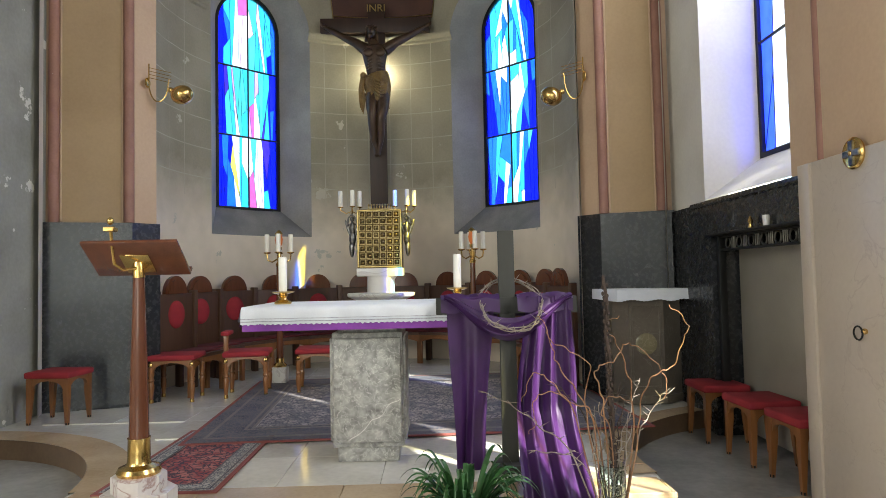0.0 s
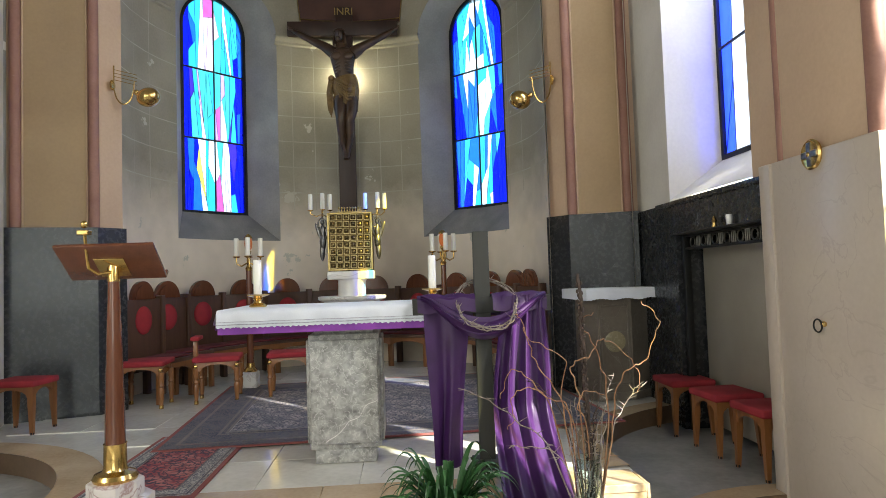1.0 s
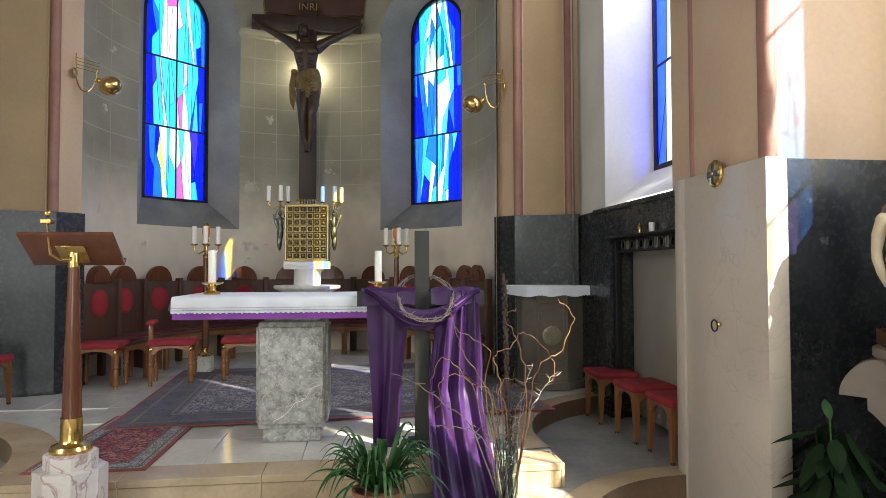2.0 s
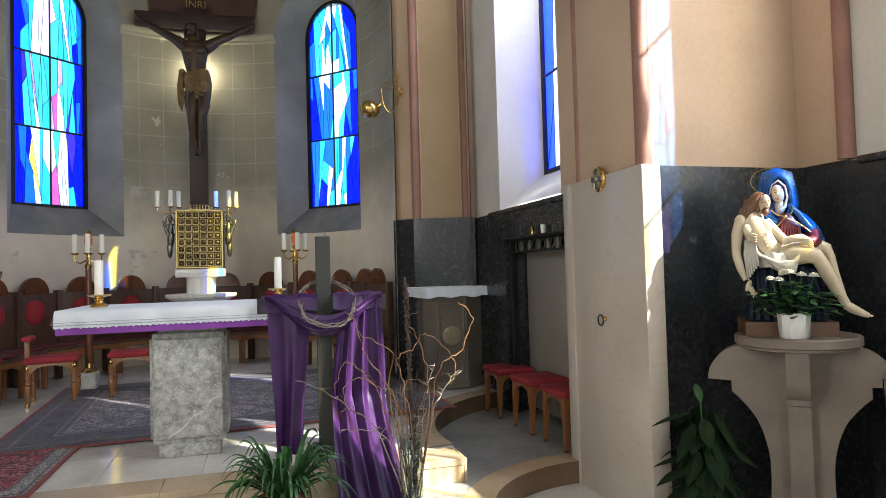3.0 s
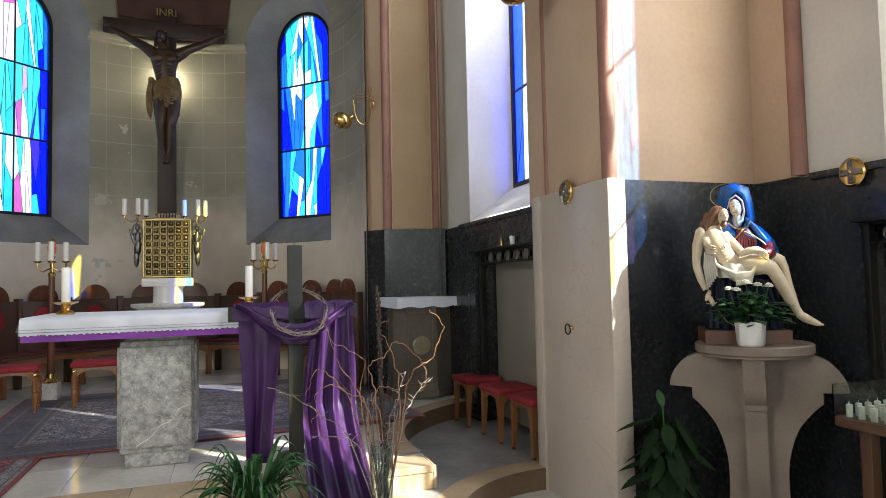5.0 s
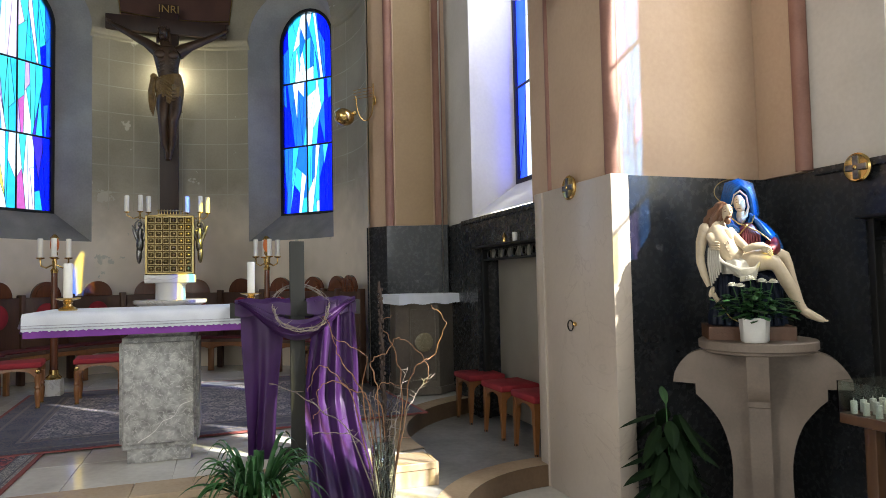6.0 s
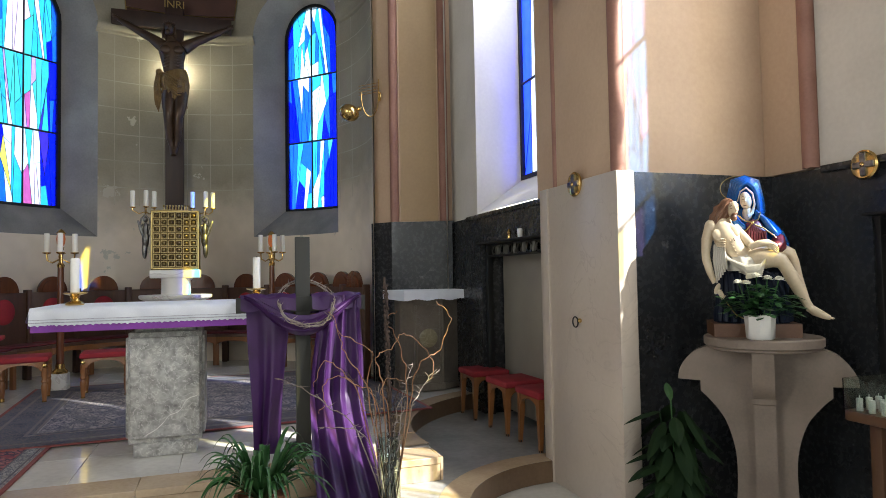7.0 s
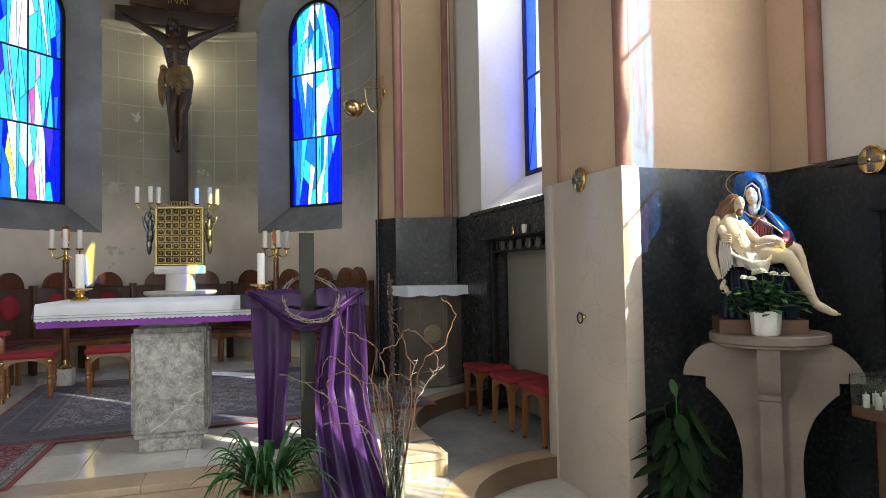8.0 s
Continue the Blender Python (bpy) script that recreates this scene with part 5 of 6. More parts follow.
rug("carpet", 0.46, 6.98, 3.62, 2.95, 3.6, "large faded blue-grey and rose patterned carpet under the altar", ((0.035, RUG_RED, "edge"), (0.10, RUG_BORDER, "border"), (0.03, RUG_LINE, "stripe"), (0.22, RUG_BORDER, "border"),
    (0.025, RUG_LINE, "stripe"), (0.03, RUG_BORDER, "border"), (0.025, RUG_LINE, "stripe")), RUG_FIELD, 0.009)
rug("runner", -0.98, 5.12, 0.72, 1.55, 0, "small red runner with a cream and navy border", ((0.03, RUG_RED, "edge"), (0.02, RUNNER_BORDER, "stripe"), (0.015, RUG_BORDER, "stripe"), (0.07, RUNNER_BORDER, "border"), (0.015, RUG_BORDER, "stripe")), RUNNER_FIELD, 0.0)

# ---- draped cross before the altar ----
cross = thing("lenten_cross", 1.112, 4.66, 0.0, "plain grey wooden cross standing before the altar", "cross")
part("post", box(-0.05, 0.05, -0.025, 0.025, 0.0, 1.50, 0.004), GREY_WOOD, cross)
part("crossbar", box(-0.45, 0.44, -0.028, 0.022, 0.975, 1.08, 0.004), GREY_WOOD, cross)
part("stand", box(-0.09, 0.09, -0.10, 0.10, 0.0, 0.05, 0.006), GREY_WOOD, cross)


def hanging(bm, x0t, x1t, x0b, x1b, zt, zb, y, folds, depth, lean, seed, pinch=0.0):
    """A length of cloth with deepening folds."""
    rng = random.Random(seed)
    ph = [rng.uniform(0, 6.28) for _ in range(4)]
    U, V = 70, 36
    grid = []
    for j in range(V + 1):
        v = j / V
        row = []
        for i in range(U + 1):
            u = i / U
            z = zt + (zb - zt) * v
            w = 0.5 + (u - 0.5) * (1 - pinch * math.sin(math.pi * min(1, v * 1.4)) ** 2)
            x = (x0t + (x1t - x0t) * w) * (1 - v) + (x0b + (x1b - x0b) * w) * v
            f = math.sin(2 * math.pi * folds * u + ph[0] + 0.7 * math.sin(3 * v + ph[1])) + 0.28 * math.sin(2 * math.pi * folds * 1.9 * u + ph[2] + v)
            yy = y - depth * (0.25 + 0.75 * v) * f - lean * max(0, v - 0.55) ** 1.5 * 2.4
            row.append(bm.verts.new((x + 0.008 * math.sin(5 * v + ph[3] + 4 * u), yy, z + 0.012 * math.sin(9 * u + ph[3]) * v)))
        grid.append(row)
    for a, b in zip(grid, grid[1:]):
        for i in range(U):
            bm.faces.new((a[i], a[i + 1], b[i + 1], b[i]))
    return grid


drape = thing("purple_drape", 1.112, 4.66, 0.0, "purple satin cloth draped over the arms of the cross", "drape")
bm = BM()
hanging(bm, -0.38, -0.09, -0.345, -0.165, 1.085, 0.03, -0.075, 1.7, 0.030, 0.0, 3, 0.0)
part("left_fall", bm, PURPLE, drape)
bm = BM()
hanging(bm, 0.11, 0.40, -0.01, 0.40, 1.085, -0.15, -0.085, 3.3, 0.056, 1.12, 7, -0.1)
part("right_fall", bm, PURPLE, drape)
bm = BM()
rows = []
for j in range(13):
    f = j / 12
    row = []
    for i in range(49):
        s = i / 48
        x = -0.40 + 0.79 * s
        sag = 4 * s * (1 - s)
        top = 1.10 - 0.15 * sag ** 1.6
        z = top - f * (0.03 + 0.105 * sag ** 1.3) + 0.006 * math.sin(14 * f + 5 * s)
        y = -0.045 - 0.065 * math.sin(math.pi * f) * (0.4 + 0.6 * sag) - 0.012 * math.sin(f * 15 + 3 * s)
        row.append(bm.verts.new((x, y - 0.05, z)))
    rows.append(row)
for a, b in zip(rows, rows[1:]):
    for i in range(48):
        bm.faces.new((a[i], a[i + 1], b[i + 1], b[i]))
part("swag", bm, PURPLE, drape)
for x0, x1 in ((-0.42, -0.055), (0.055, 0.40)):
    bm = BM()
    ys = [(-0.10, 0.99), (-0.09, 1.075), (-0.05, 1.105), (0.0, 1.10), (0.04, 1.09), (0.06, 0.95)]
    rws = [[bm.verts.new((x, y - 0.006 * math.sin(30 * x + 2 * k), z + 0.006 * math.sin(40 * x + k))) for x in np.linspace(x0, x1, 20)] for k, (y, z) in enumerate(ys)]
    for a, b in zip(rws, rws[1:]):
        for i in range(19):
            bm.faces.new((a[i], a[i + 1], b[i + 1], b[i]))
    part("fold_over_arm", bm, PURPLE, drape)

crown = thing("crown_of_thorns", 1.125, 4.555, 1.04, "crown of thorns woven from dry grey twigs", "crown of thorns")
rng = random.Random(4)
bm = BM()
for k in range(4):
    ph, wob = rng.uniform(0, 6.28), rng.uniform(0.008, 0.017)
    pts = []
    for i in range(41):
        a = 2 * math.pi * i / 40
        r = 0.185 + wob * math.sin(5 * a + ph)
        pts.append((r * math.cos(a), 0.17 * math.sin(a) + wob * math.cos(4 * a + ph), 0.15 * math.sin(a) + wob * math.sin(3 * a + ph)))
    tube(pts, 0.0042 - 0.0006 * k, 6, bm)
    for i in range(0, 40, 2):
        p = Vector(pts[i])
        d = Vector((rng.uniform(-1, 1), rng.uniform(-1, 0.4), rng.uniform(-1, 1))).normalized() * rng.uniform(0.025, 0.055)
        tube([p, p + d * 0.6, p + d], [0.003, 0.002, 0.0005], 4, bm)
part("woven_ring", bm, TWIG_PALE, crown)

# ---- bundle of branches ----
bundle = thing("branch_bundle", 1.52, 3.82, -STEP, "bundle of dry curly thorn branches in a glass vase", "branches")
rng = random.Random(21)


def curly(start, heading, length, curl, r0, sway, n=56):
    """A branch that winds as it climbs and hooks over towards its tip."""
    pts, p, ph = [Vector(start)], Vector(start), rng.uniform(0, 6.28)
    for i in range(n):
        f = i / n
        ang = heading * (0.35 + 0.65 * min(1, 2 * f)) + curl * max(0, f - 0.5) ** 1.4 * 2.6 + sway * math.sin(f * 15 + ph) * min(1, 2.2 * f) + 0.25 * math.sin(f * 37 + 2 * ph)
        p = p + Vector((math.sin(ang), -0.12 * math.sin(f * 4 + ph), math.cos(ang))) * (length / n)
        pts.append(p.copy())
    return pts, [max(0.0018, r0 * (1 - 0.62 * i / n)) for i in range(n + 1)]


bm = BM()
stick = [(0.02 - 0.028 * f + 0.006 * math.sin(30 * f), 0.008 * math.cos(30 * f), 1.36 * f) for f in np.linspace(0, 1, 60)]
tube(stick, [0.013 - 0.005 * f for f in np.linspace(0, 1, 60)], 7, bm)
for k in range(110):
    f = 0.12 + 0.86 * k / 110
    blob(0.02 - 0.028 * f + 0.012 * math.sin(k * 2.4), 0.012 * math.cos(k * 2.4), 1.36 * f, 0.008, 0.008, 0.012, bm, None, 5, 4)
part("twisted_stick", bm, TWIG_DARK, bundle, "dark twisted upright stick")


def eased(pts, n=5):
    """A smooth line through the given profile."""
    out, q = [], [pts[0]] + pts + [pts[-1]]
    for a, b, c, d in zip(q, q[1:], q[2:], q[3:]):
        for i in range(n):
            t = i / n
            out.append(tuple(0.5 * (2 * b[k] + (c[k] - a[k]) * t + (2 * a[k] - 5 * b[k] + 4 * c[k] - d[k]) * t * t + (3 * b[k] - a[k] - 3 * c[k] + d[k]) * t ** 3) for k in (0, 1)))
    return out + [pts[-1]]


def bent_branch(way, depth, r0, mat, thorns=0):
    """A branch bent through a few places of its upright plane, with small kinks on it."""
    line = eased(way, 7)
    n, ph = len(line) - 1, rng.uniform(0, 6.28)
    pts = [Vector((x + 0.005 * math.sin(i * 0.9 + ph), depth * math.sin(2.2 * i / n) + 0.006 * math.cos(i * 0.7 + ph), z + 0.004 * math.sin(i * 1.3 + ph))) for i, (x, z) in enumerate(line)]
    bm = tube(pts, [max(0.0017, 0.8 * r0 * (1 - 0.55 * i / n)) for i in range(n + 1)], 6)
    for i in range(6, n, max(2, n // thorns) if thorns else n + 1):
        d = Vector((rng.choice((-1, 1)) * rng.uniform(0.5, 1), rng.uniform(-0.4, 0.4), rng.uniform(-0.3, 0.8))).normalized() * rng.uniform(0.025, 0.06)
        tube([pts[i], pts[i] + d], [0.003, 0.0007], 4, bm)
    part("thorn_branch" if thorns else "branch", bm, mat, bundle)


bent_branch([(0.03, 0.020), (0.12, 0.475), (0.14, 0.655), (0.17, 0.795), (0.24, 0.875), (0.31, 0.905), (0.36, 1.025), (0.39, 1.095), (0.36, 1.155), (0.30, 1.205)], -0.05, 0.0056, TWIG)
bent_branch([(0.02, 0.020), (0.11, 0.475), (0.12, 0.765), (0.10, 0.875), (0.06, 1.005), (0.015, 1.075), (0.0, 1.125), (0.03, 1.135), (0.08, 1.150)], 0.04, 0.0056, TWIG)
bent_branch([(-0.01, 0.020), (-0.03, 0.635), (-0.045, 0.765), (-0.077, 0.865), (-0.057, 0.915), (0.015, 0.940), (0.06, 1.015), (0.10, 1.018), (0.17, 0.975), (0.24, 0.892), (0.27, 0.821), (0.257, 0.745)], -0.07, 0.0054, TWIG)
bent_branch([(-0.03, 0.020), (-0.10, 0.505), (-0.14, 0.735), (-0.22, 0.855), (-0.27, 0.935), (-0.29, 1.005), (-0.33, 1.135), (-0.36, 1.165)], -0.06, 0.0054, TWIG)
bent_branch([(-0.03, 0.020), (-0.17, 0.645), (-0.26, 0.795), (-0.33, 0.865), (-0.386, 0.865), (-0.414, 0.792), (-0.44, 0.735)], 0.03, 0.005, TWIG)
bent_branch([(-0.02, 0.020), (-0.08, 0.535), (-0.11, 0.695), (-0.20, 0.735), (-0.29, 0.795), (-0.37, 0.780), (-0.40, 0.725), (-0.385, 0.655), (-0.42, 0.595)], -0.08, 0.0048, TWIG)
bent_branch([(-0.01, 0.020), (-0.05, 0.535), (-0.12, 0.735), (-0.08, 0.895), (-0.19, 0.985), (-0.28, 1.035), (-0.30, 1.095)], 0.05, 0.005, TWIG)
bent_branch([(0.0, 0.020), (0.0, 0.555), (-0.05, 0.675), (-0.02, 0.755), (0.05, 0.755), (0.11, 0.715)], -0.05, 0.0048, TWIG)
bent_branch([(-0.04, 0.020), (-0.20, 0.475), (-0.37, 0.635), (-0.51, 0.745), (-0.66, 0.815)], -0.10, 0.0058, TWIG_PALE, 12)
bent_branch([(-0.03, 0.040), (-0.13, 0.395), (-0.23, 0.495), (-0.36, 0.520), (-0.42, 0.520)], -0.12, 0.005, TWIG_PALE, 8)
bent_branch([(0.02, 0.020), (0.14, 0.535), (0.20, 0.645), (0.26, 0.735), (0.31, 0.770)], 0.02, 0.0052, TWIG_PALE, 12)
bent_branch([(0.0, 0.020), (0.09, 0.535), (0.13, 0.695), (0.17, 0.835)], 0.06, 0.005, TWIG_PALE, 10)
bent_branch([(0.0, 0.020), (-0.09, 0.565), (-0.20, 0.755), (-0.28, 0.815)], 0.04, 0.005, TWIG_DARK, 10)
for k, (h, ln) in enumerate(((0.10, 0.75), (-0.12, 0.72), (0.14, 0.68), (0.02, 0.66), (0.12, 0.62), (-0.14, 0.60), (0.05, 0.82), (-0.06, 0.78), (-0.16, 0.7), (0.0, 0.55), (0.08, 0.5), (-0.08, 0.5))):
    pts, rad = curly((rng.uniform(-0.05, 0.05), rng.uniform(-0.04, 0.04), 0.02), h, ln, 0.2, rng.uniform(0.004, 0.0055), 0.12)
    bm = tube(pts, rad, 6)
    for i in range(8, len(pts) - 1, 4):
        d = Vector((rng.choice((-1, 1)) * rng.uniform(0.5, 1), rng.uniform(-0.4, 0.4), rng.uniform(-0.1, 0.8))).normalized() * rng.uniform(0.025, 0.055)
        tube([pts[i], pts[i] + d], [0.003, 0.0007], 4, bm)
    part("thorn_branch", bm, TWIG_PALE if k % 3 else TWIG_DARK, bundle)
part("vase", lathe([(0.066, 0), (0.068, 0.004), (0.068, 0.42), (0.064, 0.42), (0.064, 0.012), (0.0, 0.012)], 28), GUARD, bundle, "clear glass cylinder vase")

# ---- plant before the cross ----
plant = thing("strap_leaf_plant", 0.79, 3.82, -STEP, "green strap-leaved plant in a terracotta pot", "plant")
part("pot", lathe([(0.09, 0), (0.115, 0.12), (0.125, 0.13), (0.125, 0.155), (0.11, 0.155), (0.10, 0.13)], 24), TERRACOTTA, plant)
rng = random.Random(9)


def strap(heading, length, rise, width, droop):
    bm = BM()
    left, right, mid = [], [], []
    n = 12
    d, s = Vector((math.cos(heading), math.sin(heading), 0)), Vector((-math.sin(heading), math.cos(heading), 0))
    for i in range(n + 1):
        f = i / n
        p = d * (0.03 + length * f * (1 - 0.15 * f)) + Vector((0, 0, 0.14 + rise * math.sin(f * 2.1) - droop * f * f * f))
        w = width * (math.sin(math.pi * (0.12 + 0.88 * f)) ** 0.7) * (1 - 0.3 * f) if f < 0.999 else 0.0005
        tw = 0.25 * math.sin(heading * 3 + f * 2)
        q = s * math.cos(tw) + Vector((0, 0, math.sin(tw)))
        left.append(p + q * w)
        right.append(p - q * w)
        mid.append(p - Vector((0, 0, w * 0.45)))
    ribbon(left, mid, bm)
    ribbon(mid, right, bm)
    bmesh.ops.remove_doubles(bm, verts=bm.verts, dist=1e-5)
    return bm


for k in range(95):
    ring = k / 95
    part("leaf", strap(k * 2.39996 + rng.uniform(-0.2, 0.2), rng.uniform(0.22, 0.42) * (0.65 + 0.5 * ring), rng.uniform(0.14, 0.29) * (1.25 - 0.5 * ring), rng.uniform(0.011, 0.018), rng.uniform(0.05, 0.20) * (0.3 + ring)), LEAF, plant)
tagged(finish("paper_card", box(0.50, 0.60, 4.66, 4.70, 0.0, 0.012, 0.002), WHITE_GLAZE), "small white card lying on the marble floor", "card")

plant.scale = (1.2, 1.15, 1.05)


# ---- side altar before the right pier ----
side_altar = thing("side_altar", 2.66, 6.78, 0.0, "dark brown-grey marble side table with panelled front", "side table")
plan = [(-0.30, 0.2), (-0.30, -0.02), (-0.20, -0.21), (0.13, -0.21), (0.36, -0.05), (0.36, 0.2)]


def grown_plan(p, by):
    return [(x * (1 + by), y * (1 + by) if y < 0 else y) for x, y in p]


part("body", prism(plan, 0.06, 0.96, None, 0.006), SIDE_MARBLE, side_altar, smooth=False)
part("foot", prism(grown_plan(plan, 0.08), 0.0, 0.07, None, 0.006), SIDE_MARBLE, side_altar, smooth=False)
part("cornice", prism(grown_plan(plan, 0.12), 0.96, 1.0, None, 0.012), SIDE_MARBLE, side_altar, smooth=False)
part("top", prism([(-0.41, 0.2), (-0.41, -0.05), (-0.30, -0.27), (0.36, -0.27), (0.36, 0.2)], 1.0, 1.05, None, 0.008), SIDE_MARBLE, side_altar, smooth=False)
fr = BM()
for x0, x1, z0, z1 in ((-0.185, -0.165, 0.14, 0.9), (0.085, 0.105, 0.14, 0.9), (-0.165, 0.085, 0.14, 0.16), (-0.165, 0.085, 0.88, 0.90)):
    box(x0, x1, -0.222, -0.205, z0, z1, 0.004, 1, fr)
part("panel_frame", fr, SIDE_MARBLE, side_altar)
bm = lathe([(0.098, 0), (0.10, 0.008), (0.075, 0.014), (0.02, 0.012)], 28)
bmesh.ops.rotate(bm, verts=bm.verts, cent=(0, 0, 0), matrix=Matrix.Rotation(math.pi / 2, 3, "X"))
bmesh.ops.translate(bm, verts=bm.verts, vec=(-0.04, -0.212, 0.55))
part("medallion", bm, OLIVE_STONE, side_altar, "pale round stone medallion")
side_cloth = thing("side_altar_cloth", 2.66, 6.78, 1.052, "white lace cloth on the side table", "altar cloth")
bm = BM()
rim_pts = [(-0.43, 0.2)] + [(-0.43, -0.05), (-0.32, -0.285)] + [(x, -0.285) for x in np.linspace(-0.30, 0.37, 60)] + [(0.375, -0.28), (0.375, 0.2)]
top = [bm.verts.new((x, y, 0.008)) for x, y in rim_pts]
bm.faces.new(top)
low = [bm.verts.new((x * 1.01, y - 0.008 * math.sin(x * 40) - 0.006, -0.10 + 0.008 * math.sin(x * 26) + 0.006 * abs(math.sin(x * 90)))) for x, y in rim_pts]
mid = [bm.verts.new((x * 1.006, y - 0.004 * math.sin(x * 40) - 0.004, -0.045)) for x, y in rim_pts]
for a, b in ((top, mid), (mid, low)):
    for i in range(len(top) - 1):
        bm.faces.new((a[i], a[i + 1], b[i + 1], b[i]))
part("linen", bm, WHITE_CLOTH, side_cloth)


# ---- wall lamps ----
def wall_lamp(side, x, y, z):
    c = thing("wall_lamp", x, y, z, "brass wall lamp with a globe on a looped bracket", "wall lamp", "brass wall lamps")
    bm = lathe([(0.05, 0), (0.052, 0.01), (0.035, 0.022)], 20)
    bmesh.ops.rotate(bm, verts=bm.verts, cent=(0, 0, 0), matrix=Matrix.Rotation(-side * math.pi / 2, 3, "Y"))
    part("wall_plate", bm, BRASS, c)
    pts = [(-side * 0.02, 0, 0.20)] + [(-side * (0.02 + 0.10 * (1 - math.cos(a))), 0, 0.0 - (0.20 if side < 0 else 0.24) * math.sin(a)) for a in np.linspace(0.0, math.pi, 13)] + [(-side * 0.225, 0, 0.03)]
    part("loop", tube(pts, 0.007, 8), BRASS, c)
    for k in range(4):
        z = 0.16 - 0.035 * k
        part("rod", tube([(-side * 0.02, 0, z), (-side * 0.25, 0, z - 0.06)], 0.0035, 6), BRASS, c)
    ball = -0.13 if side < 0 else -0.21
    bm = blob(-side * 0.36, 0, ball, 0.115, 0.105, 0.095, None, (0, side * 20, 0), 28, 16)
    blob(-side * 0.245, 0, ball + 0.05, 0.03, 0.03, 0.03, bm)
    part("globe", bm, BRASS, c, "polished brass globe shade")
    return c


wall_lamp(-1, -2.27, 7.20, 3.28)
wall_lamp(1, 2.28, 7.20, 3.28)
wall_lamp(1, 2.90, 3.98, 3.44)


# ---- consecration crosses ----
def disc_cross(x, y, z, rz):
    c = thing("consecration_cross", x, y, z, "round brass disc with a raised enamel cross on the wall", "wall disc", "consecration crosses", rz=rz)
    bm = lathe([(0.082, 0.0), (0.085, 0.012), (0.075, 0.02), (0.06, 0.016), (0.0, 0.016)], 30)
    bmesh.ops.rotate(bm, verts=bm.verts, cent=(0, 0, 0), matrix=Matrix.Rotation(math.pi / 2, 3, "X"))
    part("disc", bm, BRASS, c)
    bm = BM()
    for a, b in ((0.018, 0.066), (0.066, 0.018)):
        box(-a, a, -0.028, -0.012, -b, b, 0.004, 1, bm)
    arms = part("cross", bm, SILVER, c, "pale metal cross")
    part("stud", blob(0, -0.028, 0, 0.014, 0.008, 0.014), BRASS, arms)
    return c


disc_cross(2.868, 3.885, 1.817, -90)
disc_cross(4.066, 2.72, 1.80, -90)
ring = thing("iron_ring", 2.868, 3.895, 0.88, "small iron ring on a boss in the marble", "ring")
bm = BM()
tube([(-0.022, 0.035 * math.cos(a), 0.035 * math.sin(a)) for a in np.linspace(0, 2 * math.pi, 21)], 0.005, 6, bm)
part("hoop", bm, IRON, ring)
part("boss", blob(-0.008, -0.03, 0.01, 0.018, 0.016, 0.016), BRASS, ring)
switch = thing("wall_socket", WALL_LEFT + 0.002, 6.03, 1.93, "white round wall socket above a grey cable box", "socket")
bm = lathe([(0.055, 0.0), (0.055, 0.012), (0.03, 0.016)], 20)
bmesh.ops.rotate(bm, verts=bm.verts, cent=(0, 0, 0), matrix=Matrix.Rotation(math.pi / 2, 3, "Y"))
part("cover", bm, WHITE_GLAZE, switch)
part("cable_box", box(0.0, 0.03, -0.03, 0.03, -0.42, -0.07, 0.004), SLATE, switch, "grey metal cable box")
lantern = thing("vigil_light", 2.965, 4.99, 1.5225, "small white votive glass beside a brass figure on the radiator shelf", "vigil light")
part("glass", lathe([(0.02, 0), (0.025, 0.06), (0.022, 0.075)], 14, 0.0, 0.0), WHITE_GLAZE, lantern)
part("figure", lathe([(0.02, 0), (0.012, 0.03), (0.02, 0.05), (0.006, 0.085)], 12, 0.0, 0.22), BRASS, lantern)

# ---- stone table with the mourning group ----
TX, TY = 3.535, 2.98
ped = thing("statue_pedestal", TX, TY, -2 * STEP, "sandstone pedestal table with scrolled wings and a round top", "pedestal", rz=-45)
part("round_top", lathe([(0.285, 1.07), (0.295, 1.075), (0.295, 1.085), (0.308, 1.09), (0.315, 1.095), (0.315, 1.135), (0.307, 1.142)], 48), SAND_STONE, ped)
prof = [(0.0, 0.0)] + eased([(0.21, 0.0), (0.175, 0.18), (0.165, 0.38), (0.18, 0.52), (0.23, 0.66), (0.31, 0.76), (0.365, 0.81)]) + [(0.365, 0.87)] + eased([(0.50, 0.875), (0.49, 0.93), (0.455, 0.99), (0.395, 1.045), (0.33, 1.07)]) + [(0.0, 1.07)]
bm = BM()
outline = [(0.93 * x, z) for x, z in prof] + [(-0.93 * x, z) for x, z in prof[::-1][1:-1]]
f0, f1 = [bm.verts.new((x, -0.02, z)) for x, z in outline], [bm.verts.new((x, 0.10, z)) for x, z in outline]
bm.faces.new(f0)
bm.faces.new(f1[::-1])
for i in range(len(outline)):
    bm.faces.new((f0[i], f0[(i + 1) % len(outline)], f1[(i + 1) % len(outline)], f1[i]))
part("scrolled_slab", bm, SAND_STONE, ped)
bm = BM()
fp = [(-0.02, 0.0), (-0.10, 0.0), (-0.10, 0.76), (-0.125, 0.77), (-0.125, 0.80), (-0.17, 0.82), (-0.22, 0.90), (-0.25, 1.0), (-0.26, 1.07), (-0.02, 1.07)]
g0, g1 = [bm.verts.new((-0.055, y, z)) for y, z in fp], [bm.verts.new((0.055, y, z)) for y, z in fp]
bm.faces.new(g0)
bm.faces.new(g1[::-1])
for i in range(len(fp)):
    bm.faces.new((g0[i], g0[(i + 1) % len(fp)], g1[(i + 1) % len(fp)], g1[i]))
part("front_bracket", bm, SAND_STONE, ped)

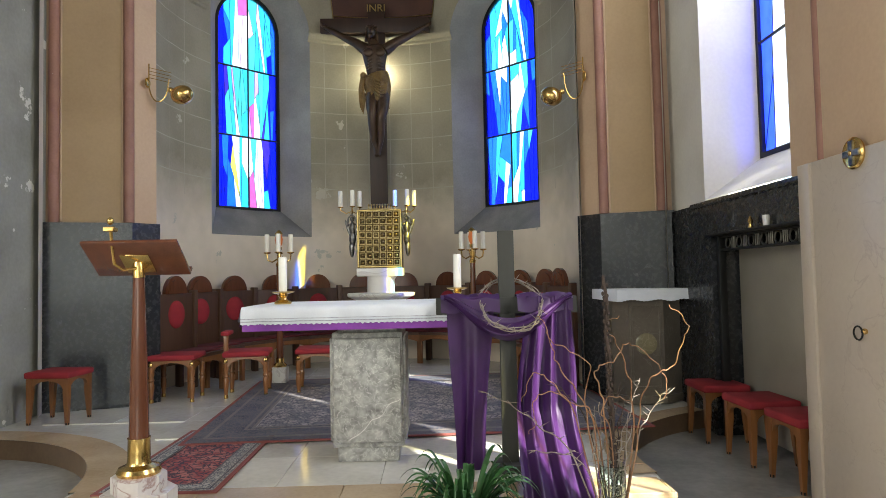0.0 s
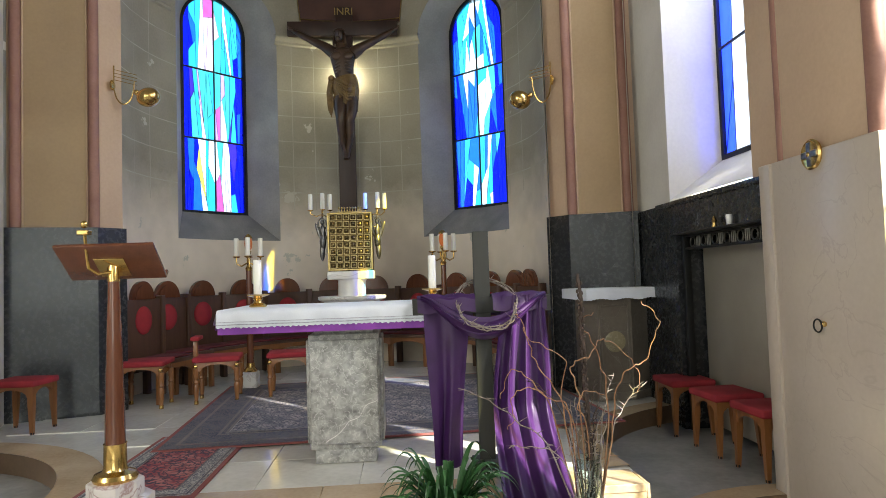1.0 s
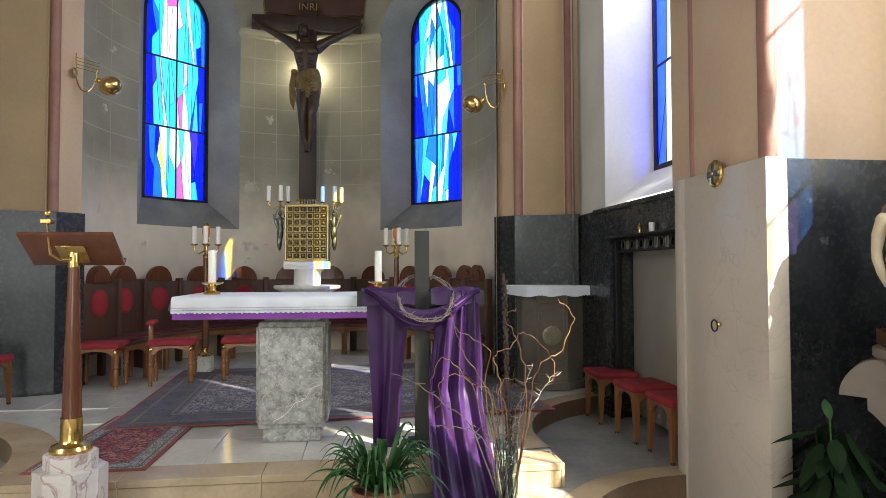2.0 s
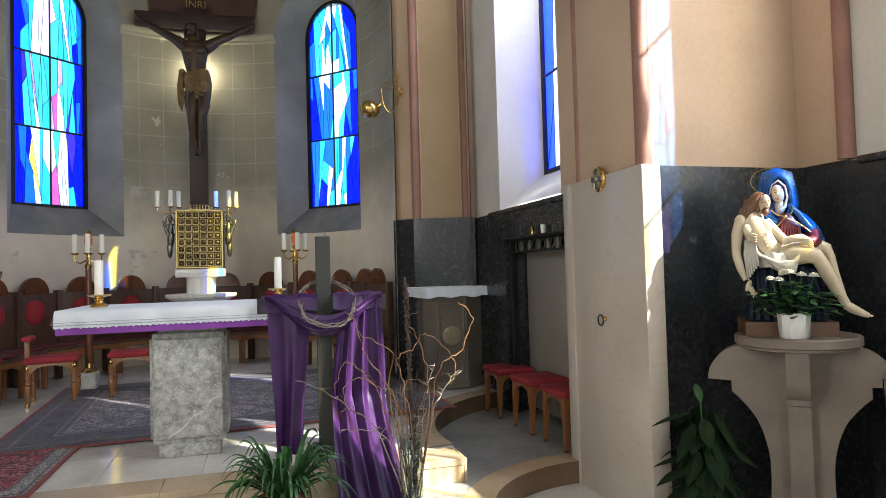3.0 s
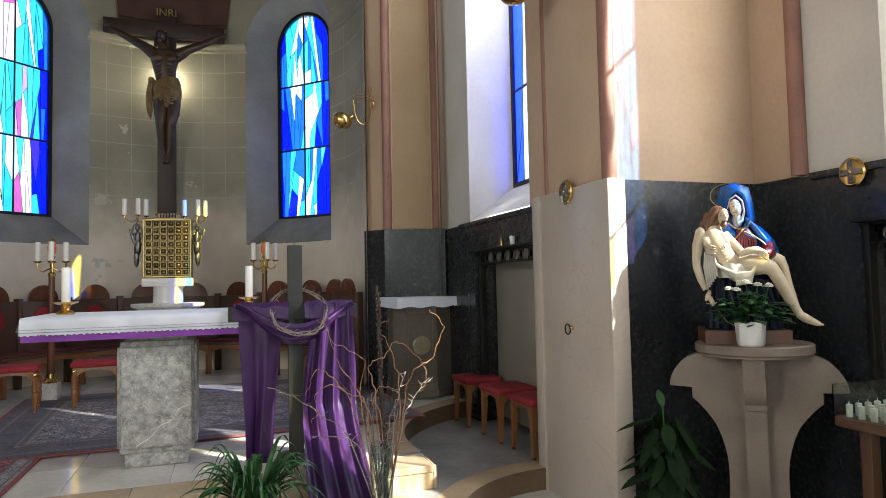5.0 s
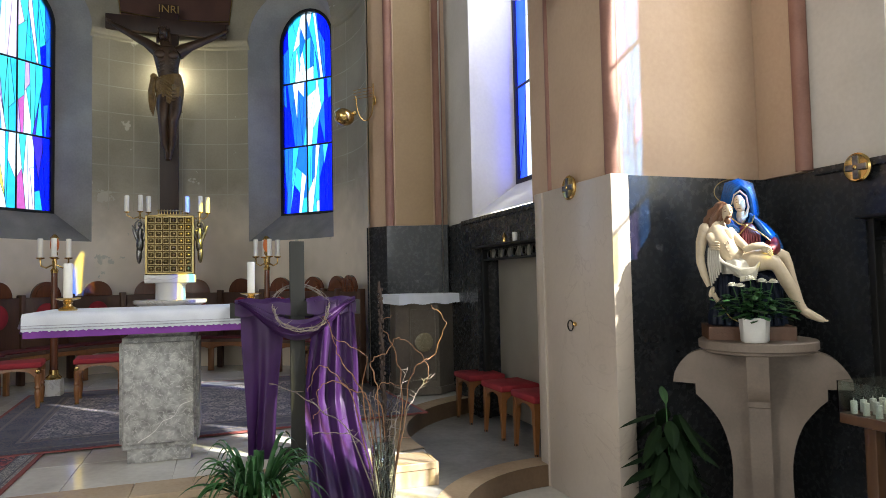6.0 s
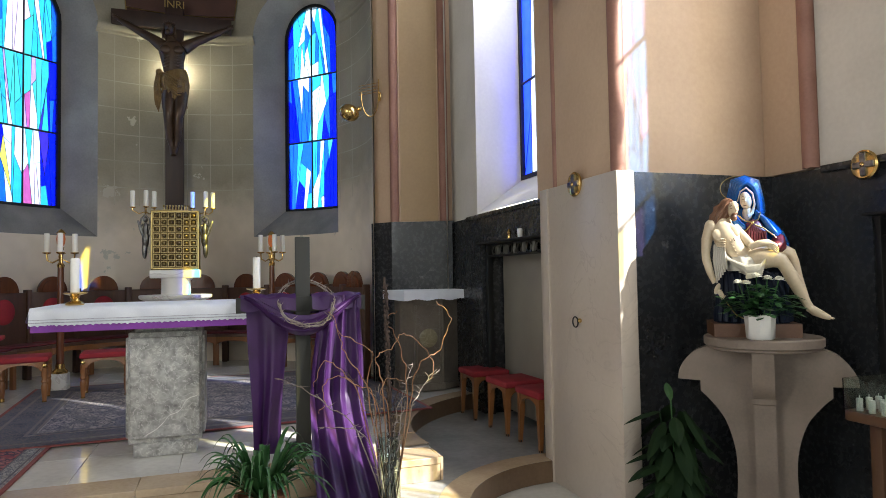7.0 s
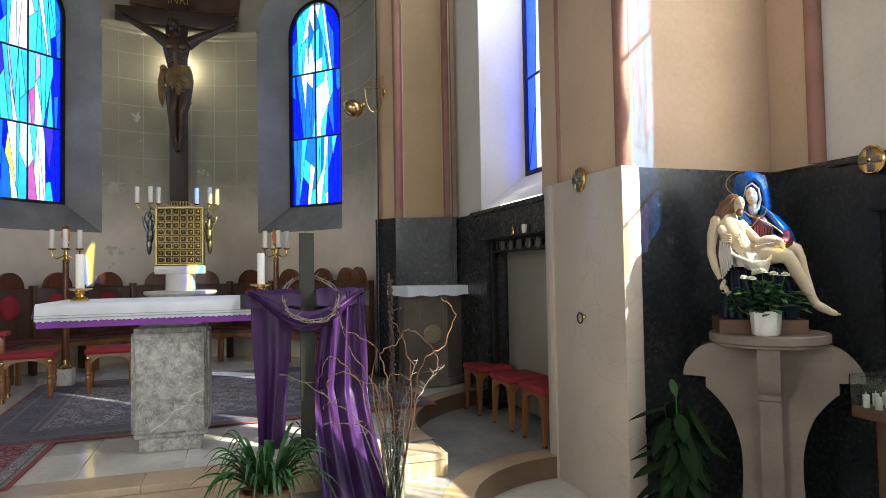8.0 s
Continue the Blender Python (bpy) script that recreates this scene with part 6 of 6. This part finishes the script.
# one mesh; material slots give the painted colours
PAINTS = [BLUE_PAINT, SKIN_PAINT, surface("white_statue_paint", (0.46, 0.43, 0.37), (0.56, 0.53, 0.46), 0.45), surface("crimson_statue_paint", (0.10, 0.012, 0.02), (0.16, 0.025, 0.035), 0.4),
          surface("brown_statue_paint", (0.10, 0.042, 0.02), (0.16, 0.075, 0.04), 0.45, bump=0.4, fine=80), surface("dark_statue_paint", (0.005, 0.008, 0.020), (0.010, 0.018, 0.040), 0.6, spec=0.25), DARK_WOOD, GOLD]
bm = BM()


def paint(slot, fn, *args, **kw):
    n = len(bm.faces)
    fn(*args, bm=bm, **kw)
    bm.faces.ensure_lookup_table()
    for f in bm.faces[n:]:
        f.material_index = slot


def cloth_cone(profile, seg, ripple, count, cx=0.0, cy=0.0, bm=None, squash=0.8):
    rows = []
    for k, (r, z, ox, oy) in enumerate(profile):
        rows.append([bm.verts.new((cx + ox + r * (1 + ripple * math.sin(count * a + 1.3 * z * 6)) * math.cos(a), cy + oy + squash * r * (1 + ripple * math.sin(count * a + 1.3 * z * 6)) * math.sin(a), z)) for a in np.linspace(0, 2 * math.pi, seg, endpoint=False)])
    for a, b in zip(rows, rows[1:]):
        for i in range(seg):
            bm.faces.new((a[i], a[(i + 1) % seg], b[(i + 1) % seg], b[i]))
    bm.faces.new(rows[-1])


paint(4, box, -0.27, 0.27, -0.19, 0.20, 0.0, 0.075)
# robe and lap
paint(5, cloth_cone, [(0.235, 0.07, 0.0, 0.0), (0.24, 0.12, 0.0, -0.02), (0.225, 0.20, 0.0, -0.03), (0.22, 0.28, 0.005, -0.02), (0.215, 0.34, 0.01, -0.01), (0.15, 0.40, 0.02, 0.03)], 96, 0.05, 11)
for k in range(11):
    a = -2.9 + 0.27 * k
    paint(5, tube, [(0.19 * math.cos(a), 0.17 * math.sin(a) - 0.02, 0.35), (0.215 * math.cos(a + 0.1), 0.20 * math.sin(a + 0.1) - 0.03, 0.22), (0.235 * math.cos(a + 0.16), 0.22 * math.sin(a + 0.16) - 0.02, 0.085)], [0.012, 0.020, 0.024], 7)
paint(7, tube, [(-0.19, -0.17, 0.20), (-0.14, -0.225, 0.13), (-0.06, -0.25, 0.09)], 0.004, 6)
# mantle over shoulders, falling to the knee
paint(0, cloth_cone, [(0.165, 0.34, 0.085, 0.05), (0.175, 0.42, 0.085, 0.045), (0.165, 0.50, 0.075, 0.04), (0.145, 0.57, 0.055, 0.04), (0.115, 0.63, 0.03, 0.035), (0.082, 0.68, 0.0, 0.025), (0.07, 0.72, -0.015, 0.02)], 72, 0.04, 8)
for k in range(9):
    f = k / 8
    paint(0, tube, [(0.035 + 0.035 * f, -0.075 + 0.05 * f, 0.70 - 0.02 * f), (0.085 + 0.055 * f, -0.105 + 0.07 * f, 0.645 - 0.02 * f), (0.135 + 0.06 * f, -0.12 + 0.08 * f, 0.575 - 0.01 * f), (0.185 + 0.045 * f, -0.115 + 0.08 * f, 0.51), (0.215 + 0.03 * f, -0.09 + 0.08 * f, 0.43)], [0.012, 0.020, 0.024, 0.018, 0.010], 8)
paint(0, tube, [(-0.10, -0.06, 0.665), (-0.085, -0.10, 0.625), (-0.04, -0.125, 0.605)], [0.03, 0.028, 0.012], 10)
# hood, bowed to one side
paint(0, blob, -0.008, 0.03, 0.785, 0.078, 0.085, 0.092, rot=(10, -16, 0), u=24, v=16)
for k in range(5):
    g = 0.010 * k
    paint(0, tube, [(-0.088 - g, -0.035 + 2 * g, 0.735), (-0.082 - g, -0.058 + 2 * g, 0.79), (-0.055 - g, -0.072 + 2 * g, 0.842 + g), (-0.012, -0.076 + 2 * g, 0.862 + g), (0.032 + g, -0.068 + 2 * g, 0.835 + g), (0.056 + g, -0.06 + 2 * g, 0.775), (0.06 + g, -0.07 + 2 * g, 0.705), (0.03 + g, -0.085 + 2 * g, 0.645)], [0.008, 0.012, 0.014, 0.014, 0.015, 0.016, 0.017, 0.014], 10)
# veil under the hood, then the face
paint(2, tube, [(-0.075, -0.07, 0.76), (-0.06, -0.086, 0.812), (-0.022, -0.09, 0.832), (0.018, -0.086, 0.80), (0.030, -0.08, 0.74), (0.012, -0.092, 0.69), (-0.02, -0.098, 0.672)], [0.004, 0.005, 0.006, 0.006, 0.007, 0.010, 0.010], 8)
paint(2, blob, -0.014, -0.062, 0.690, 0.032, 0.034, 0.044, u=16, v=10)
paint(1, blob, -0.026, -0.080, 0.760, 0.037, 0.036, 0.052, rot=(12, -16, 0), u=20, v=14)
paint(1, tube, [(-0.028, -0.112, 0.778), (-0.036, -0.122, 0.755), (-0.035, -0.114, 0.748)], [0.0035, 0.007, 0.005], 8)
paint(4, tube, [(-0.048, -0.108, 0.734), (-0.037, -0.113, 0.731), (-0.025, -0.110, 0.733)], 0.0022, 6)
for x, z in ((-0.046, 0.768), (-0.013, 0.775)):
    paint(4, tube, [(x - 0.008, -0.110, z), (x, -0.115, z - 0.003), (x + 0.008, -0.110, z)], 0.0018, 6)
    paint(4, tube, [(x - 0.010, -0.106, z + 0.011), (x, -0.112, z + 0.015), (x + 0.010, -0.106, z + 0.012)], 0.0016, 6)
# bodice with a gilt clasp and hem
paint(3, blob, 0.018, -0.085, 0.575, 0.068, 0.05, 0.078, rot=(10, 0, -10), u=20, v=12)
for k in range(7):
    x = -0.035 + 0.017 * k
    paint(3, tube, [(0.004 + 0.3 * x, -0.125, 0.625), (x + 0.012, -0.140, 0.575), (x + 0.016, -0.125, 0.51)], [0.005, 0.009, 0.008], 6)
paint(7, tube, [(-0.085, -0.10, 0.68), (-0.045, -0.130, 0.645), (0.0, -0.142, 0.632), (0.04, -0.13, 0.65), (0.062, -0.10, 0.69)], 0.0045, 6)
paint(7, blob, 0.0, -0.145, 0.630, 0.010, 0.006, 0.010, u=10, v=7)
paint(7, tube, [(0.012, -0.145, 0.622), (0.07, -0.150, 0.597), (0.13, -0.150, 0.555), (0.19, -0.135, 0.50), (0.225, -0.105, 0.44)], 0.0042, 6)
paint(7, tube, [(-0.006, -0.145, 0.622), (-0.04, -0.140, 0.590), (-0.075, -0.13, 0.575)], 0.004, 6)
# resting figure: trunk, leaning back
paint(1, tube, [(-0.045, -0.14, 0.425), (-0.085, -0.15, 0.455), (-0.125, -0.15, 0.50), (-0.165, -0.145, 0.55), (-0.185, -0.135, 0.60), (-0.178, -0.125, 0.635), (-0.158, -0.12, 0.665), (-0.148, -0.125, 0.69)], [0.064, 0.063, 0.068, 0.084, 0.082, 0.060, 0.036, 0.028], 20)
for s_ in (-1, 1):
    paint(1, blob, -0.178 + 0.044 * s_, -0.202, 0.575 + 0.012 * s_, 0.046, 0.014, 0.034, rot=(0, 28, 0), u=14, v=9)
for k in range(5):
    paint(1, tube, [(-0.212 + 0.011 * k, -0.185, 0.545 - 0.020 * k), (-0.155 + 0.010 * k, -0.222 + 0.003 * k, 0.532 - 0.018 * k), (-0.092 + 0.008 * k, -0.190, 0.545 - 0.018 * k)], [0.004, 0.006, 0.004], 6)
paint(4, tube, [(-0.135, -0.226, 0.545), (-0.128, -0.228, 0.530)], 0.003, 6)
# hanging arm
paint(1, blob, -0.262, -0.135, 0.612, 0.044, 0.044, 0.046, u=16, v=10)
paint(1, tube, [(-0.265, -0.135, 0.612), (-0.292, -0.145, 0.545), (-0.303, -0.152, 0.475), (-0.302, -0.155, 0.435), (-0.283, -0.165, 0.365), (-0.256, -0.172, 0.300)], [0.040, 0.036, 0.028, 0.028, 0.024, 0.015], 14)
paint(1, blob, -0.240, -0.176, 0.268, 0.017, 0.012, 0.034, rot=(0, 28, 0), u=12, v=8)
for k in range(4):
    paint(1, tube, [(-0.246 + 0.008 * k, -0.180, 0.262), (-0.228 + 0.009 * k, -0.186, 0.235 - 0.003 * k), (-0.212 + 0.008 * k, -0.186, 0.205 + 0.008 * k)], [0.0075, 0.006, 0.0035], 6)
# the other arm lies across the mother's lap
paint(1, tube, [(-0.11, -0.12, 0.60), (-0.06, -0.165, 0.545), (-0.01, -0.19, 0.50)], [0.036, 0.030, 0.022], 12)
# head, hair and beard: bowed towards the mother's cheek
paint(4, blob, -0.150, -0.112, 0.722, 0.056, 0.060, 0.054, rot=(0, 30, 0), u=20, v=12)
for k in range(34):
    a = 0.1 + k * 0.19
    r = 0.053 + 0.007 * math.sin(5 * k)
    wave = 0.008 * math.sin(2.3 * k)
    paint(4, tube, [(-0.142 + 0.8 * r * math.cos(a), -0.115 + 0.8 * r * math.sin(a), 0.766 - 0.02 * abs(math.cos(a))), (-0.170 + r * math.cos(a) + wave, -0.118 + 0.95 * r * math.sin(a), 0.716 + 0.01 * math.sin(3 * k)), (-0.196 + r * math.cos(a) - wave, -0.12 + 0.9 * r * math.sin(a), 0.680), (-0.214 + r * 0.95 * math.cos(a) + wave, -0.12 + 0.85 * r * math.sin(a), 0.650), (-0.226 + r * 0.9 * math.cos(a), -0.12 + 0.9 * r * math.sin(a), 0.626 + 0.012 * math.sin(7 * k))], [0.007, 0.010, 0.011, 0.009, 0.003], 6)
paint(1, blob, -0.122, -0.168, 0.708, 0.034, 0.032, 0.048, rot=(22, 12, 0), u=20, v=14)
paint(1, tube, [(-0.116, -0.202, 0.722), (-0.111, -0.213, 0.700), (-0.113, -0.203, 0.693)], [0.004, 0.008, 0.006], 8)
for x, z in ((-0.135, 0.713), (-0.099, 0.720)):
    paint(4, tube, [(x - 0.009, -0.196, z), (x, -0.200, z - 0.003), (x + 0.009, -0.194, z + 0.002)], 0.0022, 6)
    paint(4, tube, [(x - 0.011, -0.192, z + 0.010), (x, -0.198, z + 0.014), (x + 0.010, -0.190, z + 0.013)], 0.002, 6)
paint(4, blob, -0.122, -0.180, 0.662, 0.022, 0.020, 0.022, rot=(0, 8, 0), u=14, v=9)
paint(4, tube, [(-0.136, -0.194, 0.679), (-0.117, -0.203, 0.681), (-0.098, -0.192, 0.684)], 0.0045, 6)
# legs
paint(1, tube, [(-0.03, -0.16, 0.42), (0.04, -0.20, 0.430), (0.105, -0.222, 0.428), (0.150, -0.232, 0.415), (0.175, -0.235, 0.380), (0.215, -0.230, 0.315), (0.252, -0.225, 0.255), (0.295, -0.22, 0.190), (0.318, -0.22, 0.155)], [0.060, 0.058, 0.047, 0.043, 0.040, 0.040, 0.036, 0.024, 0.023], 16)
paint(1, tube, [(0.0, -0.11, 0.43), (0.10, -0.13, 0.462), (0.185, -0.14, 0.467), (0.225, -0.142, 0.450), (0.240, -0.145, 0.41), (0.258, -0.15, 0.32), (0.280, -0.155, 0.25), (0.310, -0.17, 0.175), (0.33, -0.175, 0.15)], [0.056, 0.052, 0.042, 0.040, 0.036, 0.036, 0.034, 0.023, 0.021], 16)
for y in (-0.222, -0.175):
    paint(1, tube, [(0.308, y, 0.165), (0.345, y - 0.01, 0.142), (0.395, y - 0.02, 0.120), (0.42, y - 0.02, 0.112)], [0.022, 0.024, 0.018, 0.012], 12)
    for k in range(4):
        paint(1, blob, 0.428 - 0.004 * k, y - 0.034 + 0.010 * k, 0.110, 0.012, 0.006, 0.006, u=8, v=6)
# loincloth and shroud
paint(2, cloth_cone, [(0.105, 0.365, -0.06, -0.150), (0.12, 0.395, -0.055, -0.150), (0.105, 0.435, -0.06, -0.145), (0.07, 0.465, -0.08, -0.135)], 64, 0.05, 11)
for k in range(10):
    paint(2, tube, [(-0.222 + 0.014 * k, -0.155, 0.505 - 0.016 * k), (-0.175 + 0.016 * k, -0.225, 0.430 - 0.010 * k), (-0.07, -0.256, 0.385 - 0.006 * k), (0.02, -0.262, 0.395 - 0.006 * k), (0.06 - 0.004 * k, -0.252, 0.44 - 0.012 * k)], [0.006, 0.009, 0.012, 0.009, 0.004], 7)
for k in range(6):
    paint(2, tube, [(-0.245 + 0.011 * k, -0.15 - 0.008 * k, 0.515), (-0.250 + 0.012 * k, -0.165 - 0.01 * k, 0.43), (-0.238 + 0.011 * k, -0.170 - 0.01 * k, 0.30 + 0.015 * k)], [0.006, 0.012, 0.006], 7)
# sleeves and hands
paint(3, tube, [(0.165, -0.10, 0.53), (0.160, -0.165, 0.495), (0.12, -0.21, 0.490)], [0.044, 0.040, 0.028], 12)
paint(1, tube, [(0.125, -0.215, 0.492), (0.07, -0.232, 0.515), (0.02, -0.225, 0.512), (-0.03, -0.205, 0.495)], [0.019, 0.021, 0.020, 0.018], 12)
for k in range(4):
    paint(1, tube, [(0.07, -0.238, 0.512 - 0.007 * k), (0.105, -0.252, 0.505 - 0.010 * k), (0.132, -0.254, 0.482 - 0.010 * k)], [0.0075, 0.0065, 0.004], 6)
    paint(1, tube, [(-0.235, -0.195, 0.545 - 0.012 * k), (-0.205, -0.222, 0.542 - 0.013 * k), (-0.185, -0.228, 0.538 - 0.013 * k)], [0.007, 0.006, 0.004], 6)
paint(7, tube, [(-0.055 + 0.118 * math.cos(a), 0.01 + 0.03 * math.sin(a), 0.84 + 0.075 * math.sin(a)) for a in np.linspace(0, 2 * math.pi, 37)], 0.0032, 6)
me = bpy.data.meshes.new("mourning_statue")
bm.to_mesh(me)
bm.free()
for mt in PAINTS:
    me.materials.append(mt)
me.polygons.foreach_set("use_smooth", [True] * len(me.polygons))
me.set_sharp_from_angle(angle=radians(50))
statue = tagged(new("mourning_statue", me), "painted statue of a seated blue-cloaked mother holding a fallen figure", "statue")
statue.matrix_world = pose(TX - 0.008, TY + 0.066, -2 * STEP + 1.141, 0, 0, -34) @ Matrix.Diagonal((0.84, 0.88, 1.03, 1))


# ---- potted roses ----
def broad_leaf(base, heading, pitch, length, width, bm=None):
    bm = bm or BM()
    d = Vector((math.cos(heading) * math.cos(pitch), math.sin(heading) * math.cos(pitch), math.sin(pitch)))
    s = Vector((-math.sin(heading), math.cos(heading), 0))
    up = d.cross(s)
    L_, R_, M_ = [], [], []
    for i in range(7):
        f = i / 6
        w = width * math.sin(math.pi * min(1, 0.05 + f * 0.95)) ** 0.8 * (1 - 0.35 * f)
        p = Vector(base) + d * length * f - Vector((0, 0, 0.35 * length * f * f)) 
        L_.append(p + s * w - up * w * 0.25)
        R_.append(p - s * w - up * w * 0.25)
        M_.append(p)
    ribbon(L_, M_, bm)
    ribbon(M_, R_, bm)
    return bm


roses = thing("potted_roses", TX - 0.155, TY - 0.145, -2 * STEP + 1.142, "white flowering pot plant in a white planter", "potted plant", rz=-45)
part("planter", lathe([(0.065, 0), (0.072, 0.01), (0.078, 0.11), (0.082, 0.13), (0.078, 0.134), (0.070, 0.12)], 8), WHITE_GLAZE, roses, "white facetted planter")
rng = random.Random(12)
bm = BM()
for k in range(230):
    a, r = rng.uniform(0, 6.28), rng.uniform(0, 0.19)
    broad_leaf((r * math.cos(a), 0.6 * r * math.sin(a), rng.uniform(0.13, 0.31 - 0.4 * r)), a + rng.uniform(-0.8, 0.8), rng.uniform(-0.2, 0.7), rng.uniform(0.04, 0.065), rng.uniform(0.017, 0.025), bm)
part("foliage", bm, LEAF, roses, "small dark green leaves")
for x, z in ((-0.10, 0.315), (-0.01, 0.35), (0.045, 0.335), (0.10, 0.33), (-0.06, 0.31)):
    bm = tube([(x * 0.5, 0, 0.14), (x, -0.05, z)], 0.003, 5)
    part("stem", bm, LEAF, roses)
    bm = blob(x, -0.05, z + 0.002, 0.011, 0.011, 0.010, None, None, 10, 7)
    for k in range(16):
        broad_leaf((x, -0.05, z - 0.006), k * 2.4, 0.25 + 0.075 * k, 0.036, 0.015, bm)
    part("bloom", bm, PETAL, roses, "white bloom")

# ---- leafy plant on the floor ----
fern = thing("leafy_plant", 3.03, 3.14, -2 * STEP, "dark green broad-leaved climbing plant beside the pedestal", "plant")
part("pot", lathe([(0.09, 0), (0.12, 0.18), (0.125, 0.2), (0.11, 0.2)], 20), TERRACOTTA, fern)
rng = random.Random(31)
for k in range(6):
    a = k * 1.05
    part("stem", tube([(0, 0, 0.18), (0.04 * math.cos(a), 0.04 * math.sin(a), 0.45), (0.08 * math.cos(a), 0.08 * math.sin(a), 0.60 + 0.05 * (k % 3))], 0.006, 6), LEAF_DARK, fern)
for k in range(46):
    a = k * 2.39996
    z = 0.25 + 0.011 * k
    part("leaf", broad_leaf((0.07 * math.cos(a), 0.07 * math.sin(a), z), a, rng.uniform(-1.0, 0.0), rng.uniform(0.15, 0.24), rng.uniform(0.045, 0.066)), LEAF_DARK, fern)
part("leaf", broad_leaf((-0.06, -0.06, 0.80), 3.6, 1.3, 0.17, 0.03), LEAF, fern, "one upright pale green leaf")
part("stem", tube([(-0.02, -0.02, 0.5), (-0.06, -0.06, 0.80)], 0.004, 6), LEAF, fern)
flower = thing("cut_flowers", 3.50, 2.56, -2 * STEP, "pale lily and leaves in a small dark vase", "flowers")
part("vase", lathe([(0.05, 0), (0.06, 0.1), (0.04, 0.2), (0.045, 0.22)], 16), IRON, flower)
bm = BM()
for k in range(7):
    broad_leaf((0, 0, 0.22), k * 0.95, 0.5, 0.16, 0.018, bm)
part("leaves", bm, LEAF_DARK, flower)
bm = BM()
for k in range(6):
    broad_leaf((0.05, -0.05, 0.30), k * 1.05, 0.7, 0.07, 0.014, bm)
part("bloom", bm, PETAL, flower)

# ---- votive candle stand ----
STAND_WOOD = wooden("brown_stand_wood", (0.075, 0.034, 0.015), (0.12, 0.055, 0.024))
stand = thing("votive_stand", 3.70, 2.06, -2 * STEP - 0.0, "wooden votive stand with white candles behind a glass guard", "votive stand")
part("tray", box(-0.30, 0.26, -0.38, 0.30, 0.80, 0.85, 0.008), STAND_WOOD, stand, "dark wooden tray")
for x in (-0.14, 0.20):
    for y in (-0.33, 0.25):
        part("leg", box(x - 0.03, x + 0.03, y - 0.03, y + 0.03, 0, 0.80, 0.005), STAND_WOOD, stand)
part("glass_guard", box(-0.305, -0.300, -0.38, 0.30, 0.85, 1.0), GUARD, stand, "clear glass guard")
part("glass_guard", box(-0.30, 0.26, 0.296, 0.301, 0.85, 1.0), GUARD, stand)
for i in range(8):
    for j in range(10):
        bm = lathe([(0.015, 0.85), (0.015, 0.905), (0.013, 0.909), (0.003, 0.910), (0.002, 0.922)], 10, -0.26 + 0.062 * i, 0.25 - 0.062 * j)
        part("candle", bm, WAX, stand)


# ---- stone pieces of floor and steps ----
def inside(x, y):
    if y < FRONT + 0.27 or y > 10.3 or abs(x) > 2.96:
        return False
    if math.hypot(x - 3.55, y - 4.75) < 1.80 or math.hypot(x + 3.1, y - 4.2) < 1.90:
        return False
    return not (y > 6.95 and math.hypot(x - CX, y - CY) > 2.38) and not (y > 6.95 and abs(x) > 2.1)


floor_top = bpy.data.objects["floor_sanctuary"]
slab_mesh = None
for i in range(-5, 6):
    for j in range(0, 10):
        x0, y0 = i * 0.62, FRONT + 0.275 + j * 0.62
        if all(inside(x0 + dx, y0 + dy) for dx in (-0.31, 0.31) for dy in (0.0, 0.62)):
            if slab_mesh is None:
                slab = finish("floor_slab", box(-0.3085, 0.3085, 0.0015, 0.6185, -0.012, 0.0, 0.002, 1), FLOOR_STONE, floor_top)
                slab_mesh = slab.data
            else:
                slab = new("floor_slab", slab_mesh)
                slab.parent = floor_top
            slab.location = (x0, y0, -0.002)
front_step = solid("step_front", box(-1.47, 1.90, FRONT, FRONT + 0.02, -STEP, -0.05), TAN_STONE, "front riser of the altar step in tan stone", "step")
edges_x = [-1.47, -0.72, 0.10, 0.86, 1.42, 1.955]
for a, b in zip(edges_x, edges_x[1:]):
    part("nosing_slab", box(a + 0.001, b - 0.001, FRONT - 0.012, FRONT + 0.27, -0.045, 0.001, 0.004, 1), TAN_STONE, front_step)
    part("riser_slab", box(a + 0.001, b - 0.001, FRONT - 0.002, FRONT + 0.03, -STEP, -0.047, 0.002, 1), TAN_STONE, front_step)
part("end_slab", box(1.955, 1.975, FRONT - 0.004, 4.40, -STEP, -0.001, 0.003, 1), TAN_STONE, front_step)
